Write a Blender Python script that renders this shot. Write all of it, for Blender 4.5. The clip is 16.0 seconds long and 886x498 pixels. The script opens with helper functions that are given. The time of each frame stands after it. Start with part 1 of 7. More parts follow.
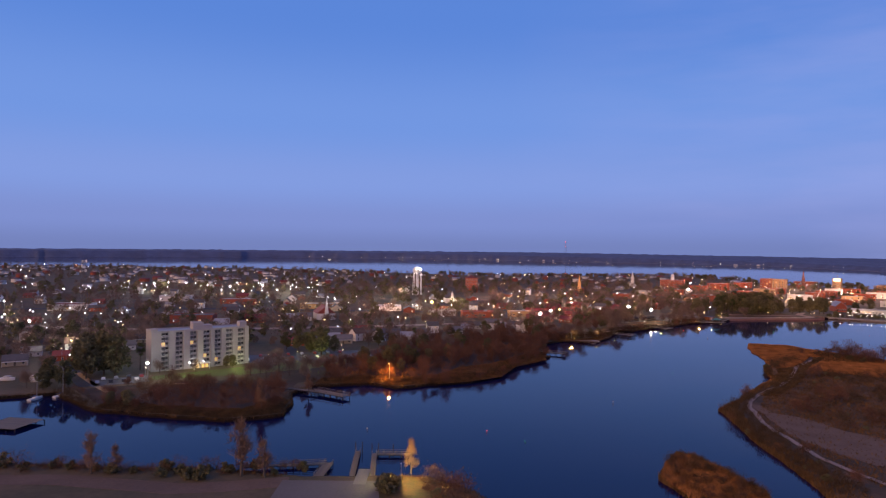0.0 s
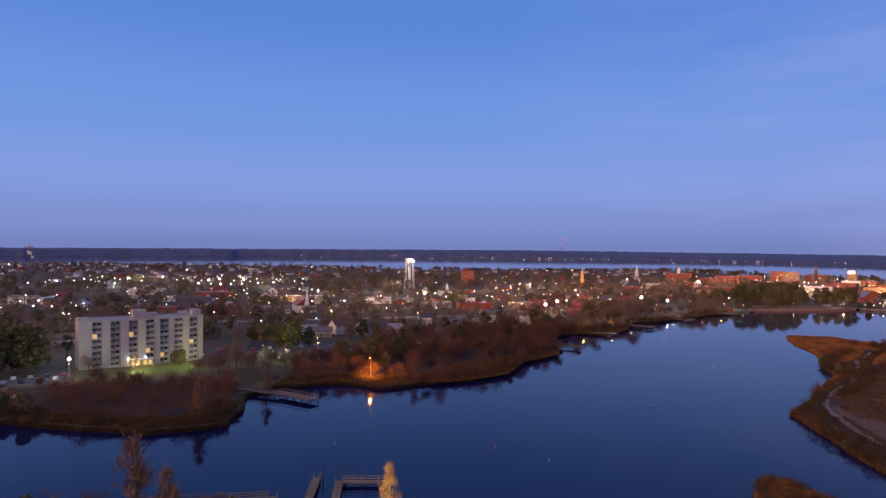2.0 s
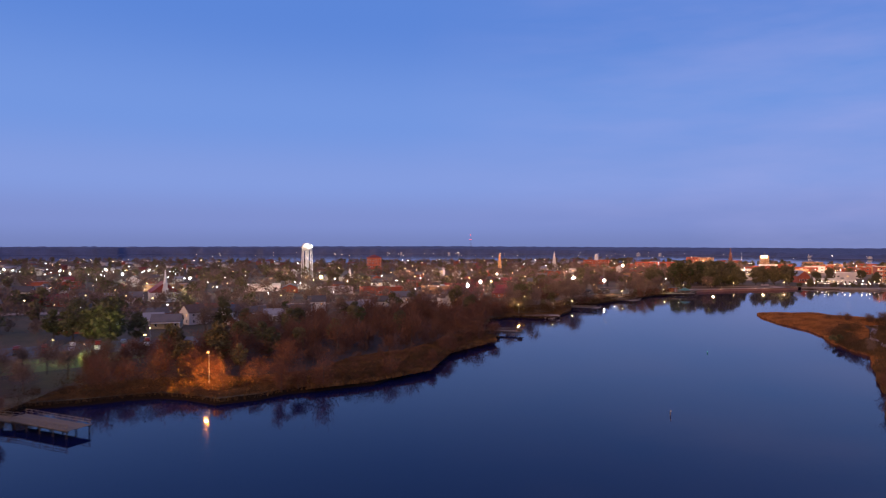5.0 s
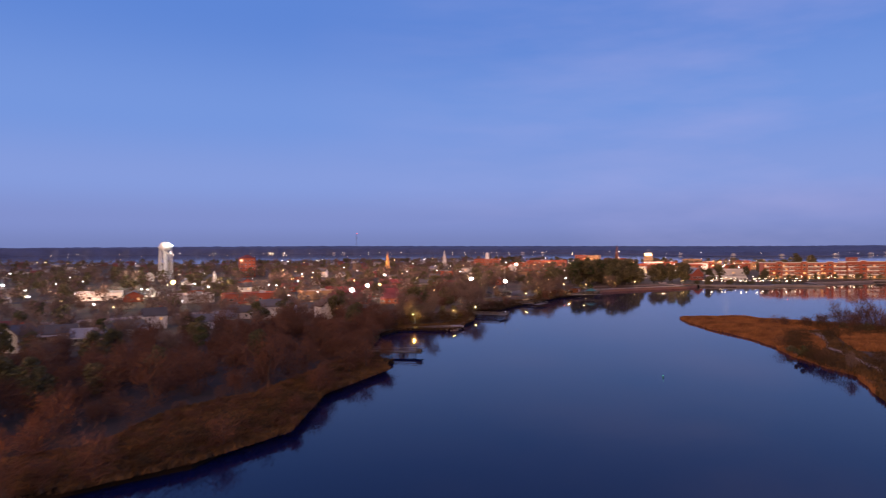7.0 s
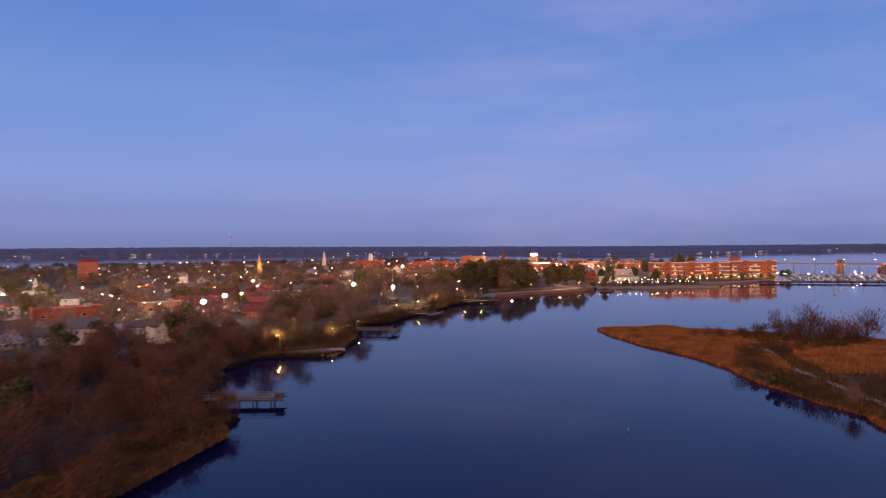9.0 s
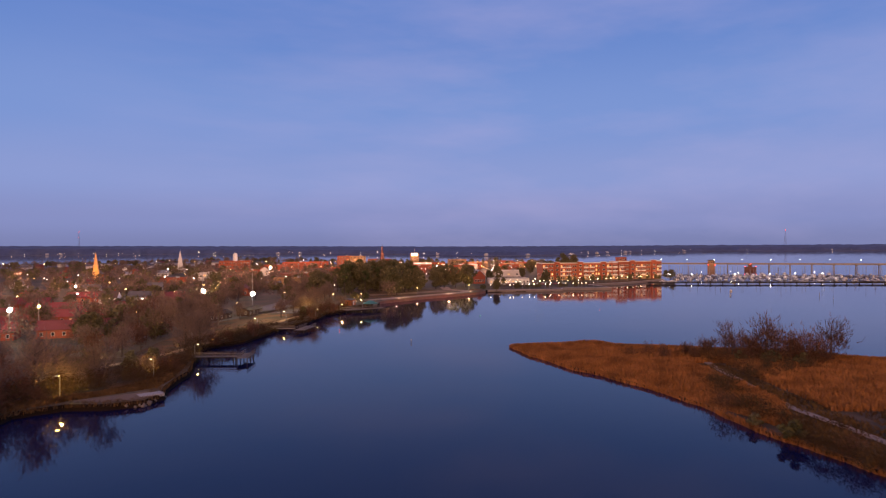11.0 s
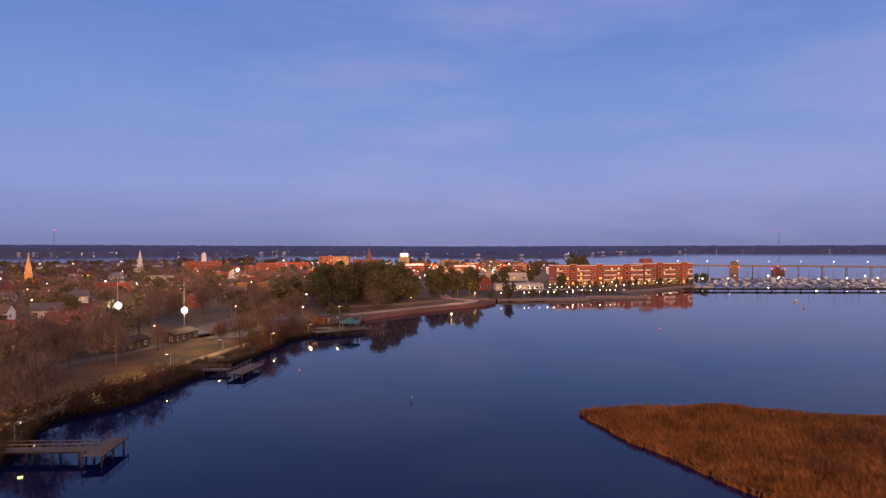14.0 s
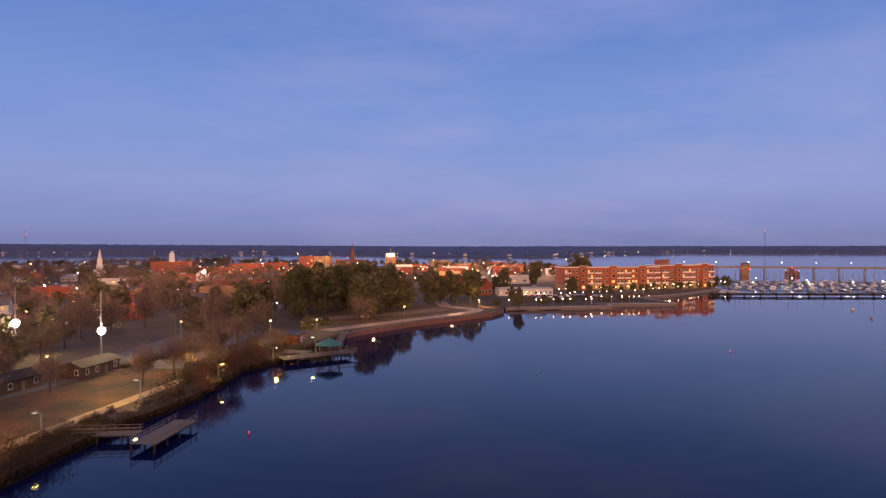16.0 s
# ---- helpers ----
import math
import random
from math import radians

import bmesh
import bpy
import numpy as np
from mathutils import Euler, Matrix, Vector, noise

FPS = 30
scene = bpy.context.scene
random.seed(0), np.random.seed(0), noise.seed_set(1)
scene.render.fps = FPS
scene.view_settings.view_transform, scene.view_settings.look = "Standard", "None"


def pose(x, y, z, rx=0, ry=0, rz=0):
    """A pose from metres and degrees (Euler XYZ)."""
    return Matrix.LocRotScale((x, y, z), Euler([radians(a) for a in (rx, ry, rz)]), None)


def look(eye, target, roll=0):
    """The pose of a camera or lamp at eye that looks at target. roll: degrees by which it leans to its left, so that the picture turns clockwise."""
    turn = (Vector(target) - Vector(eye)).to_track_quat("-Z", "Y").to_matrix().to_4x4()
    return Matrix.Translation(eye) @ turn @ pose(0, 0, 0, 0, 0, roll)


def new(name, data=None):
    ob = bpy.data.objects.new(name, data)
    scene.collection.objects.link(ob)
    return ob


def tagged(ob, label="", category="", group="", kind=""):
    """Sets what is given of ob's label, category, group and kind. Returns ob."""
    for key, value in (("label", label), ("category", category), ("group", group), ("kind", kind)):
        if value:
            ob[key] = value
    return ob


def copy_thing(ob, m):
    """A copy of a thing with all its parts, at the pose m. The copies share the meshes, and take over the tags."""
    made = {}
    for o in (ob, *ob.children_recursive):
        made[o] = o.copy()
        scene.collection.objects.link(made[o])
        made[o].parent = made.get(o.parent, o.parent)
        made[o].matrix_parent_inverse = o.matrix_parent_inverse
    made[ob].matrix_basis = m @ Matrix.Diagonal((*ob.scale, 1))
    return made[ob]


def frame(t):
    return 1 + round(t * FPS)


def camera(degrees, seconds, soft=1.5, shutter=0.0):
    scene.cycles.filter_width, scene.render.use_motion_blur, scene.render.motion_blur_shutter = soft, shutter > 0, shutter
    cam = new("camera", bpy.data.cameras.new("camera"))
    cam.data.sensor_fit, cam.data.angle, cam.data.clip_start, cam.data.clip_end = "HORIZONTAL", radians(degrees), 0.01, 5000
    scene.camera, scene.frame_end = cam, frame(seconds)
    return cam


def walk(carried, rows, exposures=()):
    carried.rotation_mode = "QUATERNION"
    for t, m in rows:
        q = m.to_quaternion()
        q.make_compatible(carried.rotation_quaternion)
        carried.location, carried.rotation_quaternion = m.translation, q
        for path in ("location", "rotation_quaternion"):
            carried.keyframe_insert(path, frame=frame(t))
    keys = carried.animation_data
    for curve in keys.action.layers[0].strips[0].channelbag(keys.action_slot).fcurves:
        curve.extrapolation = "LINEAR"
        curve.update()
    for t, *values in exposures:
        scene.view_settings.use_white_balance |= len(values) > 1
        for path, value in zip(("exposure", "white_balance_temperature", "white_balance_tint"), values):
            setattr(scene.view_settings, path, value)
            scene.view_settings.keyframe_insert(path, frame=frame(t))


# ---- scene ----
# The flight: seconds, place in metres, then yaw, pitch and lean in degrees
cam = camera(69.08, 16.0, soft=1.2, shutter=0.5)
ROWS = [
    (0.0, -0.00, -0.00, 69.00, -0.00, -0.04, -0.53),
    (0.5, 0.08, 15.60, 65.61, -0.12, -0.05, -0.50),
    (1.0, 0.23, 31.17, 62.26, -0.22, -0.05, -0.47),
    (1.5, 0.40, 46.70, 58.94, -0.34, -0.04, -0.41),
    (2.0, 0.49, 62.23, 55.54, -0.51, -0.03, -0.35),
    (2.5, 0.53, 78.01, 52.23, -0.70, -0.04, -0.29),
    (3.0, 0.71, 93.61, 48.78, -1.91, -0.05, -0.23),
    (3.5, 1.52, 108.88, 45.46, -6.09, -0.05, -0.10),
    (3.7, 1.93, 114.97, 44.08, -6.45, -0.06, -0.07),
    (5.8, 12.66, 185.58, 34.56, -11.10, -0.14, 0.24),
    (6.0, 13.86, 191.57, 34.62, -11.86, -0.14, 0.27),
    (6.5, 16.94, 206.36, 34.91, -14.70, -0.17, 0.34),
    (7.0, 20.57, 220.65, 35.12, -18.73, -0.20, 0.41),
    (7.5, 24.87, 234.39, 35.00, -23.01, -0.20, 0.44),
    (8.0, 29.99, 247.84, 35.03, -24.83, -0.20, 0.48),
    (8.5, 35.31, 261.12, 35.04, -26.42, -0.22, 0.51),
    (9.0, 41.36, 274.78, 35.08, -29.18, -0.23, 0.55),
    (9.5, 47.97, 288.38, 35.08, -33.57, -0.28, 0.55),
    (10.0, 55.19, 301.52, 34.64, -38.45, -0.32, 0.54),
    (10.2, 58.14, 306.73, 34.47, -39.30, -0.32, 0.52),
    (12.3, 95.03, 356.76, 33.73, -40.45, -0.31, 0.29),
    (12.5, 98.42, 361.70, 33.61, -40.47, -0.31, 0.26),
    (13.0, 106.87, 374.12, 33.44, -40.74, -0.30, 0.22),
    (13.5, 115.12, 386.48, 33.46, -41.00, -0.31, 0.21),
    (14.0, 123.32, 398.81, 33.44, -41.26, -0.32, 0.21),
    (14.5, 131.53, 411.15, 33.33, -41.52, -0.32, 0.19),
    (15.0, 139.89, 423.30, 33.07, -41.75, -0.32, 0.18),
    (15.5, 148.13, 435.49, 32.85, -42.06, -0.32, 0.14),
    (16.0, 156.36, 447.74, 32.76, -42.74, -0.32, 0.10),
]
walk(cam, [(t, pose(x, y, z, 90 + pitch, lean, yaw)) for t, x, y, z, yaw, pitch, lean in ROWS],
     exposures=[(0.0, -0.15, 6500, 10), (3.5, -0.15, 6500, 10), (6.0, -0.15, 6700, 11), (8.0, -0.15, 6950, 12), (9.0, -0.15, 7300, 13), (10.0, -0.15, 7800, 14), (16.0, -0.15, 7700, 14)])

# ---- dusk sky, afterglow and exposure ----
GLOW = Vector((-0.72, -0.69, 0.0))      # where the sun went down


def build_world():
    w = bpy.data.worlds.new("dusk_sky")
    scene.world = w
    w.use_nodes = True
    nt = w.node_tree
    nt.nodes.clear()
    out = nt.nodes.new("ShaderNodeOutputWorld")
    bg = nt.nodes.new("ShaderNodeBackground")
    co = nt.nodes.new("ShaderNodeTexCoord")
    sep = nt.nodes.new("ShaderNodeSeparateXYZ")
    nt.links.new(co.outputs["Generated"], sep.inputs[0])
    ramp = nt.nodes.new("ShaderNodeValToRGB")
    el = ramp.color_ramp.elements
    stops = [(0.0, (0.196, 0.252, 0.56)), (0.04, (0.236, 0.312, 0.70)), (0.10, (0.250, 0.372, 0.83)), (0.19, (0.188, 0.345, 0.84)),
             (0.34, (0.118, 0.268, 0.77)), (0.50, (0.085, 0.205, 0.60)), (1.0, (0.055, 0.135, 0.42))]
    ramp.color_ramp.interpolation = "EASE"
    el[0].position, el[0].color = stops[0][0], (*stops[0][1], 1)
    el[1].position, el[1].color = stops[-1][0], (*stops[-1][1], 1)
    for p, c in stops[1:-1]:
        e = el.new(p)
        e.color = (*c, 1)
    nt.links.new(sep.outputs["Z"], ramp.inputs[0])
    # faint streaks of high cloud
    mp = nt.nodes.new("ShaderNodeMapping")
    mp.inputs["Rotation"].default_value = (0.22, 0.42, radians(-48))
    mp.inputs["Scale"].default_value = (1.0, 2.2, 7.0)
    nt.links.new(co.outputs["Generated"], mp.inputs[0])
    nz = nt.nodes.new("ShaderNodeTexNoise")
    nz.inputs["Scale"].default_value, nz.inputs["Detail"].default_value, nz.inputs["Roughness"].default_value = 1.6, 5, 0.55
    nt.links.new(mp.outputs[0], nz.inputs["Vector"])
    cr = nt.nodes.new("ShaderNodeMapRange")
    cr.inputs["From Min"].default_value, cr.inputs["From Max"].default_value = 0.40, 0.75
    cr.inputs["To Max"].default_value = 0.42
    nt.links.new(nz.outputs["Fac"], cr.inputs["Value"])
    # clouds only towards the east-south-east
    dot = nt.nodes.new("ShaderNodeVectorMath")
    dot.operation = "DOT_PRODUCT"
    dot.inputs[1].default_value = (0.76, 0.64, 0.12)
    nt.links.new(co.outputs["Generated"], dot.inputs[0])
    side = nt.nodes.new("ShaderNodeMapRange")
    side.inputs["From Min"].default_value, side.inputs["From Max"].default_value = 0.72, 0.98
    nt.links.new(dot.outputs["Value"], side.inputs["Value"])
    mul = nt.nodes.new("ShaderNodeMath")
    mul.operation = "MULTIPLY"
    nt.links.new(cr.outputs[0], mul.inputs[0])
    nt.links.new(side.outputs[0], mul.inputs[1])
    mix = nt.nodes.new("ShaderNodeMix")
    mix.data_type = "RGBA"
    nt.links.new(mul.outputs[0], mix.inputs["Factor"])
    nt.links.new(ramp.outputs[0], mix.inputs["A"])
    mix.inputs["B"].default_value = (0.47, 0.48, 0.90, 1)
    # afterglow low over the western horizon
    gd = nt.nodes.new("ShaderNodeVectorMath")
    gd.operation = "DOT_PRODUCT"
    gd.inputs[1].default_value = GLOW + Vector((0, 0, 0.08))
    nt.links.new(co.outputs["Generated"], gd.inputs[0])
    gr = nt.nodes.new("ShaderNodeMapRange")
    gr.interpolation_type = "SMOOTHSTEP"
    gr.inputs["From Min"].default_value, gr.inputs["From Max"].default_value = 0.25, 1.0
    nt.links.new(gd.outputs["Value"], gr.inputs["Value"])
    glow = nt.nodes.new("ShaderNodeMix")
    glow.data_type = "RGBA"
    nt.links.new(gr.outputs[0], glow.inputs["Factor"])
    nt.links.new(mix.outputs["Result"], glow.inputs["A"])
    glow.inputs["B"].default_value = (1.3, 0.68, 0.42, 1)
    nt.links.new(glow.outputs["Result"], bg.inputs["Color"])
    bg.inputs["Strength"].default_value = 1.0
    nt.links.new(bg.outputs[0], out.inputs["Surface"])


build_world()
sun = new("afterglow", bpy.data.lights.new("afterglow", "SUN"))
sun.data.energy, sun.data.angle, sun.data.color = 1.2, radians(50), (1.0, 0.64, 0.46)
sun.matrix_world = look(Vector((-72, -69, 22)), (0, 0, 0))
scene.view_settings.exposure = 0.0

# ---- materials ----
def mat(name, color, rough=0.8, vary=0.25, scale=1.0, fine=12.0, bump=0.0, metal=0.0, second=None, spots=0.5, rand=0.0, emit=None, power=0.0, spread=""):
    """A procedural surface: base colour, broken up at two scales, optional second colour in patches, bump and a tint by object."""
    m = bpy.data.materials.new(name)
    m.use_nodes = True
    nt = m.node_tree
    b = nt.nodes["Principled BSDF"]
    b.inputs["Roughness"].default_value, b.inputs["Metallic"].default_value = rough, metal
    if emit:
        b.inputs["Base Color"].default_value = (*color, 1)
        b.inputs["Emission Color"].default_value = (*emit, 1)
        b.inputs["Emission Strength"].default_value = power
        if spread:
            # lamps differ: some are bright, many are dim
            rn = nt.nodes.new("ShaderNodeNewGeometry").outputs["Random Per Island"] if spread == "island" else nt.nodes.new("ShaderNodeObjectInfo").outputs["Random"]
            pw = nt.nodes.new("ShaderNodeMath")
            pw.operation = "POWER"
            pw.inputs[1].default_value = 1.6
            nt.links.new(rn, pw.inputs[0])
            ma = nt.nodes.new("ShaderNodeMath")
            ma.operation = "MULTIPLY_ADD"
            ma.inputs[1].default_value, ma.inputs[2].default_value = power, power * 0.08
            nt.links.new(pw.outputs[0], ma.inputs[0])
            nt.links.new(ma.outputs[0], b.inputs["Emission Strength"])
        return m
    co = nt.nodes.new("ShaderNodeTexCoord")
    big = nt.nodes.new("ShaderNodeTexNoise")
    big.inputs["Scale"].default_value, big.inputs["Detail"].default_value = scale, 4
    small = nt.nodes.new("ShaderNodeTexNoise")
    small.inputs["Scale"].default_value, small.inputs["Detail"].default_value = scale * fine, 3
    for n in (big, small):
        nt.links.new(co.outputs["Object"], n.inputs["Vector"])
    base = nt.nodes.new("ShaderNodeMix")
    base.data_type = "RGBA"
    base.inputs["A"].default_value = (*color, 1)
    base.inputs["B"].default_value = (*(second or [c * 0.6 for c in color]), 1)
    mr = nt.nodes.new("ShaderNodeMapRange")
    mr.inputs["From Min"].default_value, mr.inputs["From Max"].default_value = spots - 0.12, spots + 0.16
    nt.links.new(big.outputs["Fac"], mr.inputs["Value"])
    if not second:
        mr.inputs["To Max"].default_value = min(1.0, vary * 2)
    nt.links.new(mr.outputs[0], base.inputs["Factor"])
    val = nt.nodes.new("ShaderNodeMapRange")
    val.inputs["To Min"].default_value, val.inputs["To Max"].default_value = 1 - vary, 1 + vary
    nt.links.new(small.outputs["Fac"], val.inputs["Value"])
    hsv = nt.nodes.new("ShaderNodeHueSaturation")
    nt.links.new(base.outputs["Result"], hsv.inputs["Color"])
    if rand:
        oi = nt.nodes.new("ShaderNodeObjectInfo")
        rr = nt.nodes.new("ShaderNodeMapRange")
        rr.inputs["To Min"].default_value, rr.inputs["To Max"].default_value = 1 - rand, 1 + rand
        nt.links.new(oi.outputs["Random"], rr.inputs["Value"])
        mu = nt.nodes.new("ShaderNodeMath")
        mu.operation = "MULTIPLY"
        nt.links.new(val.outputs[0], mu.inputs[0])
        nt.links.new(rr.outputs[0], mu.inputs[1])
        nt.links.new(mu.outputs[0], hsv.inputs["Value"])
    else:
        nt.links.new(val.outputs[0], hsv.inputs["Value"])
    nt.links.new(hsv.outputs[0], b.inputs["Base Color"])
    if bump:
        bp = nt.nodes.new("ShaderNodeBump")
        bp.inputs["Strength"].default_value, bp.inputs["Distance"].default_value = 0.6, bump
        nt.links.new(small.outputs["Fac"], bp.inputs["Height"])
        nt.links.new(bp.outputs[0], b.inputs["Normal"])
    return m


def foliage(name, color, other, drift=0.0):
    """Leaves or twigs: colour differs from clump to clump and from plant to plant, and in drifts over the ground."""
    m = bpy.data.materials.new(name)
    m.use_nodes = True
    nt = m.node_tree
    b = nt.nodes["Principled BSDF"]
    b.inputs["Roughness"].default_value = 0.85
    b.inputs["Specular IOR Level"].default_value = 0.2
    geo = nt.nodes.new("ShaderNodeNewGeometry")
    oi = nt.nodes.new("ShaderNodeObjectInfo")
    mx = nt.nodes.new("ShaderNodeMix")
    mx.data_type = "RGBA"
    mx.inputs["A"].default_value, mx.inputs["B"].default_value = (*color, 1), (*other, 1)
    add = nt.nodes.new("ShaderNodeMath")
    add.operation = "MULTIPLY_ADD"
    add.inputs[1].default_value, add.inputs[2].default_value = 0.55, 0.0
    nt.links.new(geo.outputs["Random Per Island"], add.inputs[0])
    ad2 = nt.nodes.new("ShaderNodeMath")
    ad2.operation = "MULTIPLY_ADD"
    ad2.inputs[1].default_value = 0.45
    nt.links.new(oi.outputs["Random"], ad2.inputs[0])
    nt.links.new(add.outputs[0], ad2.inputs[2])
    nt.links.new(ad2.outputs[0], mx.inputs["Factor"])
    if drift:
        co = nt.nodes.new("ShaderNodeTexCoord")
        nz = nt.nodes.new("ShaderNodeTexNoise")
        nz.inputs["Scale"].default_value, nz.inputs["Detail"].default_value, nz.inputs["Roughness"].default_value = 0.16, 5, 0.65
        nt.links.new(co.outputs["Object"], nz.inputs["Vector"])
        mr = nt.nodes.new("ShaderNodeMapRange")
        mr.inputs["From Min"].default_value, mr.inputs["From Max"].default_value = 0.32, 0.68
        mr.inputs["To Min"].default_value, mr.inputs["To Max"].default_value = 1 - drift, 1 + drift
        nt.links.new(nz.outputs["Fac"], mr.inputs["Value"])
        hsv = nt.nodes.new("ShaderNodeHueSaturation")
        nt.links.new(mx.outputs["Result"], hsv.inputs["Color"])
        nt.links.new(mr.outputs[0], hsv.inputs["Value"])
        nt.links.new(hsv.outputs[0], b.inputs["Base Color"])
    else:
        nt.links.new(mx.outputs["Result"], b.inputs["Base Color"])
    return m


def water_material():
    m = bpy.data.materials.new("still_water")
    m.use_nodes = True
    nt = m.node_tree
    b = nt.nodes["Principled BSDF"]
    b.inputs["Base Color"].default_value = (0.003, 0.007, 0.048, 1)
    b.inputs["Roughness"].default_value, b.inputs["IOR"].default_value = 0.03, 1.235
    co = nt.nodes.new("ShaderNodeTexCoord")
    mp = nt.nodes.new("ShaderNodeMapping")
    mp.inputs["Rotation"].default_value = (0, 0, radians(35))
    mp.inputs["Scale"].default_value = (0.25, 0.9, 1)
    nt.links.new(co.outputs["Object"], mp.inputs[0])
    n1 = nt.nodes.new("ShaderNodeTexNoise")
    n1.inputs["Scale"].default_value, n1.inputs["Detail"].default_value = 0.6, 3
    nt.links.new(mp.outputs[0], n1.inputs["Vector"])
    bp = nt.nodes.new("ShaderNodeBump")
    bp.inputs["Strength"].default_value, bp.inputs["Distance"].default_value = 0.35, 0.03
    nt.links.new(n1.outputs["Fac"], bp.inputs["Height"])
    nt.links.new(bp.outputs[0], b.inputs["Normal"])
    # wind-ruffled patches
    n2 = nt.nodes.new("ShaderNodeTexNoise")
    n2.inputs["Scale"].default_value, n2.inputs["Detail"].default_value = 0.008, 3
    nt.links.new(co.outputs["Object"], n2.inputs["Vector"])
    mr = nt.nodes.new("ShaderNodeMapRange")
    mr.inputs["To Min"].default_value, mr.inputs["To Max"].default_value = 0.02, 0.07
    nt.links.new(n2.outputs["Fac"], mr.inputs["Value"])
    nt.links.new(mr.outputs[0], b.inputs["Roughness"])
    return m


WATER = water_material()
SOIL = mat("winter_grass_and_soil", (0.120, 0.082, 0.045), 0.95, 0.4, 0.03, 14, second=(0.068, 0.060, 0.028), spots=0.52)
MARSHSOIL = mat("marsh_mud", (0.115, 0.062, 0.030), 0.95, 0.35, 0.06, 10, second=(0.05, 0.035, 0.02))
# the blue of distance haze is mixed into the far woods' base colour
HAZEDWOOD = mat("hazed_far_woodland", (0.098, 0.120, 0.215), 0.95, 0.3, 0.012, 8)
REED = foliage("dry_reed", (0.41, 0.178, 0.062), (0.27, 0.112, 0.045), 0.45)
BANKGRASS = foliage("dull_bank_grass", (0.185, 0.092, 0.038), (0.080, 0.055, 0.025), 0.5)
DARKSCRUB = foliage("dark_bank_scrub", (0.048, 0.034, 0.018), (0.105, 0.062, 0.028))
SCRUB = foliage("bare_scrub", (0.105, 0.058, 0.038), (0.170, 0.080, 0.045))
MUD = mat("wet_mud_bank", (0.022, 0.014, 0.009), 0.98, 0.3, 0.3, 10)
MUD.node_tree.nodes["Principled BSDF"].inputs["Specular IOR Level"].default_value = 0.05
# town twigs are paler than thicket twigs; haze and street light are in the colour
TWIG = foliage("bare_hazed_twigs", (0.132, 0.096, 0.080), (0.250, 0.165, 0.128))
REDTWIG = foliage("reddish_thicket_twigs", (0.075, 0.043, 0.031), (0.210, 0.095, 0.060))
BARK = mat("bark", (0.10, 0.075, 0.06), 0.95, 0.35, 0.8, 8)
GREEN = foliage("evergreen_leaves", (0.062, 0.070, 0.032), (0.185, 0.150, 0.080))
PINE = foliage("pine_needles", (0.048, 0.068, 0.026), (0.100, 0.100, 0.040))
RUST = foliage("rusty_cypress", (0.15, 0.078, 0.052), (0.26, 0.165, 0.115))
CONCRETE = mat("pale_concrete", (0.41, 0.37, 0.36), 0.85, 0.10, 0.15, 20)
ASPHALT = mat("asphalt", (0.055, 0.055, 0.058), 0.9, 0.25, 0.08, 20)
MARSHPATH = mat("dull_trail", (0.34, 0.24, 0.19), 0.9, 0.25, 0.2, 15)
PATHMAT = mat("pale_path", (0.42, 0.28, 0.15), 0.9, 0.18, 0.2, 15)
SAND = mat("trodden_sand", (0.24, 0.155, 0.105), 0.95, 0.25, 0.08, 12)
WOOD = mat("weathered_planks", (0.21, 0.17, 0.13), 0.85, 0.25, 0.6, 10)
DARKWOOD = mat("tarred_piles", (0.05, 0.042, 0.036), 0.9, 0.3, 0.8, 8)
WHITE = mat("white_paint", (0.72, 0.70, 0.68), 0.6, 0.08, 0.3, 12)
STEEL = mat("galvanised_steel", (0.34, 0.34, 0.35), 0.45, 0.12, 0.8, 12, metal=0.7)
GLASS = mat("dark_glass", (0.025, 0.028, 0.034), 0.08, 0.1, 0.5, 6)
WARMLIT = mat("lit_window", (0.8, 0.6, 0.3), 0.5, emit=(1.0, 0.50, 0.16), power=0.75)
BRICK = mat("red_brick", (0.36, 0.095, 0.055), 0.88, 0.16, 0.12, 30, rand=0.15)
TANBRICK = mat("tan_brick", (0.42, 0.25, 0.13), 0.88, 0.14, 0.12, 30, rand=0.1)
REDROOF = mat("red_roof", (0.23, 0.045, 0.038), 0.7, 0.15, 0.2, 15, rand=0.2)
DARKROOF = mat("dark_shingle", (0.13, 0.12, 0.125), 0.9, 0.2, 0.3, 15, rand=0.3)
GREYROOF = mat("grey_metal_roof", (0.30, 0.30, 0.32), 0.5, 0.12, 0.2, 15, rand=0.2)
SIDING = mat("pale_siding", (0.64, 0.61, 0.59), 0.7, 0.08, 0.3, 18, rand=0.22)
TEAL = mat("green_metal_roof", (0.05, 0.20, 0.16), 0.5, 0.12, 0.3, 10)
LAMPWHITE = mat("cool_lamp_glass", (0.9, 0.9, 0.9), 0.3, emit=(0.92, 0.96, 1.0), power=48.0, spread="object")
DOTWHITE = mat("cool_far_lamp_glass", (0.9, 0.9, 0.9), 0.3, emit=(0.92, 0.96, 1.0), power=48.0, spread="island")
DOTWARM = mat("warm_far_lamp_glass", (0.9, 0.8, 0.6), 0.3, emit=(1.0, 0.62, 0.24), power=24.0, spread="island")
DOTSHORE = mat("far_shore_lamp_glass", (0.9, 0.8, 0.7), 0.3, emit=(1.0, 0.74, 0.46), power=20.0, spread="island")
LAMPWARM = mat("warm_lamp_glass", (0.9, 0.8, 0.6), 0.3, emit=(1.0, 0.66, 0.26), power=14.0, spread="object")
LAMPCREAM = mat("cream_lamp_glass", (0.9, 0.85, 0.7), 0.3, emit=(1.0, 0.84, 0.58), power=20.0, spread="object")
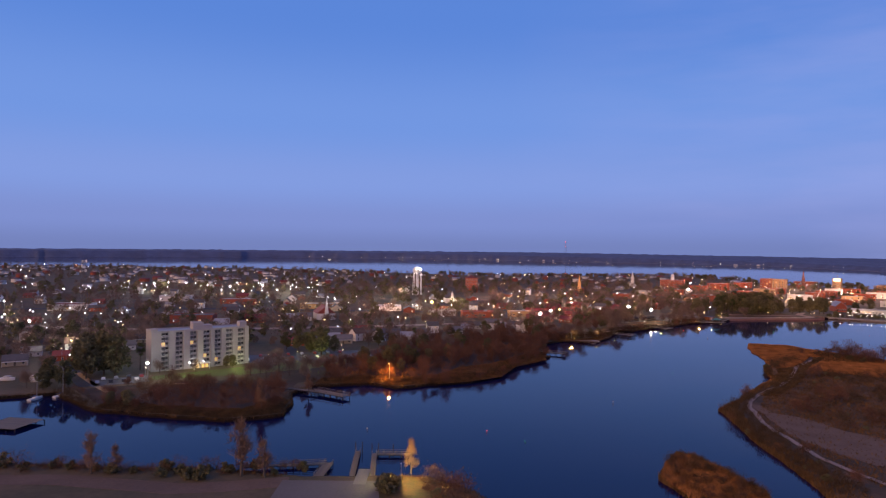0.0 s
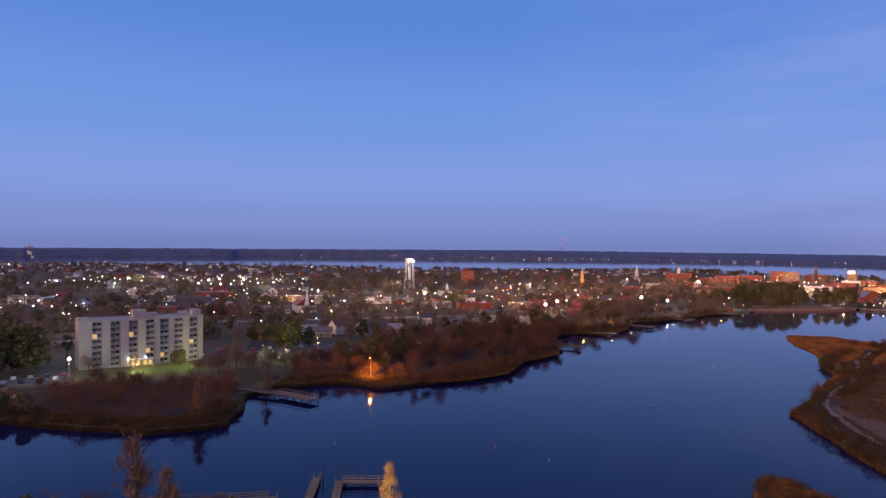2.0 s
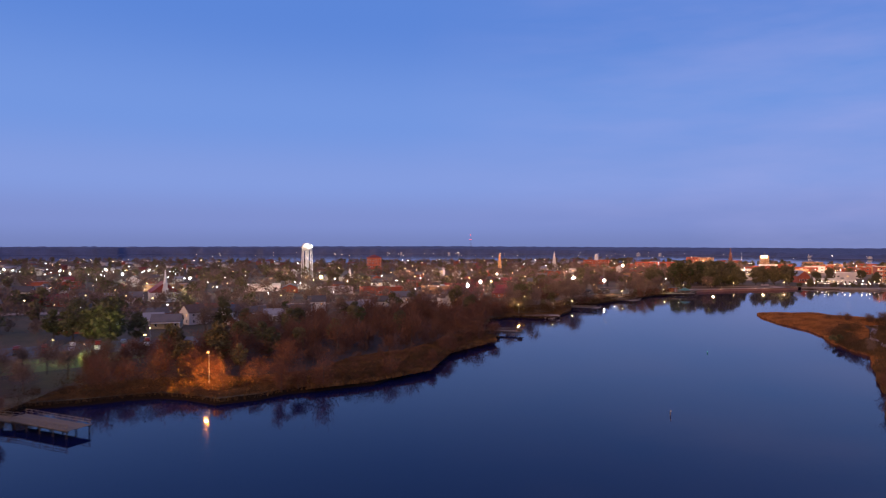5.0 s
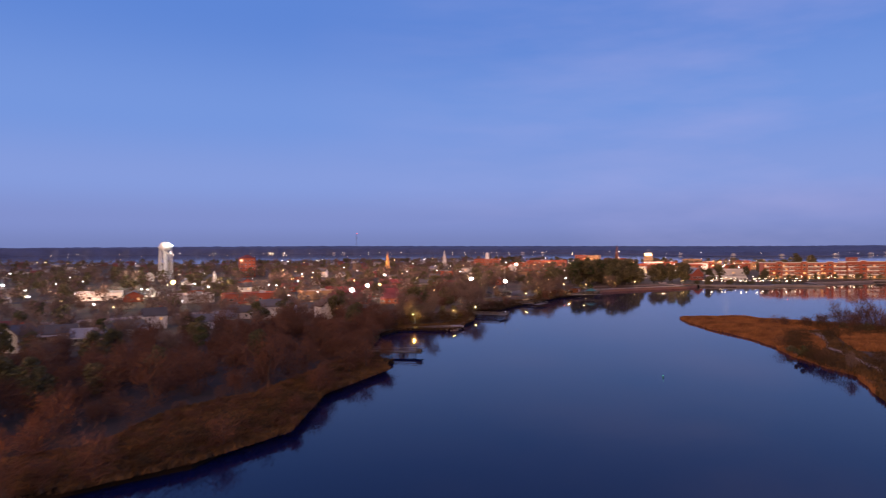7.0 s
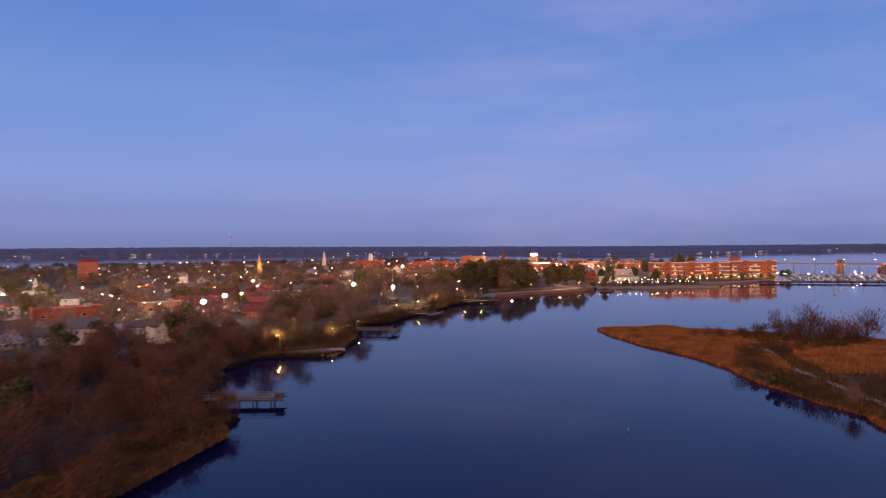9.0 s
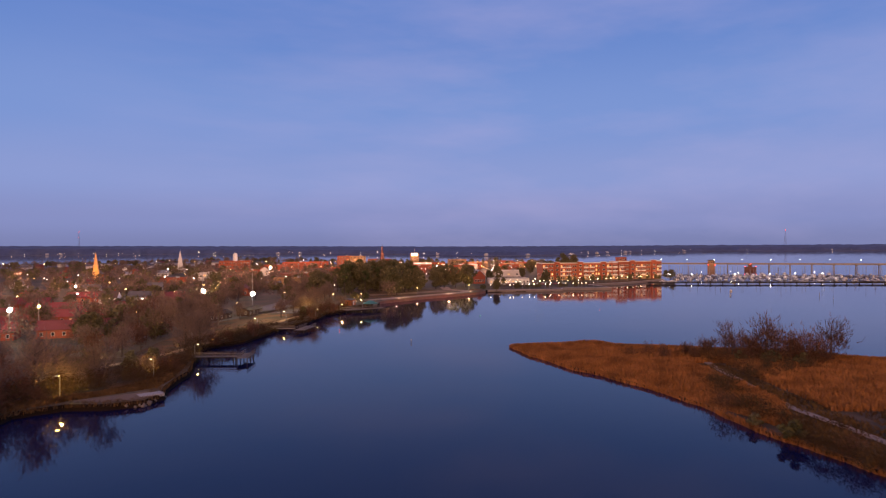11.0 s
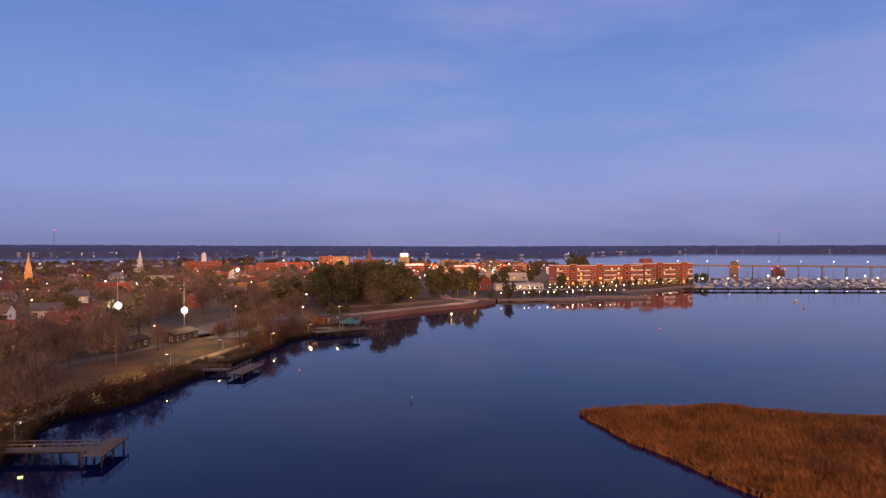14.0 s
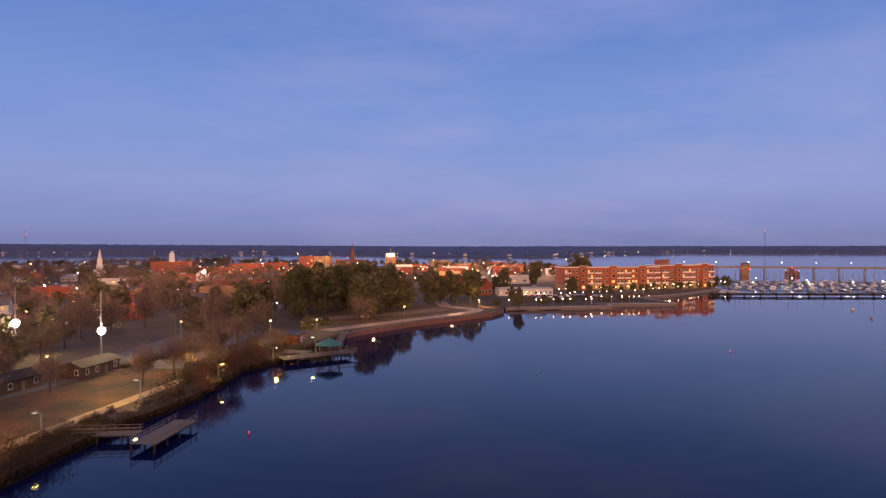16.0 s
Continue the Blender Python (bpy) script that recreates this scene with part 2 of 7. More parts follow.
LAMPRED = mat("red_beacon_glass", (0.9, 0.1, 0.1), 0.3, emit=(1.0, 0.06, 0.05), power=9.0)
LAMPGREEN = mat("green_signal_glass", (0.1, 0.9, 0.4), 0.3, emit=(0.08, 1.0, 0.45), power=1.6)

# ---- helpers for meshes ----
from mathutils import geometry


def link(name, me, material, parent=None, label=""):
    if material and not me.materials:
        me.materials.append(material)
    ob = new(name, me)
    ob.parent = parent
    if label:
        tagged(ob, label)
    return ob


def part(name, bm, material, parent=None, label=""):
    me = bpy.data.meshes.new(name)
    bm.to_mesh(me)
    bm.free()
    return link(name, me, material, parent, label)


def soup(name, verts, faces, material=None):
    """A mesh from arrays of vertices (n, 3) and triangles or quads (m, k)."""
    verts, faces = np.asarray(verts, np.float32), np.asarray(faces, np.int32)
    me = bpy.data.meshes.new(name)
    k = faces.shape[1]
    me.vertices.add(len(verts))
    me.vertices.foreach_set("co", verts.ravel())
    me.loops.add(faces.size)
    me.loops.foreach_set("vertex_index", faces.ravel())
    me.polygons.add(len(faces))
    me.polygons.foreach_set("loop_start", np.arange(0, faces.size, k, dtype=np.int32))
    me.update(calc_edges=True)
    if material:
        me.materials.append(material)
    return me


def thing(name, m, label, category, group="", kind=""):
    ob = new(name)
    ob.empty_display_size = 0.5
    ob.matrix_basis = m
    return tagged(ob, label, category, group, kind)


def box(bm, x0, x1, y0, y1, z0, z1):
    v = [bm.verts.new((x, y, z)) for z in (z0, z1) for x, y in ((x0, y0), (x1, y0), (x1, y1), (x0, y1))]
    for f in ((3, 2, 1, 0), (4, 5, 6, 7), (0, 1, 5, 4), (1, 2, 6, 5), (2, 3, 7, 6), (3, 0, 4, 7)):
        bm.faces.new([v[i] for i in f])
    return v


def boxes(*list_of):
    bm = bmesh.new()
    for b in list_of:
        box(bm, *b)
    return bm


def rod(bm, a, b, r0, r1=None, n=6):
    """A tapered round bar from a to b."""
    a, b = Vector(a), Vector(b)
    r1 = r0 if r1 is None else r1
    q = (b - a).to_track_quat("Z", "Y")
    rings = []
    for p, r in ((a, r0), (b, r1)):
        rings.append([bm.verts.new(p + q @ Vector((r * math.cos(6.2832 * i / n), r * math.sin(6.2832 * i / n), 0))) for i in range(n)])
    for i in range(n):
        bm.faces.new((rings[0][i], rings[0][(i + 1) % n], rings[1][(i + 1) % n], rings[1][i]))
    bm.faces.new(rings[0][::-1])
    bm.faces.new(rings[1])


def ball(bm, c, r, n=6, flat=1.0):
    m = Matrix.Translation(c) @ Matrix.Diagonal((r, r, r * flat, 1))
    bmesh.ops.create_icosphere(bm, subdivisions=1 if n < 8 else 2, radius=1.0, matrix=m)


# ---- water and land ----
def dense(points, step, wobble, seed, closed=True):
    """A line through plan points, cut into short steps that waver."""
    out = []
    n = len(points)
    for i in range(n if closed else n - 1):
        a, b = Vector(points[i]), Vector(points[(i + 1) % n])
        k = max(1, min(60, int((b - a).length / step)))
        side = Vector((a.y - b.y, b.x - a.x)).normalized() if (b - a).length else Vector((0, 0))
        for j in range(k):
            p = a.lerp(b, j / k)
            w = noise.noise((p.x * 0.09 + seed, p.y * 0.09, seed)) + 0.6 * noise.noise((p.x * 0.3, p.y * 0.3, seed + 5))
            out.append(p + side * w * wobble)
    if not closed:
        out.append(Vector(points[-1]))
    return out


def land(name, points, top, material, label, step=6.0, wobble=1.6, seed=1.0, skirt=0.6, bank=None):
    ring = dense(points, step, wobble, seed)
    area = sum(ring[i - 1].cross(ring[i]) for i in range(len(ring)))
    if area < 0:
        ring.reverse()
    n = len(ring)
    co, _, tris, *_ = geometry.delaunay_2d_cdt(ring, [], [list(range(n))], 1, 0.001)
    bm = bmesh.new()
    flat = [bm.verts.new((p.x, p.y, top)) for p in co]
    for f in tris:
        bm.faces.new([flat[i] for i in f])
    low, up = [], []
    for i, p in enumerate(ring):
        t = (ring[(i + 1) % n] - ring[i - 1]).normalized()
        up.append(bm.verts.new((p.x, p.y, top)))
        low.append(bm.verts.new((p.x + t.y * skirt, p.y - t.x * skirt, -1.0)))
    for i in range(n):
        j = (i + 1) % n
        bm.faces.new((low[i], low[j], up[j], up[i])).material_index = 1
    ob = part(name, bm, material)
    ob.data.materials.append(bank or MUD)
    return tagged(ob, label, kind="structure"), ring


bm = bmesh.new()
bmesh.ops.create_circle(bm, cap_ends=True, radius=4850, segments=96, matrix=Matrix.Translation((80, 220, 0)))
tagged(part("water", bm, WATER), "still dark blue river water at dusk", kind="structure")
bm = bmesh.new()
bmesh.ops.create_circle(bm, cap_ends=True, radius=4850, segments=96, matrix=Matrix.Translation((80, 220, -3)))
tagged(part("ground", bm, MARSHSOIL), "muddy river bed under the water", kind="structure")

TOWN = [(-3600, 420), (-900, 330), (-320, 300), (-196, 287), (-177, 296), (-160, 281), (-144, 267), (-119, 260), (-85, 253), (-65, 262), (-66, 280),
        (-70, 300), (-64, 318), (-51, 320), (-36, 324), (-22, 315), (-6, 323), (14, 332), (30, 348), (38, 362), (42, 378), (57, 399), (68, 410), (61, 419),
        (68, 440), (74, 466), (88, 480), (98, 481), (104, 476), (111, 473.5), (116, 477), (118.5, 485), (124, 493), (132, 508), (147, 540), (164, 546), (178, 559), (186, 567), (200, 576), (210, 583), (230, 604), (246, 612), (262, 624),
        (292, 642), (322, 648), (350, 650), (374, 652), (388, 658), (394, 667), (391, 676), (397, 672), (398, 662), (443, 633), (452, 641), (482, 618), (489, 628), (503, 655), (535, 648), (612, 652), (650, 690),
        (720, 770), (800, 880), (860, 1000), (840, 1140), (705, 1290), (680, 1500), (640, 1720), (380, 1640), (160, 1600), (-150, 1780), (-503, 2020), (-1280, 2130), (-3600, 2200)]
_, RING_TOWN = land("ground_town", TOWN, 1.3, SOIL, "flat town ground of winter grass and soil", seed=1.0, skirt=1.8)
MARSH = [(104, 60), (106, 150), (109, 182), (112, 206), (113, 228), (118, 262), (120, 278), (134, 292), (156, 320), (178, 346), (188, 374), (200, 394), (208, 418), (213, 441),
         (219, 459), (227.5, 476.5), (239, 471), (252, 459), (259, 445), (272, 428), (281, 400), (296, 375), (325, 330), (380, 240), (480, 100), (760, -300), (400, -300)]
_, RING_MARSH = land("ground_marsh", MARSH, 0.6, MARSHSOIL, "low marsh spit with dry reeds", seed=4.0, step=4.0, wobble=1.2, skirt=0.4)
ISLE = [(66, 193), (72, 206), (79, 216), (84, 214), (88, 200), (92, 182), (89, 167), (79, 165), (69, 178)]
_, RING_ISLE = land("ground_islet", ISLE, 0.6, MARSHSOIL, "small reedy islet", seed=7.0, step=3.0, wobble=1.0, skirt=0.4)
SOUTH = [(-3600, 200), (-700, 214), (-250, 206), (-136, 200), (-99, 196), (-64, 195), (-40, 191), (-12, 191), (-3, 191), (8, 180), (24, 160), (40, 120), (80, 60), (104, 58), (400, -300), (760, -300),
         (1500, -1500), (2500, -3000), (-3200, -3000)]
_, RING_SOUTH = land("ground_south", SOUTH, 1.2, SOIL, "grassy near bank with a boat landing", seed=9.0)
FAR = [(-3600, 2500), (-2500, 3450), (-1000, 4200), (-200, 4120), (320, 3850), (1000, 3400), (1500, 2900), (1560, 2300), (1400, 1780), (1660, 1600), (2200, 1780), (2900, 1800), (3300, 1200), (4500, 900)] + \
    [(80 + 4720 * math.sin(radians(a)), 220 + 4720 * math.cos(radians(a))) for a in range(80, -61, -10)]
land("ground_far_shore", FAR, 1.5, HAZEDWOOD, "far wooded shore across the river", seed=11.0, step=60, wobble=15, bank=HAZEDWOOD)


def forest_rise():
    """The far woods: a rough canopy from the far shore that climbs gently to the skyline."""
    rng = np.random.default_rng(5)
    na, nr = 520, 64
    az = np.radians(np.linspace(-56, 84, na))[:, None] + rng.normal(0, 0.0006, (na, nr))
    k = np.linspace(0, 1, nr)[None, :]
    r = 1400 + 3290 * k + rng.normal(0, 6, (na, nr))
    x, y = 80 + r * np.sin(az), 220 + r * np.cos(az)
    s = np.clip((np.degrees(az) - 8) / 34, 0, 1)
    top = 46 * (1 - s) + 25 * s
    h = 10 + (top - 10) * k ** 1.6 + rng.normal(0, 1.4, (na, nr))
    rr = r - 90
    ins = within(np.column_stack([(80 + rr * np.sin(az)).ravel(), (220 + rr * np.cos(az)).ravel()]), FAR).reshape(na, nr)
    h = np.where(ins, h, 1.2)
    idx = np.arange(na * nr).reshape(na, nr)
    q = np.stack([idx[:-1, :-1], idx[1:, :-1], idx[1:, 1:], idx[:-1, 1:]], -1).reshape(-1, 4)
    some = np.stack([ins[:-1, :-1], ins[1:, :-1], ins[1:, 1:], ins[:-1, 1:]], -1).reshape(-1, 4).sum(1) >= 1
    ob = link("far_woods", soup("far_woods", np.stack([x, y, h], -1).reshape(-1, 3), q[some], HAZEDWOOD), None)
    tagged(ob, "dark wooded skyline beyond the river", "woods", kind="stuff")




# ---- plan helpers ----
def within(points, poly):
    """Which of the points (n, 2) lie inside the plan polygon."""
    x, y = points[:, 0], points[:, 1]
    inside = np.zeros(len(points), bool)
    for i in range(len(poly)):
        (x0, y0), (x1, y1) = poly[i - 1], poly[i]
        if y0 != y1:
            inside ^= ((y0 > y) != (y1 > y)) & (x < (x1 - x0) * (y - y0) / (y1 - y0) + x0)
    return inside


def scatter(poly, count, seed, gap=0.0, avoid=()):
    """Random plan points inside a polygon, no two closer than gap, and clear of the circles (x, y, r) to avoid."""
    rng = np.random.default_rng(seed)
    p = np.array(poly, float)
    lo, hi = p.min(0), p.max(0)
    out = []
    for _ in range(60):
        c = rng.uniform(lo, hi, (count * 2, 2))
        c = c[within(c, poly)]
        for q in c:
            if gap and any((q[0] - o[0]) ** 2 + (q[1] - o[1]) ** 2 < gap * gap for o in out):
                continue
            if any((q[0] - a) ** 2 + (q[1] - b) ** 2 < r * r for a, b, r in avoid):
                continue
            out.append((float(q[0]), float(q[1])))
            if len(out) == count:
                return out
    return out


def strip(name, points, width, z, material, label, step=5.0, wobble=0.15, seed=2.0):
    """A road or path: a thin slab laid along plan points."""
    line = dense(points, step, wobble, seed, closed=False)
    bm = bmesh.new()
    rows = []
    n = len(line)
    for i, p in enumerate(line):
        t = (line[min(i + 1, n - 1)] - line[max(i - 1, 0)]).normalized()
        s = Vector((-t.y, t.x)) * width / 2
        rows.append([bm.verts.new((*(p + q), zz)) for q, zz in ((s, z - 0.12), (s, z), (-s, z), (-s, z - 0.12))])
    for a, b in zip(rows, rows[1:]):
        for k in range(3):
            bm.faces.new((a[k], a[k + 1], b[k + 1], b[k]))
    return tagged(part(name, bm, material), label, kind="structure")


strip("road_riverside", [(-330, 520), (-255, 420), (-193, 338), (-170, 308)], 7, 1.40, ASPHALT, "asphalt street running down to the creek")
strip("path_creek", [(-193, 341), (-182, 328), (-173.5, 318), (-163, 306.5), (-149.5, 292.5)], 2.6, 1.42, PATHMAT, "pale path to the water's edge")
strip("road_behind_tower", [(-420, 545), (-260, 520), (-140, 535), (-60, 556), (40, 590), (120, 640)], 12, 1.41, mat("pale_dusty_street", (0.36, 0.27, 0.21), 0.9, 0.2, 0.1, 14), "wide dusty street through the houses")
strip("road_highway", [(-700, 640), (-300, 700), (0, 690), (160, 740), (330, 830), (520, 930), (700, 1000)], 13, 1.41, ASPHALT, "main street with lamps")
strip("road_second", [(-360, 1150), (-220, 830), (-110, 470), (-95, 400)], 8, 1.43, ASPHALT, "side street between houses")
strip("road_third", [(100, 1150), (90, 820), (60, 600), (70, 500)], 8, 1.43, ASPHALT, "side street between houses")
strip("road_park", [(110, 545), (150, 590), (200, 622), (240, 645), (275, 700), (330, 760), (410, 800)], 6, 1.44, mat("dusty_park_asphalt", (0.15, 0.125, 0.10), 0.9, 0.25, 0.08, 18), "dusty park road beside the lawn")
strip("path_shore", [(96, 512), (120, 524), (136, 533), (148, 544), (162, 555), (170, 563), (178, 571), (186, 577.5), (193, 583), (200, 588.5), (212, 598), (222, 606)], 3.0, 1.43, PATHMAT, "pale footpath along the bank")
strip("path_quay", [(286, 652), (322, 656), (350, 658), (372, 661), (383, 668), (382, 690), (400, 715)], 6.5, 1.44, mat("pale_promenade_sand", (0.42, 0.29, 0.22), 0.9, 0.2, 0.1, 14), "pale sandy promenade behind the quay wall")
strip("lawn_edge_path", [(300, 688), (340, 680), (372, 682)], 12.0, 1.40, SAND, "bare sandy ground under the park trees")
strip("path_flats", [(-132, 316), (-122, 317), (-112, 321)], 1.6, 1.45, PATHMAT, "short pale path before the flats")
strip("path_marsh", [(132, 186), (128, 200), (125.5, 214), (127, 237), (126.5, 245), (128, 256), (133, 273), (134.5, 281), (140, 292), (149, 304.4), (162, 317.8), (174.4, 329.5), (186.7, 345.2), (200.5, 366), (209, 380), (220, 392), (243, 415), (249, 421)], 2.0, 0.90, MARSHPATH, "pale boardwalk trail through the marsh")
strip("landing_sand", [(-190, 183), (-127, 185), (-110, 186), (-93, 183), (-75, 180), (-61, 182), (-44, 186)], 8.0, 1.26, mat("dark_track_sand", (0.15, 0.095, 0.068), 0.95, 0.25, 0.08, 12), "sandy track along the near bank", wobble=0.5)
# paved yards
bm = boxes((-46, 0, 140, 187, 1.0, 1.28))
tagged(part("pavement_landing", bm, mat("worn_landing_asphalt", (0.145, 0.128, 0.12), 0.9, 0.2, 0.08, 18)), "grey paved boat landing", kind="structure")
bm = boxes((-40, 40, -6, 22, 0, 0.12))
yard = tagged(part("pavement_tower", bm, mat("car_park_asphalt", (0.12, 0.12, 0.125), 0.9, 0.2, 0.08, 18)), "grey car park beside the tall flats", kind="structure")
yard.matrix_basis = pose(-82, 392, 1.3, 0, 0, 20)
bm = boxes((-34, 34, -14, 14, 0, 0.12))
lot = tagged(part("pavement_park", bm, mat("park_asphalt", (0.15, 0.135, 0.125), 0.9, 0.2, 0.08, 18)), "pale grey car park by the lawn", kind="structure")
lot.matrix_basis = pose(232, 648, 1.32, 0, 0, 46)
bm = boxes((-14, 12, -8, 9, 0, 0.12))
lot2 = tagged(part("pavement_west", bm, mat("west_asphalt", (0.16, 0.16, 0.165), 0.9, 0.2, 0.08, 18)), "small car park under a lamp", kind="structure")
lot2.matrix_basis = pose(-160, 322, 1.3, 0, 0, 30)
LAWN = mat("winter_lawn", (0.085, 0.105, 0.022), 0.95, 0.3, 0.08, 14, second=(0.10, 0.085, 0.028), spots=0.55)
DRYGRASS = mat("dry_bank_grass", (0.150, 0.066, 0.017), 0.95, 0.5, 0.14, 9, bump=0.12, second=(0.055, 0.042, 0.011), spots=0.50)
LITTER = mat("leaf_litter", (0.060, 0.032, 0.020), 0.95, 0.35, 0.15, 12, second=(0.035, 0.024, 0.014))
for nm, pts, m_, lab in (("lawn_tower", [(-150, 334), (-150, 322), (-105, 340), (-70, 362), (-50, 385), (-100, 372)], LAWN, "green lawn before the tall flats"),
                         ("lawn_bank", [(132, 520), (147, 545), (162, 554), (184, 580), (208, 592), (246, 618), (244, 640), (205, 622), (176, 604), (140, 560), (118, 528)], DRYGRASS, "dry grass strip along the bank"),
                         ("lawn_park", [(300, 662), (350, 664), (372, 672), (372, 710), (330, 740), (300, 700)], DRYGRASS, "dry park lawn"),
                         ("thicket_floor", [(-172, 302), (-144, 272), (-119, 266), (-85, 259), (-70, 267), (-74, 298), (-72, 322), (-60, 328), (-36, 330), (-22, 321), (-6, 328), (14, 337), (28, 352), (40, 382), (60, 412), (58, 425), (66, 464), (92, 495), (84, 528), (40, 500), (-10, 470), (-50, 420), (-72, 350), (-90, 328), (-130, 322)], LITTER, "dark leaf litter under the thicket"),
                         ("marsh_sand", [(138, 289), (142, 286), (140, 272), (147, 267), (152, 257), (154, 246), (160, 240), (166, 226), (158, 205), (140, 206), (133, 222), (130, 238), (134, 264)], mat("dull_marsh_sand", (0.17, 0.098, 0.060), 0.95, 0.35, 0.12, 10, second=(0.13, 0.072, 0.040), spots=0.56), "bare sandy patch in the marsh"),
                         ("lawn_flats", [(-70, 362), (-105, 340), (-100, 330), (-76, 322), (-56, 335), (-40, 360), (-46, 388)], LITTER, "leaf-strewn ground under bare trees"),
                         ("lawn_landing", [(-18, 191.5), (-5, 190.5), (6, 180), (14, 168), (14, 150), (-14, 150), (-16.5, 170), (-17.5, 180)], DRYGRASS, "dry grass beside the boat landing"),
                         ("lawn_shore", [(84, 484), (98, 485), (116, 489), (124, 498), (131, 512), (131, 519), (117, 540), (118, 560), (60, 540), (70, 495)], DRYGRASS, "dry grass by the shore"),
                         ("sand_beach", [(99, 483), (104.5, 477.5), (111, 475), (115, 478), (114, 482), (106, 482)], SAND, "small pale sand beach on the point")):
    ring = dense(pts, 4, 0.8, 3.0)
    co, _, tris, *_ = geometry.delaunay_2d_cdt(ring, [], [list(range(len(ring)))], 1, 0.001)
    bm = bmesh.new()
    vs = [bm.verts.new((p.x, p.y, 0.68 if nm == "marsh_sand" else 1.33 if nm == "thicket_floor" else 1.35 if nm == "lawn_shore" else 1.36)) for p in co]
    for f in tris:
        bm.faces.new([vs[i] for i in f])
    tagged(part(nm, bm, m_), lab, kind="structure")


forest_rise()

# ---- plants ----
def tri_cards(rng, centres, size, flat=0.0, quad=True):
    """Small randomly turned leaf cards at the centres."""
    n = len(centres)
    a = rng.normal(size=(n, 3))
    a /= np.linalg.norm(a, axis=1)[:, None]
    b = rng.normal(size=(n, 3))
    b -= (a * b).sum(1)[:, None] * a
    b /= np.linalg.norm(b, axis=1)[:, None]
    s = (size * rng.uniform(0.6, 1.3, n))[:, None]
    p = np.stack([centres - a * s - b * s * 0.6, centres + a * s - b * s * 0.5, centres + a * s * 0.3 + b * s], 1)
    return p.reshape(-1, 3), np.arange(3 * n).reshape(-1, 3)


def leaf_crown(rng, h, r, base, n, size, clumps=13, lean=0.75):
    """Clumped leaf cards: an uneven crown with gaps."""
    cs = []
    for _ in range(clumps):
        d = rng.normal(size=3)
        d /= np.linalg.norm(d)
        k = rng.uniform(0.35, 0.78)
        cs.append((d[0] * r * k, d[1] * r * k, base + (h - base) * (0.5 + 0.42 * d[2] * rng.uniform(0.7, 1.05)), r * rng.uniform(0.26, 0.46)))
    pts = []
    for i in range(n):
        x, y, z, q = cs[rng.integers(clumps)]
        d = rng.normal(size=3)
        d /= np.linalg.norm(d)
        d *= q * rng.uniform(0.55, 1.0)
        pts.append((x + d[0], y + d[1], z + d[2] * lean))
    return tri_cards(rng, np.array(pts), size)


def twig_crown(rng, h, r, base, n, width, cone=False):
    """Bare twigs: thin slivers that fan out and up from many limb ends, with gaps between."""
    m = 16 if n > 400 else 9
    u = rng.normal(size=(m, 3))
    u /= np.linalg.norm(u, axis=1)[:, None]
    k = rng.uniform(0.35, 0.95, m)
    z = np.clip(0.5 + 0.5 * u[:, 2] * k, 0.03, 0.92)
    shrink = (1.05 - z) if cone else np.where(z > 0.6, 1.0, 0.8)
    ends = np.stack([u[:, 0] * r * k * shrink, u[:, 1] * r * k * shrink, base + (h - base) * z], 1)
    pick = rng.integers(m, size=n)
    spread = (r * (0.17 if cone else 0.27)) * np.ones(n)
    p = ends[pick] + rng.normal(size=(n, 3)) * spread[:, None] * np.array([1, 1, 0.9])
    p[:, 2] = np.maximum(p[:, 2], base * 0.8 + 0.05)
    d = (p - np.array([0, 0, base + (h - base) * 0.15])) / h
    d[:, 2] = np.abs(d[:, 2]) * 0.8 + rng.uniform(0.05, 0.5, n)
    d += rng.normal(0, 0.22, (n, 3))
    d /= np.linalg.norm(d, axis=1)[:, None]
    ln = rng.uniform(0.07, 0.17, n)[:, None] * h
    side = np.cross(d, rng.normal(size=(n, 3)))
    side /= np.linalg.norm(side, axis=1)[:, None]
    w = width * rng.uniform(0.5, 1.4, n)[:, None]
    q = np.stack([p - side * w, p + side * w, p + d * ln], 1)
    return q.reshape(-1, 3), np.arange(3 * n).reshape(-1, 3)


def trunk_mesh(rng, h, r, limbs, spread):
    bm = bmesh.new()
    bend = Vector((rng.normal(0, 0.03) * h, rng.normal(0, 0.03) * h, 0))
    mid, top = bend + Vector((0, 0, h * 0.45)), bend * 1.4 + Vector((0, 0, h * 0.82))
    rod(bm, (0, 0, -0.3), mid, r, r * 0.7)
    rod(bm, mid, top, r * 0.7, r * 0.15, 5)
    for i in range(limbs):
        a = 6.28 * i / limbs + rng.uniform(-0.4, 0.4)
        s = mid.lerp(top, rng.uniform(0.0, 0.7))
        e = s + Vector((math.cos(a) * spread, math.sin(a) * spread, h * rng.uniform(0.14, 0.32))) * rng.uniform(0.5, 0.9)
        rod(bm, s, e, r * 0.36, r * 0.07, 4)
    return bm


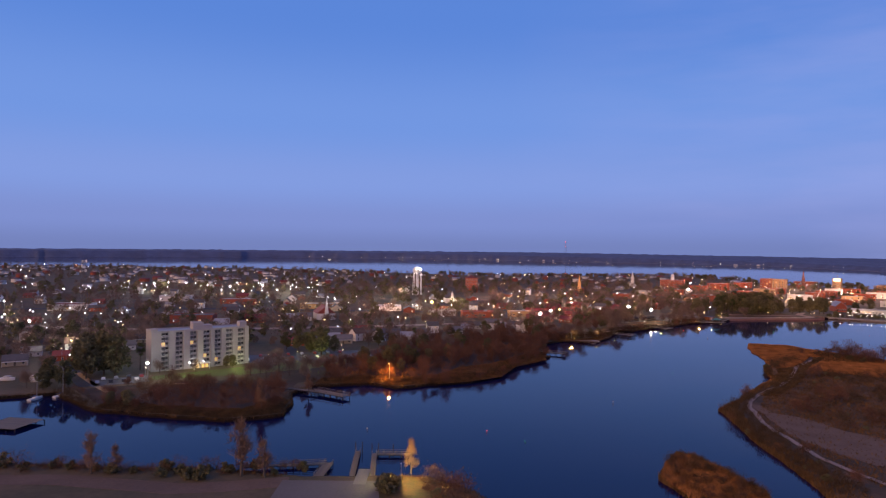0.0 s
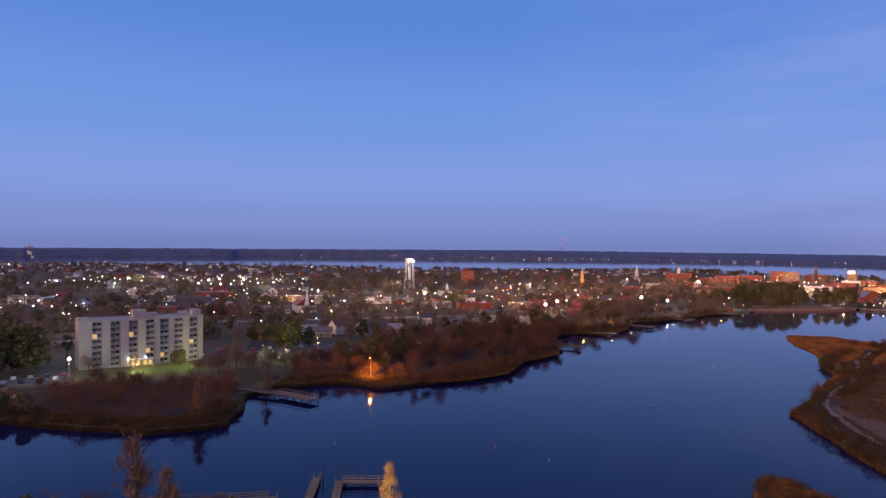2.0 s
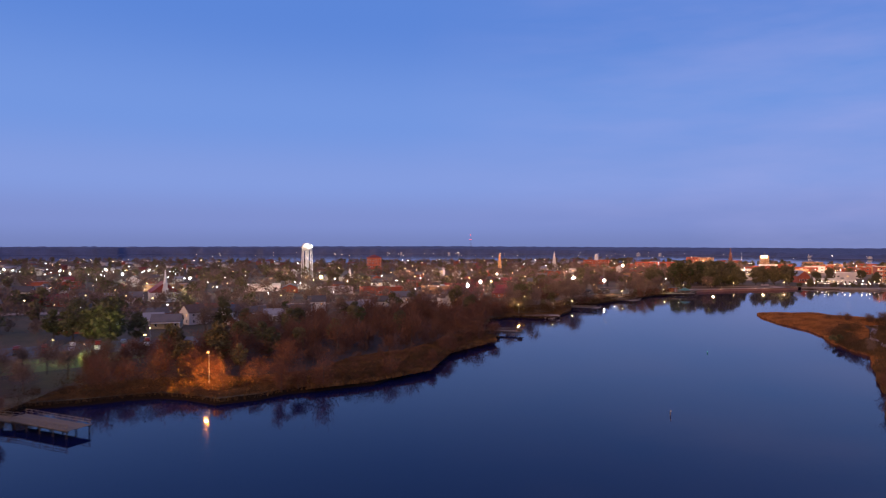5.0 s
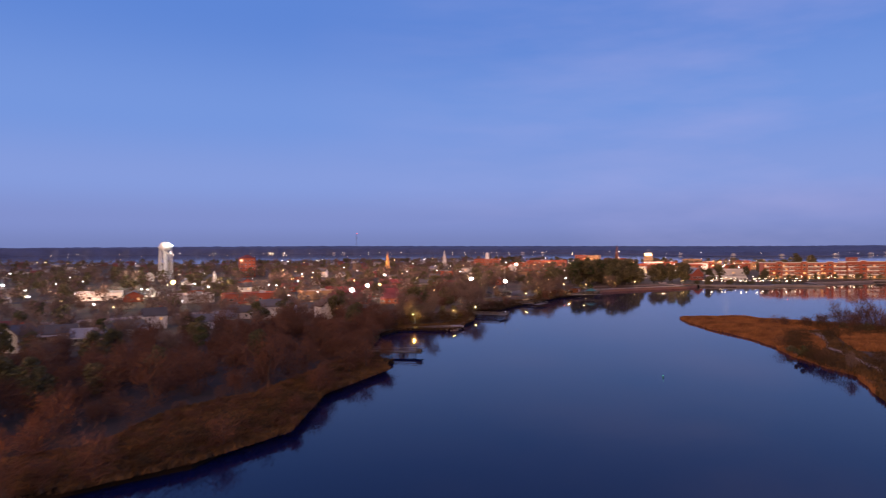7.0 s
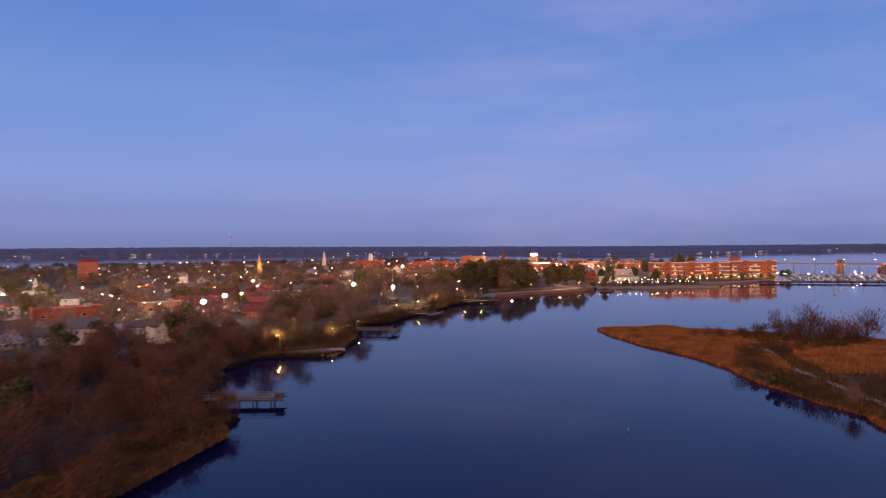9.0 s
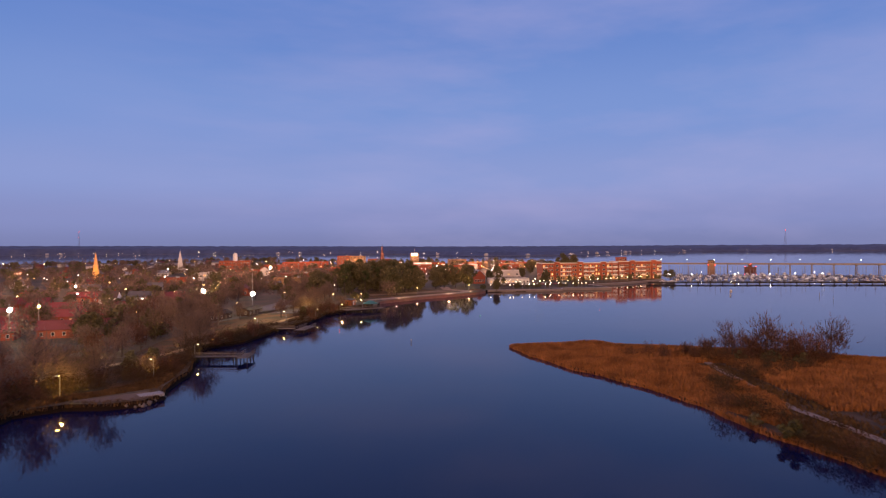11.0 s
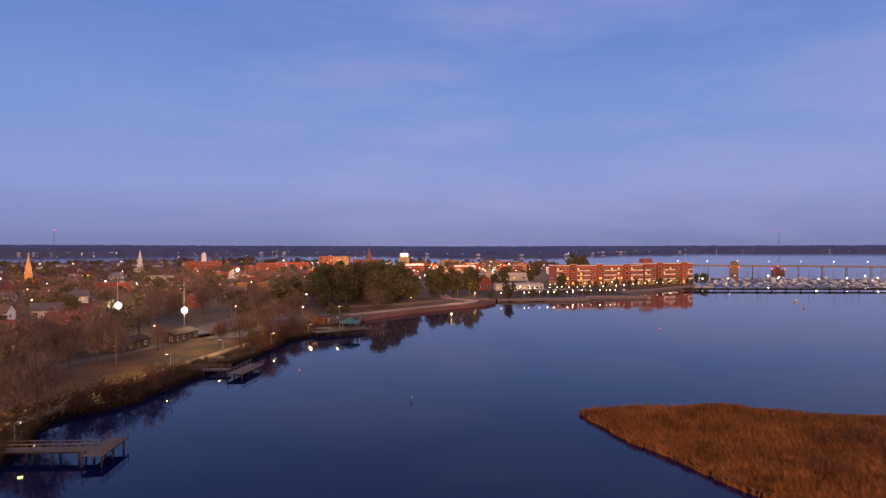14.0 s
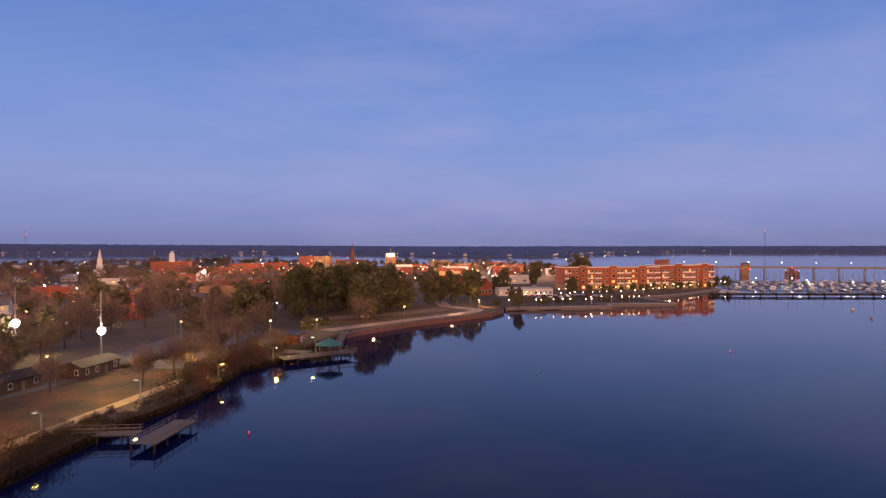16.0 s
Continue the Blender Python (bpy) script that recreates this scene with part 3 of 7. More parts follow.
def tree_kind(kind, seed):
    """One tree with trunk and crown, standing at the origin."""
    rng = np.random.default_rng(seed)
    if kind == "bare_tree":
        h, r = rng.uniform(11, 14), rng.uniform(4.2, 5.6)
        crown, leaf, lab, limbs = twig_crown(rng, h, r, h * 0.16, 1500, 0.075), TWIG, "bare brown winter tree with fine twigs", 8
    elif kind == "thicket_tree":
        h, r = rng.uniform(9, 13), rng.uniform(4.0, 5.4)
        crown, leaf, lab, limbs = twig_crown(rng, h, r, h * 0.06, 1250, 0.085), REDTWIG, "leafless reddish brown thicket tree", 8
    elif kind == "evergreen_tree":
        h, r = rng.uniform(12, 15), rng.uniform(5.2, 6.6)
        crown, leaf, lab, limbs = leaf_crown(rng, h, r, h * 0.06, 2000, 0.50, 30), GREEN, "dense dark green evergreen tree", 6
    elif kind == "pine_tree":
        h, r = rng.uniform(19, 23), rng.uniform(4.2, 5.2)
        crown, leaf, lab, limbs = leaf_crown(rng, h, r, h * 0.50, 1300, 0.36, 16), PINE, "tall pine with a bare trunk and green top", 5
    elif kind == "cypress_tree":
        h, r = rng.uniform(10, 12), rng.uniform(2.3, 2.9)
        crown, leaf, lab, limbs = twig_crown(rng, h, r, h * 0.06, 900, 0.06, True), RUST, "rusty leafless cypress with a pointed crown", 8
    elif kind == "dark_bush":
        h, r = rng.uniform(2.6, 3.6), rng.uniform(1.8, 2.5)
        crown, leaf, lab, limbs = leaf_crown(rng, h, r, 0.05, 420, 0.34, 12), GREEN, "round dark green bush", 3
    else:
        h, r = rng.uniform(2.8, 4.0), rng.uniform(2.0, 3.0)
        crown, leaf, lab, limbs = twig_crown(rng, h, r, 0.0, 520, 0.06), SCRUB, "low leafless reddish brown scrub", 4
    if kind.endswith("bush"):
        return tagged(link(kind, soup(kind, *crown, leaf), None), lab, "bush", kind.replace("_", " ") + " group")
    ob = thing(kind, Matrix(), lab, "tree", kind.replace("_", " ") + " group")
    part("trunk", trunk_mesh(rng, h, 0.022 * h + 0.05, limbs, r * 0.75), BARK, ob)
    link("crown", soup("crown", *crown, leaf), None, ob)
    return ob


KINDS = {}
for i, (k, n) in enumerate((("bare_tree", 4), ("thicket_tree", 4), ("evergreen_tree", 3), ("pine_tree", 2), ("cypress_tree", 2), ("dark_bush", 2), ("bare_bush", 3))):
    KINDS[k] = [tree_kind(k, 100 + 10 * i + j) for j in range(n)]
USED = set()


def plant(kind, x, y, z=1.3, size=1.0, rng=random):
    src = rng.choice(KINDS[kind])
    m = pose(x, y, z, 0, 0, rng.uniform(0, 360))
    s = size * rng.uniform(0.82, 1.18)
    if src.name not in USED:
        USED.add(src.name)
        src.matrix_basis = m
        ob = src
    else:
        ob = copy_thing(src, m)
    ob.scale = (s * rng.uniform(0.9, 1.1), s * rng.uniform(0.9, 1.1), s)
    return ob


rnd = random.Random(3)
# thicket on the bank between the creek and the houses
WOODS = [(-60, 326), (-36, 330), (-22, 321), (-6, 328), (14, 337), (28, 352), (36, 366), (40, 382), (52, 402), (60, 412), (56, 425), (62, 445), (66, 464), (40, 470), (10, 440), (-30, 400), (-66, 350)]
SHORESTRIP = [(-2, 322), (16, 330), (32, 342), (42, 370), (64, 395), (66, 420), (50, 410), (38, 392), (27, 378), (9, 366), (0, 346)]
for x, y in scatter(WOODS, 190, 11, 3.6, [(-27, 330, 4.2)]):
    if within(np.array([(x, y)]), SHORESTRIP)[0] and rnd.random() < 0.75:
        plant("bare_bush", x, y, size=rnd.uniform(0.45, 0.8), rng=rnd)
        continue
    k = rnd.choices(("thicket_tree", "bare_bush", "evergreen_tree"), (10, 5, 0.35))[0]
    plant(k, x, y, size=rnd.uniform(0.5, 0.85) if k != "bare_bush" else 1.0, rng=rnd)
for x, y in scatter([(-30, 400), (10, 440), (66, 464), (76, 470), (96, 497), (88, 530), (40, 500), (-10, 470), (-50, 420)], 75, 13, 5.0):
    k = rnd.choices(("thicket_tree", "bare_bush", "evergreen_tree", "bare_tree"), (8, 3, 1, 2))[0]
    plant(k, x, y, size=rnd.uniform(0.55, 0.9) if k != "bare_bush" else 1.1, rng=rnd)
for x, y in scatter([(118, 528), (136, 552), (160, 584), (176, 612), (158, 640), (112, 596)], 26, 14, 6.0, [(181, 614, 10)]):
    plant(rnd.choice(("bare_tree", "thicket_tree")), x, y, size=rnd.uniform(0.6, 0.95), rng=rnd)
# peninsula below the flats
PENIN = [(-172, 300), (-144, 272), (-119, 265), (-85, 258), (-69, 266), (-71, 296), (-80, 318), (-130, 318), (-165, 310)]
pointscrub = []
for x, y in scatter(PENIN, 140, 12, 3.0, [(-163, 306, 9), (-156, 299, 9), (-150, 293, 9), (-156, 290, 7), (-150, 284, 6)]):
    if rnd.random() < 0.32:
        plant("thicket_tree", x, y, size=rnd.uniform(0.35, 0.7), rng=rnd)
    else:
        pointscrub.append((x, y, 1.3, rnd.uniform(0.9, 1.3)))
for x, y, k, s in ((-168, 331, "evergreen_tree", 1.45), (-177, 337, "evergreen_tree", 1.5), (-180, 326, "evergreen_tree", 1.3), (-189, 343, "evergreen_tree", 1.35), (-186, 334, "evergreen_tree", 1.3), (-165, 352, "pine_tree", 0.7),
                   (-94, 420, "evergreen_tree", 1.25), (-84, 412, "evergreen_tree", 1.2), (-76, 406, "evergreen_tree", 1.1), (-70, 418, "evergreen_tree", 0.8), (-103, 426, "evergreen_tree", 0.8),
                   (-28, 392, "evergreen_tree", 0.75), (-20, 385, "evergreen_tree", 0.7), (-75, 268, "cypress_tree", 1.1), (-62, 300, "cypress_tree", 0.9),
                   (-186, 300, "evergreen_tree", 0.8), (-178, 304, "evergreen_tree", 0.85), (-190, 312, "evergreen_tree", 0.9), (-196, 304, "bare_tree", 0.8), (-140, 272, "evergreen_tree", 0.45), (-132, 270, "evergreen_tree", 0.5), (-121, 362, "evergreen_tree", 0.5), (-117, 360, "evergreen_tree", 0.5), (-150, 342, "bare_tree", 0.6), (-132, 345, "bare_tree", 0.55), (-95, 352, "bare_tree", 0.8), (-90, 330, "bare_tree", 0.8), (-100, 336, "bare_tree", 0.6),
                   (-250, 470, "evergreen_tree", 1.0), (-262, 455, "evergreen_tree", 0.9), (-280, 445, "evergreen_tree", 1.0), (-240, 440, "bare_tree", 0.9),
                   (-34, 440, "evergreen_tree", 0.7), (-44, 446, "evergreen_tree", 0.75), (-26, 446, "bare_tree", 0.75), (-20, 452, "bare_tree", 0.7), (-38, 452, "bare_tree", 0.8), (-50, 440, "bare_tree", 0.8), (-12, 456, "bare_tree", 0.7), (-38, 352, "evergreen_tree", 0.75), (-30, 362, "evergreen_tree", 0.8), (-44, 364, "evergreen_tree", 0.8), (-22, 350, "evergreen_tree", 0.55), (-16, 372, "evergreen_tree", 0.7), (-8, 386, "evergreen_tree", 0.6), (4, 400, "evergreen_tree", 0.6), (14, 418, "pine_tree", 0.5), (12, 470, "evergreen_tree", 0.7), (78, 560, "evergreen_tree", 0.7), (118, 560, "evergreen_tree", 0.75), (127, 566, "evergreen_tree", 0.6), (-20, 470, "pine_tree", 0.6), (-12, 440, "evergreen_tree", 0.7)):
    plant(k, x, y, size=s, rng=rnd)
# near bank by the landing
for x, y, k, s in ((-59, 190, "cypress_tree", 1.4), (-52, 189, "cypress_tree", 1.2), (-104, 191, "cypress_tree", 1.15), (-97, 192, "cypress_tree", 0.9), (-9, 194, "cypress_tree", 0.95), (-14.6, 179, "dark_bush", 1.45), (-14.4, 179.3, "dark_bush", 1.5), (-14.7, 178.8, "dark_bush", 1.4), (-3, 190, "bare_bush", 0.9), (-5, 187, "bare_bush", 0.8), (0, 181, "bare_bush", 1.2), (-4, 180, "bare_bush", 1.0), (3, 177, "bare_bush", 1.2), (-1, 175, "dark_bush", 1.0), (4, 170, "bare_bush", 1.3), (0, 169, "bare_bush", 1.2), (9, 166, "bare_bush", 1.3), (6, 160, "dark_bush", 1.1),
                   (-74, 188, "dark_bush", 1.3), (-70, 187, "dark_bush", 1.4), (-82, 189, "dark_bush", 1.0), (2, 184, "bare_bush", 1.3), (-1, 188, "bare_bush", 1.1), (5, 179, "bare_bush", 1.3), (7, 174, "bare_bush", 1.2)):
    plant(k, x, y, 1.2, s, rnd)
nearscrub = []
for i in range(52):
    if i % 3:
        nearscrub.append((-160 + i * 2.3 + rnd.uniform(-1, 1), 194.5 + rnd.uniform(-3, 2), 1.2, rnd.uniform(0.7, 1.1) if i > 14 else 1.5))
    else:
        plant("dark_bush", -160 + i * 2.3 + rnd.uniform(-1, 1), 194.5 + rnd.uniform(-3, 2), 1.2, rnd.uniform(0.7, 1.1) if i > 14 else 1.5, rnd)
# bank from the thicket to the park
for i, (x, y) in enumerate([(70, 446), (76, 462), (84, 478), (95, 487), (106, 492), (118, 495), (126, 503), (134, 516), (140, 530), (150, 545), (157, 546), (206, 587), (214, 594), (226, 603), (236, 609), (88, 500), (75, 490), (100, 505), (60, 480)]):
    for j in range(3 if x < 133 else 1):
        k = rnd.choices(("bare_bush", "bare_tree", "dark_bush"), (6, 3, 1))[0]
        plant(k, x + rnd.uniform(-4, 2), y + rnd.uniform(-2, 5 if x < 133 else 1), size=0.55 if k == "bare_tree" else 1.0 if x < 133 else 0.6, rng=rnd)
for x, y, s in ((166, 606, 0.9), (172, 618, 0.85), (178, 630, 0.9), (186, 640, 0.85), (194, 646, 0.8), (176, 600, 0.7), (188, 606, 0.7), (160, 618, 0.9), (165, 632, 0.9), (178, 650, 0.9), (190, 668, 0.9), (205, 672, 0.9), (214, 690, 0.9), (226, 700, 0.9), (240, 706, 0.9), (200, 690, 0.9), (250, 690, 0.8), (262, 700, 0.85), (-96, 340, 0.7), (-88, 348, 0.8), (-80, 338, 0.75), (-74, 352, 0.8), (-66, 345, 0.7), (-60, 358, 0.75), (-84, 360, 0.6), (-70, 330, 0.7), (-58, 372, 0.7), (232, 612, 0.6), (240, 617, 0.65), (222, 601, 0.6), (250, 622, 0.6), (107, 496, 0.9), (100, 500, 0.8), (94, 494, 0.9), (86, 490, 0.9), (145, 535, 1.15), (142, 539, 0.9), (168, 592, 1.0), (141, 568, 0.9), (205, 600, 0.7), (213, 603, 0.75), (219, 608, 0.8), (228, 616, 0.8), (246, 640, 0.8), (252, 652, 0.8), (262, 660, 0.8), (270, 668, 0.9)):
    plant("bare_tree", x, y, size=s, rng=rnd)
for x, y, s in ((140, 569, 0.72), (144, 572, 0.6), (172, 640, 0.6), (214, 596, 0.42), (222, 603, 0.38), (190, 735, 0.8), (158, 690, 0.6), (108, 512, 0.5), (77, 510, 0.7), (70, 522, 0.75), (117, 506, 0.42), (123, 508, 0.4)):
    plant("evergreen_tree", x, y, size=s, rng=rnd)
# the park's evergreens and pines
PARK = [(296, 690), (318, 690), (334, 682), (362, 700), (372, 730), (345, 750), (305, 738)]
for x, y in scatter(PARK, 36, 21, 6.0):
    k = rnd.choices(("evergreen_tree", "pine_tree", "bare_tree"), (6, 2, 1))[0]
    plant(k, x, y, size=1.4 if k == "evergreen_tree" else 0.95, rng=rnd)
for x, y, k, s in ((300, 700, "pine_tree", 0.85), (309, 706, "pine_tree", 0.9), (336, 684, "evergreen_tree", 1.3), (343, 690, "evergreen_tree", 1.25), (330, 688, "evergreen_tree", 1.25), (349, 684, "evergreen_tree", 1.1), (327, 680, "evergreen_tree", 1.0), (321, 680, "bare_tree", 0.9),
                   (372, 708, "evergreen_tree", 0.9), (382, 703, "evergreen_tree", 1.05), (391, 704, "evergreen_tree", 1.1), (400, 701, "evergreen_tree", 1.15), (410, 700, "evergreen_tree", 1.15), (418, 706, "evergreen_tree", 1.1), (396, 714, "evergreen_tree", 1.15), (408, 714, "evergreen_tree", 1.2), (378, 722, "evergreen_tree", 0.9), (316, 668, "evergreen_tree", 1.35), (323, 672, "evergreen_tree", 1.3), (311, 664, "bare_tree", 0.8), (272, 688, "evergreen_tree", 1.1), (279, 698, "evergreen_tree", 1.2), (287, 704, "evergreen_tree", 1.2), (264, 690, "bare_tree", 0.8), (294, 690, "pine_tree", 0.9), (402, 658, "evergreen_tree", 0.62), (405, 661, "evergreen_tree", 0.5),
                   (288, 668, "dark_bush", 1.3), (293, 664, "dark_bush", 1.4), (283, 660, "dark_bush", 1.2)):
    plant(k, x, y, size=s, rng=rnd)
for i in range(15):
    plant("evergreen_tree", 512 + i * 7.4 + rnd.uniform(-2, 2), 690 - i * 2.5 + rnd.uniform(-3, 2), size=rnd.uniform(0.32, 0.45), rng=rnd)
for i in range(26):
    plant(rnd.choice(("dark_bush", "bare_bush")), 408 + i * 3.4 + rnd.uniform(-1, 1), 672 - i * 1.2 + rnd.uniform(-3, 6), size=rnd.uniform(0.8, 1.3), rng=rnd)
for x, y, s in ((440, 696, 0.6), (452, 700, 0.5), (505, 700, 0.7), (512, 706, 0.7), (498, 694, 0.6), (488, 690, 0.5), (636, 655, 0.6), (641, 660, 0.7), (646, 668, 0.6), (655, 800, 1.5), (664, 812, 1.4), (640, 840, 1.3), (720, 840, 1.3), (735, 850, 1.4), (604, 770, 1.1), (550, 770, 0.9), (505, 760, 0.9), (475, 740, 0.8)):
    plant("evergreen_tree", x, y, size=s, rng=rnd)
# marsh scrub
scrubs, shorescrub = [], []
SCRUBS = [([(177, 319), (191, 322), (230, 320), (300, 300), (300, 250), (200, 236), (159, 244), (151, 254), (148, 268), (157, 289)], 260, 31),
          ([(202, 360), (219, 361), (236, 356), (270, 352), (262, 334), (218, 331), (200, 331), (190, 336)], 60, 131),
          ([(113, 182), (114, 215), (114, 240), (119, 262), (121, 276), (132, 289), (146, 306), (150, 303), (138, 290), (131, 276), (125, 256), (124, 236), (122, 210), (122, 182)], 90, 132)]
for poly_, count_, seed_ in SCRUBS:
    for x, y in scatter(poly_, count_, seed_, 2.6, [(188, 345, 5), (160, 316, 3), (145, 300, 2)]):
        if rnd.random() < 0.10:
            plant(rnd.choice(("dark_bush", "thicket_tree")), x, y, 0.6, rnd.uniform(0.4, 0.7), rnd)
        elif seed_ == 132 or rnd.random() < 0.65:
            shorescrub.append((x, y, 0.5, rnd.uniform(0.5, 1.15)))
        else:
            scrubs.append((x, y, 0.6, rnd.uniform(0.6, 1.15)))
for x, y, k, s in ((246, 426, "bare_bush", 1.1), (240, 432, "bare_bush", 1.2), (236, 436, "bare_bush", 1.0), (252, 420, "thicket_tree", 0.6), (256, 412, "thicket_tree", 0.7), (259, 407, "thicket_tree", 1.05), (257, 410, "thicket_tree", 0.9), (261, 404, "thicket_tree", 1.0), (265, 398, "thicket_tree", 0.9), (254, 414, "thicket_tree", 0.75), (270, 394, "thicket_tree", 0.8), (244, 420, "thicket_tree", 0.5), (238, 426, "thicket_tree", 0.45), (263, 401, "thicket_tree", 1.0), (266, 396, "thicket_tree", 0.8), (248, 424, "thicket_tree", 0.5), (256, 404, "dark_bush", 1.3), (260, 398, "dark_bush", 1.3), (252, 411, "dark_bush", 1.1), (258, 402, "bare_bush", 1.2), (252, 408, "bare_bush", 1.2),
                   (264, 396, "bare_bush", 1.2), (248, 414, "bare_bush", 1.2), (122, 280, "bare_bush", 0.8), (117, 260, "bare_bush", 1.0), (116, 240, "bare_bush", 1.0), (115, 220, "bare_bush", 1.0), (188, 372, "dark_bush", 1.0), (185, 362, "bare_bush", 1.1), (192, 380, "dark_bush", 0.9), (181, 350, "bare_tree", 0.45), (197, 388, "bare_bush", 1.0)):
    plant(k, x, y, 0.6, s, rnd)


def scrub_mass(name, spots, label, seed, leaf=None):
    """Low leafless scrub, too tangled to count."""
    rng = np.random.default_rng(seed)
    vs = []
    for x, y, z, size in spots:
        v, _ = twig_crown(rng, rng.uniform(2.6, 4.2) * size, rng.uniform(2.0, 3.2) * size, 0.0, 420, 0.06)
        vs.append(v + np.array([x, y, z]))
    v = np.concatenate(vs)
    tagged(link(name, soup(name, v, np.arange(len(v)).reshape(-1, 3), leaf or SCRUB), None), label, "scrub", kind="stuff")


scrub_mass("marsh_scrub", scrubs, "tangled leafless scrub on the marsh", 5)
scrub_mass("shore_scrub", shorescrub, "dark tangled scrub along the marsh shore", 15, DARKSCRUB)
scrub_mass("islet_scrub", [(x, y, 0.5, rnd.uniform(0.45, 1.0)) for x, y in scatter(ISLE, 34, 135, 2.6)], "dark scrub clumps on the islet", 16, DARKSCRUB)
scrub_mass("bank_scrub", nearscrub, "tangled leafless scrub on the near bank", 6)
# tangled growth behind the beach and along the bank up to the railed dock
scrub_mass("bank_scrub", [(x, y, 1.3, rnd.uniform(0.8, 1.35)) for x, y in scatter([(86, 486), (100, 488), (117, 491), (124, 498), (131, 512), (128, 517), (112, 506), (96, 500), (80, 497)], 60, 33, 2.4)], "dark tangled scrub behind the beach", 7, DARKSCRUB)
scrub_mass("thicket_scrub", [(x, y, 1.3, rnd.uniform(0.8, 1.3)) for x, y in scatter([(56, 404), (64, 412), (60, 426), (66, 446), (72, 468), (88, 484), (80, 496), (62, 478), (52, 448), (46, 420)], 90, 43, 2.6)], "dense leafless scrub along the wooded bank", 12)
scrub_mass("bank_scrub", [(x, y, 1.1, rnd.uniform(0.4, 0.7)) for x, y in scatter([(148, 541), (164, 547), (178, 560), (186, 568.5), (200, 577.5), (210, 584.5), (206, 589), (193, 580), (180, 569.5), (168, 558.5), (150, 544)], 46, 34, 1.7)] + [(x, y, 1.3, rnd.uniform(0.7, 1.25)) for x, y in scatter([(205, 586), (230, 604), (246, 612), (260, 626), (252, 628), (230, 614), (208, 594)], 40, 36, 2.4)], "dark scrub along the creek bank", 8, DARKSCRUB)
scrub_mass("trail_scrub", [(x, y, 0.6, rnd.uniform(0.6, 1.15)) for x, y in scatter([(178, 346), (190, 368), (206, 384), (222, 400), (216, 402), (200, 390), (186, 370), (174, 348)], 40, 38, 2.0) + scatter([(228, 396), (252, 392), (274, 396), (262, 412), (250, 426), (240, 424), (244, 412)], 46, 39, 2.4) + scatter([(150, 306), (176, 334), (196, 360), (202, 358), (180, 326), (156, 300)], 24, 40, 2.4)], "dark tangled scrub beside the marsh trail", 11, DARKSCRUB)
scrub_mass("islet_scrub", [(x, y, 0.6, rnd.uniform(0.4, 0.75)) for x, y in scatter(ISLE, 46, 35, 2.2)], "low brown scrub on the islet", 9)
scrub_mass("point_scrub", pointscrub, "tangled leafless scrub on the wooded point", 10)
def reed_field(name, poly, count, seed, tall, label, avoid=(), material=None, keep=None, z=0.5, edge=None):
    """Reed tufts: upright slivers whose height wavers in drifts."""
    rng = np.random.default_rng(seed)
    p = np.array(poly, float)
    c = rng.uniform(p.min(0), p.max(0), (int(count * 3), 2))
    c = c[within(c, poly)]
    for a in avoid:
        c = c[np.hypot(c[:, 0] - a[0], c[:, 1] - a[1]) > a[2]]
    if keep:
        c = c[keep(c)]
    c = c[:count]
    n = len(c)
    drift = 1 + 0.16 * np.sin(c[:, 0] * 0.21 + 1.3 * np.sin(c[:, 1] * 0.13)) + 0.12 * np.sin(c[:, 1] * 0.37 + c[:, 0] * 0.11)
    h = tall * drift * rng.uniform(0.7, 1.15, n)
    if edge is not None:
        e = np.array([(q.x, q.y) for q in edge if q.y > 320])
        gap = np.concatenate([np.min(np.hypot(k[:, None, 0] - e[None, :, 0], k[:, None, 1] - e[None, :, 1]), 1) for k in np.array_split(c, 40)])
        h *= np.clip(0.22 + gap * 0.11, 0.22, 1.0)
    a = rng.uniform(0, 6.283, n)
    w = rng.uniform(0.08, 0.22, n)
    base = np.column_stack([c, np.full(n, z - 0.2)])
    s = np.column_stack([np.cos(a) * w, np.sin(a) * w, np.zeros(n)])
    tip = base + np.column_stack([rng.normal(0, 0.22, n), rng.normal(0, 0.22, n), h + 0.2])
    up = base + np.column_stack([np.zeros((n, 2)), h * 0.6])
    v = np.stack([base - s, base + s, up + s * 1.1, tip, up - s * 1.1], 1).reshape(-1, 3)
    k = np.arange(n)[:, None] * 5
    f = np.concatenate([k + np.array([0, 1, 2]), k + np.array([0, 2, 4]), k + np.array([4, 2, 3])])
    tagged(link(name, soup(name, v, f, material or REED), None), label, "reeds", kind="stuff")


TIPREED = [(227.2, 475.5), (238, 470), (251, 458), (258, 444), (271, 428), (280, 400), (294, 376), (262, 402), (240, 420), (222, 396), (209, 382), (192, 372), (200, 393), (208, 417), (213, 440), (219, 458)]
reed_field("reed_bed", TIPREED, 72000, 41, 1.9, "golden brown dry reed bed on the marsh spit", [(c[0], c[1], 2.0) for c in ((209, 378), (220, 392), (232, 404), (243, 415), (226, 398), (214, 385), (238, 410))], edge=RING_MARSH)
TRAIL = [(c[0], c[1], 1.4) for c in ((125.5, 214), (127, 237), (128, 256), (133, 273), (134.5, 281), (140, 292), (149, 304.4), (155, 311), (162, 317.8), (168, 323), (174.4, 329.5), (180, 337), (186.7, 345.2), (193, 355), (200.5, 366), (209, 380), (220, 392), (232, 404), (243, 415))]
reed_field("reed_bed", [(213, 374), (246, 412), (262, 404), (294, 376), (324, 330), (262, 330)], 34000, 42, 1.6, "golden reeds beside the marsh trail", TRAIL)
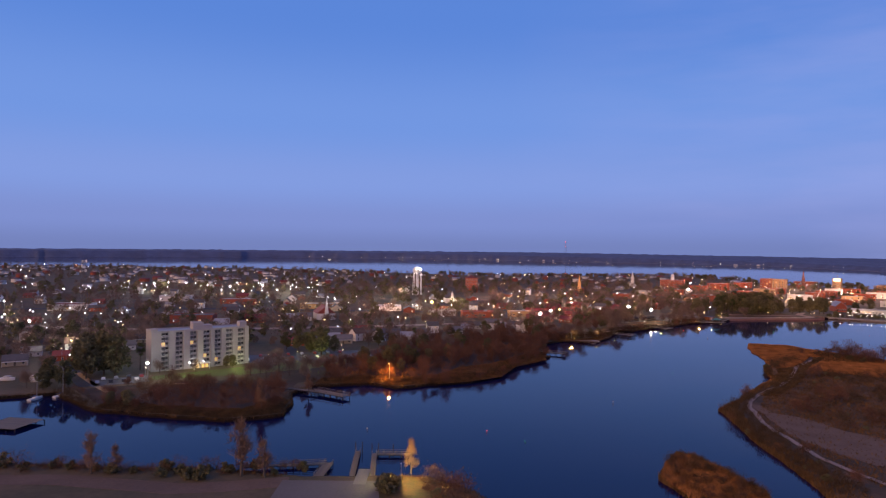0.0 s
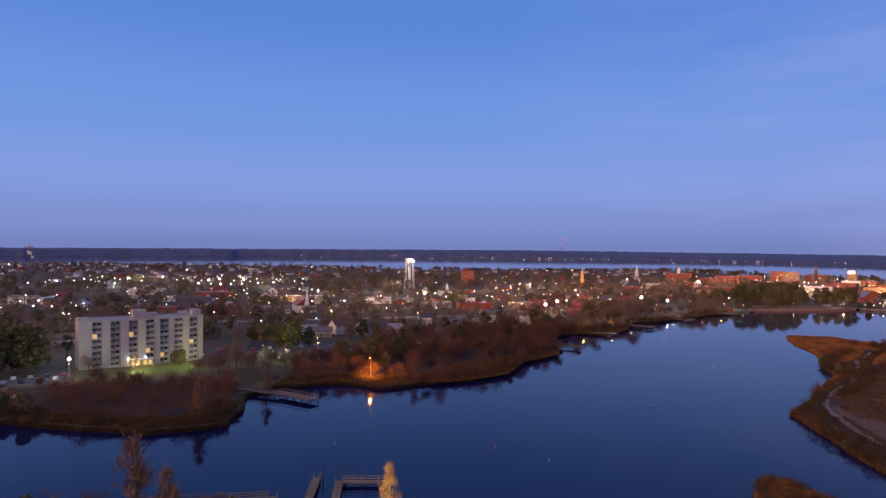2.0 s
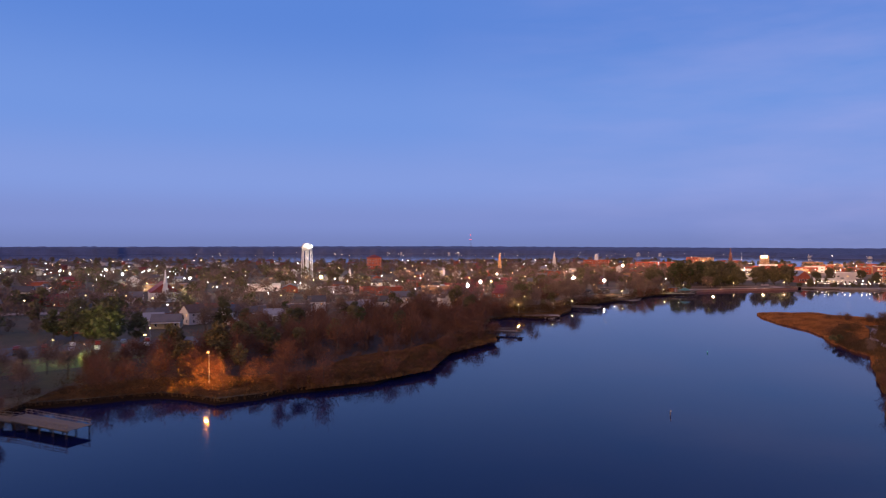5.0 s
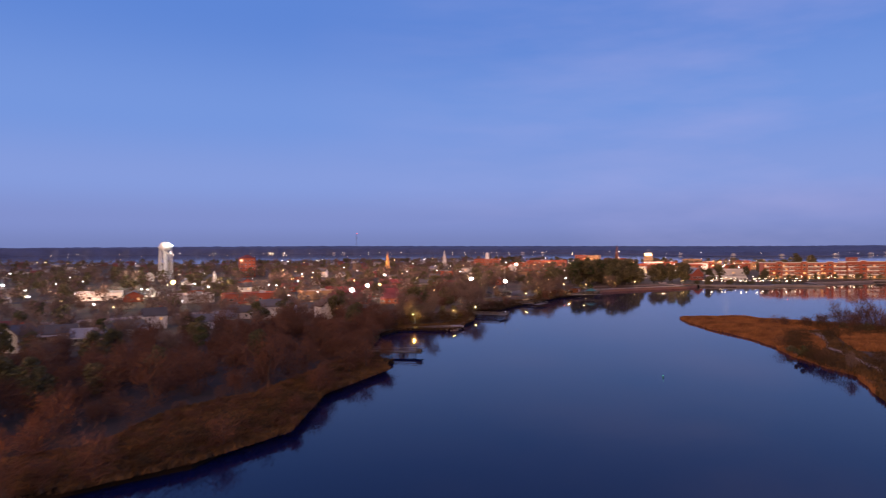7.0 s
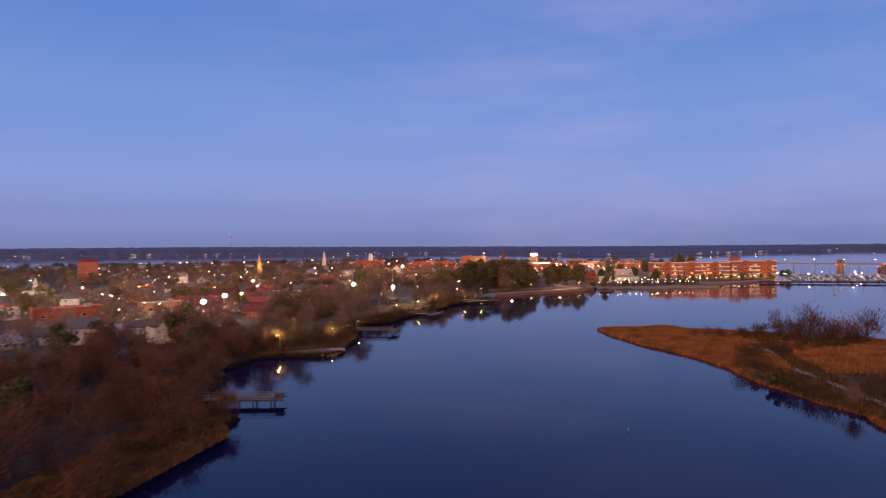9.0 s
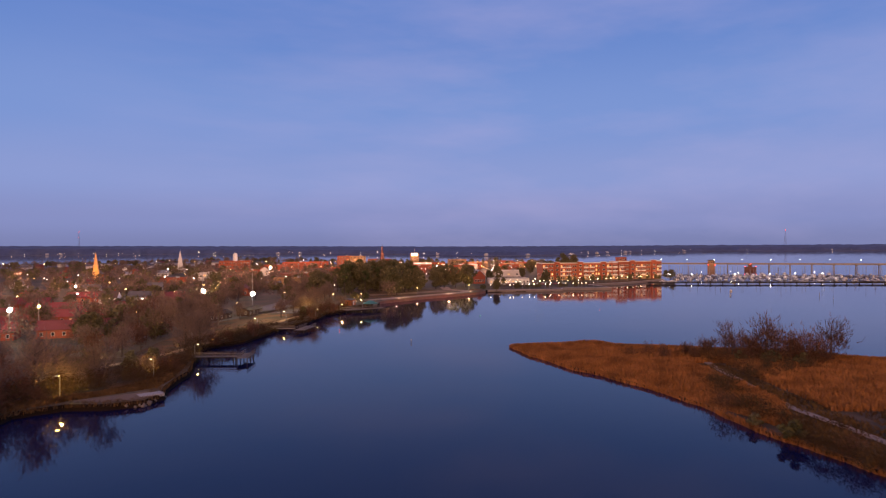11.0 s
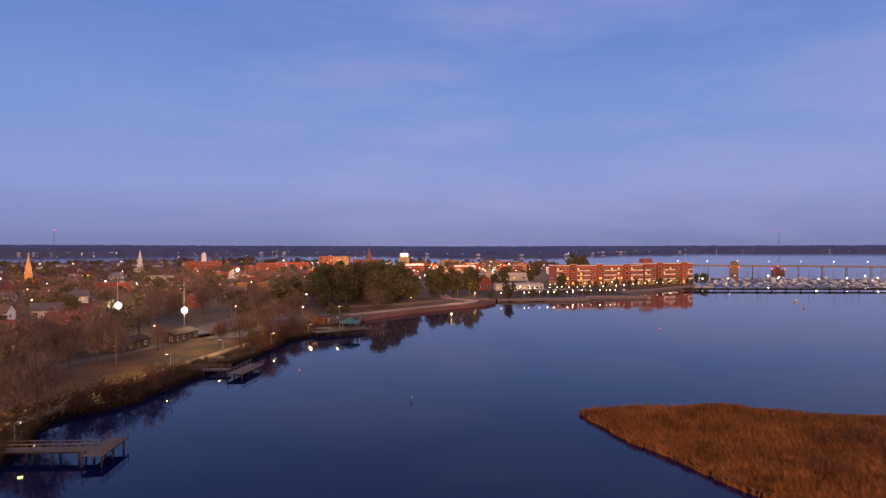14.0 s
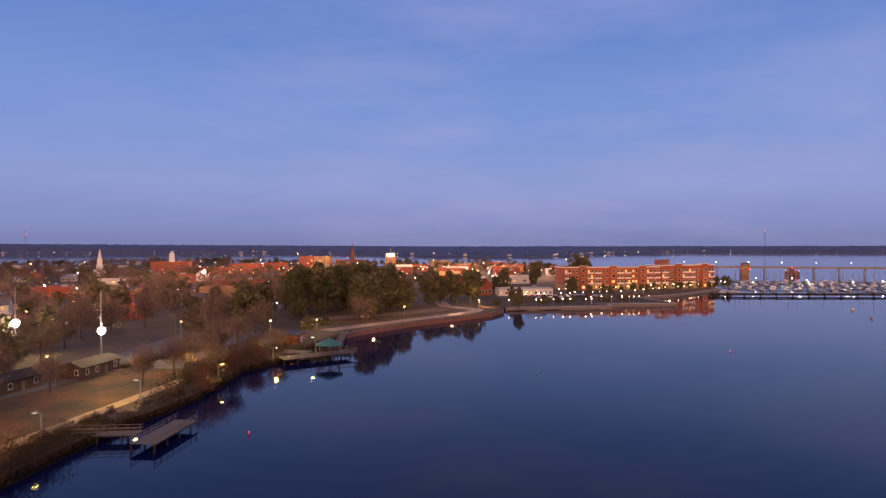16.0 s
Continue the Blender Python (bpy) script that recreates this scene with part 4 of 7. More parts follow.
reed_field("marsh_grass", [(128, 170), (128, 262), (150, 300), (178, 330), (206, 362), (240, 395), (290, 372), (324, 330), (378, 240), (300, 160)], 70000, 48, 0.9, "dull brown marsh grass", TRAIL, BANKGRASS, keep=lambda c: ~within(c, [(138, 289), (140, 272), (147, 267), (154, 246), (166, 226), (158, 205), (140, 206), (133, 222), (130, 238), (134, 264)]) | (np.arange(len(c)) % 6 == 0))
reed_field("reed_fringe", [(104, 120), (109, 182), (112, 206), (113, 228), (118, 262), (120, 278), (134, 292), (156, 320), (178, 346), (188, 374), (192, 372), (182, 345), (160, 318), (140, 296), (128, 280), (121, 250), (120, 150)], 14000, 43, 1.3, "dry reeds along the marsh edge", TRAIL, BANKGRASS)
reed_field("marsh_grass", [(150, 306), (166, 322), (178, 346), (190, 370), (212, 386), (232, 404), (240, 416), (244, 412), (222, 386), (206, 364), (190, 340), (172, 318), (156, 302)], 18000, 50, 0.9, "dull brown grass beside the marsh trail", material=BANKGRASS)
reed_field("islet_reeds", ISLE, 14000, 44, 1.2, "dull brown reeds covering the islet", material=REED)
reed_field("bank_reeds", [(-144, 268), (-119, 261), (-85, 254), (-66, 263), (-67, 282), (-74, 290), (-82, 266), (-118, 272), (-140, 280)], 14000, 45, 1.1, "dry reeds round the wooded point", z=1.2, material=BANKGRASS)
reed_field("bank_reeds", [(-64, 319), (-51, 321), (-36, 325), (-22, 316), (-6, 324), (14, 333), (30, 349), (38, 363), (42, 379), (57, 400), (67, 410), (58, 412), (46, 402), (30, 376), (22, 356), (8, 344), (-10, 334), (-24, 328), (-40, 336), (-60, 330)], 26000, 46, 0.7, "dry reeds and grass along the wooded bank", z=1.2, material=BANKGRASS)
reed_field("bank_reeds", [(84, 480), (98, 483), (117, 484), (124, 494), (132, 509), (140, 526), (134, 526), (127, 512), (116, 492), (98, 487), (84, 488)], 16000, 47, 0.75, "rough dry grass on the creek bank", z=1.2, material=BANKGRASS)


def fringe(name, ring, keep, per_metre, tall, depth, material, label, z, seed):
    """Grass that hangs over the very edge of the land."""
    rng = np.random.default_rng(seed)
    pts = []
    n = len(ring)
    for i in range(n):
        a, b = ring[i], ring[(i + 1) % n]
        if not keep(a.x, a.y):
            continue
        ln = (b - a).length
        out = Vector((b.y - a.y, a.x - b.x)).normalized()
        for _ in range(int(ln * per_metre)):
            p = a.lerp(b, rng.random()) + out * (0.5 - depth * rng.random() ** 1.5)
            pts.append((p.x, p.y))
    c = np.array(pts)
    m = len(c)
    h = tall * rng.uniform(0.5, 1.15, m) * (1 + 0.3 * np.sin(c[:, 0] * 0.4) * np.sin(c[:, 1] * 0.3))
    a = rng.uniform(0, 6.283, m)
    w = rng.uniform(0.10, 0.25, m)
    base = np.column_stack([c, np.full(m, z - 0.9)])
    s = np.column_stack([np.cos(a) * w, np.sin(a) * w, np.zeros(m)])
    tip = base + np.column_stack([rng.normal(0, 0.25, m), rng.normal(0, 0.25, m), h + 0.9])
    v = np.stack([base - s, base + s, tip], 1).reshape(-1, 3)
    tagged(link(name, soup(name, v, np.arange(3 * m).reshape(-1, 3), material), None), label, "grass", kind="stuff")


reed_field("strip_grass", SHORESTRIP, 30000, 52, 0.55, "rough mottled grass on the wooded shore", z=1.3, material=BANKGRASS)
reed_field("strip_grass", [(-64, 318), (-36, 324), (-22, 316), (0, 326), (0, 346), (-20, 340), (-40, 342), (-62, 334)], 12000, 53, 0.5, "rough grass below the orange lamp", z=1.3, material=BANKGRASS)
scrub_mass("strip_scrub", [(x, y, 1.3, rnd.uniform(0.25, 0.55)) for x, y in scatter(SHORESTRIP, 80, 54, 2.0)], "low reddish scrub on the wooded shore", 17)
scrub_mass("point_edge_scrub", [(x, y, 0.9, rnd.uniform(0.35, 0.95)) for x, y in scatter([(-178, 296), (-160, 280), (-144, 266), (-119, 259), (-85, 252), (-64, 261), (-65, 281), (-70, 281), (-71, 265), (-86, 257), (-119, 264), (-142, 271), (-158, 285), (-174, 300)], 64, 56, 2.2)], "dark scrub round the edge of the wooded point", 19, DARKSCRUB)
scrub_mass("path_edge_scrub", [(x, y, 0.9, rnd.uniform(0.7, 1.5)) for x, y in scatter([(130, 506), (147, 539), (164, 545), (178, 558), (184, 565), (181, 567), (176, 562), (163, 549.5), (146, 543), (129, 510)], 34, 57, 2.2)], "dark overhanging scrub below the footpath", 20, DARKSCRUB)
for x, y, z_ in ((34, 353, 0.5), (41, 372, 0.55), (44, 380, 0.45), (52, 393, 0.6), (58, 399, 0.5), (66, 408, 0.55), (64, 428, 0.65), (69, 440, 0.6), (72, 455, 0.65), (75, 466, 0.6), (-8, 322, 0.6), (-4, 324, 0.5), (2, 327, 0.65), (20, 337, 0.5), (82, 474, 0.55), (152, 541.5, 0.5), (158, 544, 0.55), (170, 551, 0.45), (213, 586, 0.55), (224, 596, 0.6), (236, 606, 0.55)):
    plant("thicket_tree", x, y, 1.1, z_, rnd)
scrub_mass("strip_scrub", [(x, y, 1.3, rnd.uniform(0.5, 1.2)) for x, y in scatter([(-66, 316), (-36, 323), (-22, 315), (-6, 322), (14, 331), (30, 347), (39, 362), (43, 378), (58, 399), (67, 409), (60, 412), (46, 398), (36, 380), (28, 358), (8, 342), (-10, 334), (-24, 326), (-40, 333), (-62, 328)], 60, 55, 2.2)], "dark scrub at the water's edge", 18, DARKSCRUB)
fringe("bank_fringe", RING_TOWN, lambda x, y: -330 < x < 134 and y < 660, 24, 0.5, 3.2, BANKGRASS, "ragged dry grass along the creek bank", 1.3, 81)
fringe("bank_fringe", RING_TOWN, lambda x, y: 134 <= x < 290 and y < 660, 34, 0.5, 3.0, DARKSCRUB, "dark low growth along the creek bank", 1.3, 86)
fringe("bank_fringe", RING_SOUTH, lambda x, y: -260 < x < -45 and y > 150 or -8 < x < 40 and y > 100, 22, 0.9, 3.0, BANKGRASS, "ragged dry grass along the near bank", 1.2, 82)
fringe("reed_edge", RING_MARSH, lambda x, y: y > 330, 30, 0.55, 1.6, REED, "golden reeds hanging over the marsh edge", 0.6, 83)
fringe("marsh_fringe", RING_MARSH, lambda x, y: 100 < y <= 330, 24, 1.2, 2.4, BANKGRASS, "dull grass hanging over the marsh edge", 0.6, 84)
fringe("islet_edge", RING_ISLE, lambda x, y: True, 26, 1.3, 2.4, BANKGRASS, "brown reeds round the islet", 0.6, 85)


for k in KINDS:
    for o in KINDS[k]:
        if o.name not in USED:
            for c in (*o.children, o):
                bpy.data.objects.remove(c)


def wood(name, poly, count, seed, kinds, label, avoid=(), gap=0.0, size=1.0, fine=1):
    """Many trees too far off to count, as one object for twigs and one for leaves."""
    rng = np.random.default_rng(seed)
    pts = scatter(poly, count, seed, gap, avoid)
    for kind, share, leaf in kinds:
        vs, fs, off = [], [], 0
        mine = [p for p in pts if rng.random() < share]
        for x, y in mine:
            h = rng.uniform(8, 14) * size
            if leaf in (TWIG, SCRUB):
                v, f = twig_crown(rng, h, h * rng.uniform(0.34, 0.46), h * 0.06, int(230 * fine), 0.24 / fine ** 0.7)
            else:
                v, f = leaf_crown(rng, h * 1.1, h * rng.uniform(0.40, 0.60), h * 0.05, int(420 * fine), 0.66 / fine ** 0.5, 14)
            vs.append(v + np.array([x, y, 1.3]))
            fs.append(f + off)
            off += len(v)
        if vs:
            tagged(link(name, soup(name, np.concatenate(vs), np.concatenate(fs), leaf), None), kind + label, "trees", kind="stuff")

# ---- buildings ----
def window(parent, x, y, z, w, h, lit=False, face="y", trim=None, deep=False):
    """A glazed window with a thin frame, 5 cm proud of the wall that faces -y (face y) or -x / +x."""
    bm = bmesh.new()
    fr = bmesh.new()
    d = 0.05
    t = min(0.12, w * 0.12)
    if face == "y":
        box(bm, x - w / 2 + t, x + w / 2 - t, y - d, y + 0.05, z + t, z + h - t)
        for a in ((x - w / 2, x - w / 2 + t, z, z + h), (x + w / 2 - t, x + w / 2, z, z + h), (x - w / 2 + t, x + w / 2 - t, z, z + t), (x - w / 2 + t, x + w / 2 - t, z + h - t, z + h)):
            box(fr, a[0], a[1], y - d - 0.04, y + 0.05, a[2], a[3])
    else:
        s = 1 if face == "+x" else -1
        lo, hi = sorted((x + s * d, x - s * 0.05))
        box(bm, lo, hi, y - w / 2 + t, y + w / 2 - t, z + t, z + h - t)
        lo, hi = sorted((x + s * (d + 0.04), x - s * 0.05))
        for a in ((y - w / 2, y - w / 2 + t, z, z + h), (y + w / 2 - t, y + w / 2, z, z + h), (y - w / 2 + t, y + w / 2 - t, z, z + t), (y - w / 2 + t, y + w / 2 - t, z + h - t, z + h)):
            box(fr, lo, hi, a[0], a[1], a[2], a[3])
    if deep:
        ob = part("window", fr, trim or WHITE, parent)
        part("pane", bm, WARMLIT if lit else GLASS, ob)
        return ob
    n = len(fr.faces)
    me = bpy.data.meshes.new("pane")
    bm.to_mesh(me)
    bm.free()
    fr.from_mesh(me)
    bpy.data.meshes.remove(me)
    fr.faces.ensure_lookup_table()
    for f in fr.faces[n:]:
        f.material_index = 1
    ob = part("window", fr, trim or WHITE, parent)
    ob.data.materials.append(WARMLIT if lit else GLASS)
    return ob


def house(seed, w, d, h, rise, wall, roof, label, floors=1, porch=False, lit=0.08):
    """A pitched-roof house, its front to -y, ridge along x."""
    rng = random.Random(seed)
    ob = thing("house", Matrix(), label, "house", "town houses")
    bm = bmesh.new()
    v = [bm.verts.new(p) for p in ((-w / 2, -d / 2, -0.2), (w / 2, -d / 2, -0.2), (w / 2, d / 2, -0.2), (-w / 2, d / 2, -0.2), (-w / 2, -d / 2, h), (w / 2, -d / 2, h), (w / 2, d / 2, h), (-w / 2, d / 2, h), (-w / 2, 0, h + rise), (w / 2, 0, h + rise))]
    for f in ((0, 1, 5, 4), (2, 3, 7, 6), (1, 2, 6, 9, 5), (3, 0, 4, 8, 7)):
        bm.faces.new([v[i] for i in f])
    part("wall", bm, wall, ob)
    bm = bmesh.new()
    o = 0.45
    k = rise / (d / 2)
    for s in (-1, 1):
        a = [(-w / 2 - o, s * (d / 2 + o), h - o * k), (w / 2 + o, s * (d / 2 + o), h - o * k), (w / 2 + o, 0, h + rise), (-w / 2 - o, 0, h + rise)]
        lo = [bm.verts.new((x, y, z + 0.02)) for x, y, z in a]
        hi = [bm.verts.new((x, y, z + 0.22)) for x, y, z in a]
        bm.faces.new(hi if s < 0 else hi[::-1])
        bm.faces.new(lo[::-1] if s < 0 else lo)
        for i in range(4):
            bm.faces.new((lo[i], lo[(i + 1) % 4], hi[(i + 1) % 4], hi[i]))
    part("roof", bm, roof, ob)
    if floors > 1:
        part("chimney", boxes((w * 0.22, w * 0.22 + 0.7, 0.3, 1.0, h + rise * 0.4, h + rise + 0.8)), BRICK, ob)
    n = max(2, int(w / 3.2))
    for f in range(floors):
        for i in range(n):
            x = (i + 0.5) / n * w - w / 2
            if f == 0 and i == n // 2:
                part("door", boxes((x - 0.5, x + 0.5, -d / 2 - 0.05, -d / 2 + 0.02, 0.0, 2.1)), WOOD, ob)
            else:
                window(ob, x, -d / 2, 0.9 + 2.8 * f, 1.1, 1.4, rng.random() < lit)
    for f in range(floors):
        window(ob, -w / 2, -d / 4, 0.9 + 2.8 * f, 1.0, 1.4, rng.random() < lit, "-x")
    if porch:
        part("porch", boxes((-w / 2, w / 2, -d / 2 - 2.0, -d / 2 - 0.06, 2.5, 2.7), (-w / 2, -w / 2 + 0.2, -d / 2 - 2.0, -d / 2 - 1.8, 0, 2.5), (w / 2 - 0.2, w / 2, -d / 2 - 2.0, -d / 2 - 1.8, 0, 2.5)), WHITE, ob)
    return ob


def put(src, m):
    """The thing itself the first time, a copy after that."""
    if src.get("used"):
        ob = copy_thing(src, m)
    else:
        src["used"] = 1
        src.matrix_basis = m
        ob = src
    return ob


HOUSES = [house(1, 11, 8, 3.2, 2.6, SIDING, DARKROOF, "pale sided house with a dark shingle roof"),
          house(2, 9, 8, 5.8, 2.8, WHITE, DARKROOF, "white two-storey house with a dark roof", 2),
          house(3, 13, 9, 3.2, 2.4, BRICK, REDROOF, "red brick bungalow with a red roof"),
          house(4, 10, 7, 3.0, 2.5, SIDING, GREYROOF, "pale house with a grey metal roof", 1, True),
          house(5, 12, 8, 3.2, 2.7, mat("cream_siding", (0.50, 0.42, 0.30), 0.75, 0.1, 0.3, 16, rand=0.2), DARKROOF, "cream house with a dark roof", 1, True),
          house(6, 9, 9, 5.6, 3.2, SIDING, mat("brown_shingle", (0.12, 0.075, 0.055), 0.9, 0.2, 0.3, 15, rand=0.3), "tall pale house with a brown roof", 2),
          house(7, 14, 10, 3.4, 2.2, BRICK, DARKROOF, "low brick house with a dark roof"),
          house(8, 14, 6, 2.7, 1.2, mat("brown_siding", (0.09, 0.055, 0.04), 0.8, 0.15, 0.3, 14), mat("brown_roofing_felt", (0.030, 0.020, 0.018), 0.95, 0.2, 0.3, 12), "long dark brown mobile home with pale windows"),
          house(9, 25, 10, 3.2, 2.8, BRICK, REDROOF, "long red brick row of bungalows with a red roof")]


def block(name, m, w, d, h, wall, label, floors=2, cols=5, lit=0.15, roof=None, group="downtown buildings", sides=True, unit=True, parapet=0.6, wh=1.5, category="building"):
    """A flat-roofed building, its front to -y, with parapet, roof deck, windows and a roof unit."""
    rng = random.Random(int(w * 7 + d * 13 + h * 5 + m.translation.x))
    ob = thing(name, m, label, category, group)
    part("wall", boxes((-w / 2, w / 2, -d / 2, d / 2, -0.2, h)), wall, ob)
    part("roof", boxes((-w / 2 + 0.4, w / 2 - 0.4, -d / 2 + 0.4, d / 2 - 0.4, h + 0.004, h + 0.12)), roof or GREYROOF, ob)
    p = parapet
    part("parapet", boxes((-w / 2 - 0.1, w / 2 + 0.1, -d / 2 - 0.1, -d / 2 + 0.3, h, h + p), (-w / 2 - 0.1, w / 2 + 0.1, d / 2 - 0.3, d / 2 + 0.1, h, h + p), (-w / 2 - 0.1, -w / 2 + 0.3, -d / 2 + 0.3, d / 2 - 0.3, h, h + p), (w / 2 - 0.3, w / 2 + 0.1, -d / 2 + 0.3, d / 2 - 0.3, h, h + p)), wall, ob)
    if unit:
        part("roof_unit", boxes((-1.5 + w * 0.2, 1.5 + w * 0.2, -1, 1.2, h + 0.13, h + 1.7)), STEEL, ob)
    s = h / floors
    for f in range(floors):
        for i in range(cols):
            window(ob, (i + 0.5) / cols * w - w / 2, -d / 2, f * s + s * 0.28, min(w / cols * 0.45, 2.2), wh, rng.random() < lit)
        if sides:
            for i in range(2):
                window(ob, -w / 2, (i + 0.5) / 2 * d - d / 2, f * s + s * 0.28, 1.6, wh, rng.random() < lit, "-x")
    return ob


SHADEGLASS = mat("balcony_glass_with_blinds", (0.16, 0.155, 0.16), 0.25, 0.35, 0.5, 6, rand=0.4)


def apartment_tower():
    """Eight storeys of pale concrete with seven columns of recessed balconies."""
    W, D, FL, SH = 52.5, 15.0, 8, 2.6
    H = FL * SH
    ang = math.degrees(math.atan2(30, 44))
    ob = thing("apartment_tower", pose(-156, 345, 1.3, 0, 0, ang), "eight-storey pale concrete apartment tower with balconies", "apartment building")
    cols = [0.134, 0.275, 0.415, 0.55, 0.667, 0.79, 0.918]
    bw = 3.9
    rng = random.Random(8)
    spans, x = [], 0.0
    for c in cols:
        spans.append((x, c * W - bw / 2))
        x = c * W + bw / 2
    spans.append((x, W))
    fronts = {0: 0.6, 1: 0.0, 2: 0.9, 3: 0.9, 4: 0.9, 5: 0.0, 6: 0.0, 7: 0.0}
    for i, (a, b) in enumerate(spans):
        part("wall_pier", boxes((a, b, -fronts[i], 1.6, -0.2, H)), CONCRETE, ob)
    part("wall", boxes((0, W, 1.604, D, -0.2, H)), CONCRETE, ob)
    part("parapet", boxes((0, W, 0.004, 0.3, H, H + 0.8), (0, W, D - 0.3, D, H, H + 0.8), (0, 0.3, 0.3, D - 0.3, H, H + 0.8), (W - 0.3, W, 0.3, D - 0.3, H, H + 0.8)), CONCRETE, ob)
    part("roof", boxes((0.3, W - 0.3, 0.3, D - 0.3, H + 0.004, H + 0.15)), GREYROOF, ob)
    part("penthouse", boxes((22, 27.5, 2, 9, H + 0.15, H + 4.2), (27.5, 32.5, 2, 8, H + 0.15, H + 2.6)), CONCRETE, ob)
    part("stair_head", boxes((-0.2, 3.4, 0.35, 6, H + 0.15, H + 1.9)), CONCRETE, ob, "pale stair head on the roof")
    part("stair_head", boxes((W - 3.6, W + 0.2, 5, 11, H + 0.15, H + 3.0)), CONCRETE, ob, "pale stair head on the roof")
    for i, c in enumerate(cols):
        for f in range(FL):
            z = f * SH
            x0 = c * W - bw / 2
            b = part("balcony", boxes((x0, x0 + bw, -0.05, 1.6, z - 0.1, z + 0.1)), CONCRETE, ob)
            part("railing", boxes((x0, x0 + bw, -0.05, 0.01, z + 0.98, z + 1.06), *[(x0 + (k + 0.5) * bw / 10 - 0.05, x0 + (k + 0.5) * bw / 10 + 0.05, -0.04, 0.0, z + 0.1, z + 0.98) for k in range(10)]), WHITE if rng.random() < 0.6 else STEEL, b)
            part("glazed_door", boxes((x0 + 0.3, x0 + bw * 0.55, 1.56, 1.603, z + 0.12, z + 2.2)), WARMLIT if rng.random() < 0.07 else SHADEGLASS, b)
            part("curtained_window", boxes((x0 + bw * 0.62, x0 + bw - 0.3, 1.56, 1.603, z + 0.9, z + 2.2)), SHADEGLASS if rng.random() < 0.7 else GLASS, b)
            part("lintel", boxes((x0, x0 + bw, 0.2, 1.6, z + 2.25, z + SH - 0.102)), CONCRETE, b)
    part("entrance_canopy", boxes((20.5, 30, -5.0, -0.92, 2.9, 3.2), (21, 21.3, -4.8, -4.5, 0, 2.9), (29.2, 29.5, -4.8, -4.5, 0, 2.9)), WHITE, ob)
    for x in (23, 26, 28):
        part("lit_doorway", boxes((x, x + 1.5, -0.96, -0.905, 0.1, 2.2)), WARMLIT, ob)
    for x in (19.5, 27.0):
        bm = bmesh.new()
        ball(bm, (x, -1.3, 3.6), 0.28)
        part("wall_lamp", bm, LAMPWHITE, ob)
    return ob


apartment_tower()


def condo(m, w, d, h, bays, label, seed):
    """Four-storey brick waterfront flats with white balconies and a pale ground floor."""
    rng = random.Random(seed)
    ob = thing("waterfront_flats", m, label, "apartment building", "waterfront flats")
    part("ground_floor", boxes((-w / 2, w / 2, -d / 2 + 0.004, d / 2, -0.2, 3.6)), TANBRICK, ob)
    part("wall", boxes((-w / 2, w / 2, -d / 2 - 0.15, d / 2, 3.604, h)), BRICK, ob)
    part("cornice", boxes((-w / 2 - 0.3, w / 2 + 0.3, -d / 2 - 0.5, -d / 2 + 0.2, h + 0.004, h + 0.7), (-w / 2 - 0.3, -w / 2 + 0.3, -d / 2 + 0.2, d / 2, h + 0.004, h + 0.7), (w / 2 - 0.3, w / 2 + 0.3, -d / 2 + 0.2, d / 2, h + 0.004, h + 0.7)), WHITE, ob)
    part("roof", boxes((-w / 2 + 0.3, w / 2 - 0.3, -d / 2 + 0.2, d / 2, h + 0.004, h + 0.2)), GREYROOF, ob)
    s = w / bays
    for b in range(bays):
        x0 = -w / 2 + b * s
        if b % 4 == 2:
            t = part("bay_tower", boxes((x0 + 0.3, x0 + s - 0.3, -d / 2 - 1.3, -d / 2 - 0.16, 0, h + 1.3)), BRICK, ob, "projecting brick bay")
            for f in range(4):
                window(ob, x0 + s / 2, -d / 2 - 1.3, 0.9 + 3.85 * f, s * 0.42, 1.8, rng.random() < 0.14, deep=True)
            part("bay_roof", boxes((x0, x0 + s, -d / 2 - 1.6, -d / 2 + 0.4, h + 1.304, h + 1.6)), WHITE, ob)
        else:
            for f in range(4):
                lit = rng.random() < 0.224
                window(ob, x0 + s * 0.3, -d / 2 - (0.15 if f else 0), 0.9 + 3.7 * f, s * 0.26, 1.9, lit, deep=True)
                window(ob, x0 + s * 0.72, -d / 2 - (0.15 if f else 0), 0.9 + 3.7 * f, s * 0.26, 1.9, rng.random() < 0.14, deep=True)
                if f and b % 4 in (0, 3):
                    part("balcony", boxes((x0 + 0.4, x0 + s - 0.4, -d / 2 - 1.5, -d / 2 - 0.16, 3.7 * f + 0.1, 3.7 * f + 0.3), (x0 + 0.4, x0 + s - 0.4, -d / 2 - 1.5, -d / 2 - 1.42, 3.7 * f + 0.3, 3.7 * f + 1.2)), WHITE, ob)
    for i in range(3):
        window(ob, -w / 2, -d / 2 + (i + 0.7) * d / 3.4, 4.6, 1.6, 1.8, False, "-x")
        window(ob, w / 2, -d / 2 + (i + 0.7) * d / 3.4, 4.6, 1.6, 1.8, False, "+x")
    return ob


def facing(x0, y0, x1, y1, d, z=1.3):
    """The pose of a building of depth d whose front runs from (x0, y0) to (x1, y1)."""
    a = math.atan2(y1 - y0, x1 - x0)
    n = Vector((-math.sin(a), math.cos(a)))
    return pose((x0 + x1) / 2 + n.x * d / 2, (y0 + y1) / 2 + n.y * d / 2, z, 0, 0, math.degrees(a)), math.hypot(x1 - x0, y1 - y0)


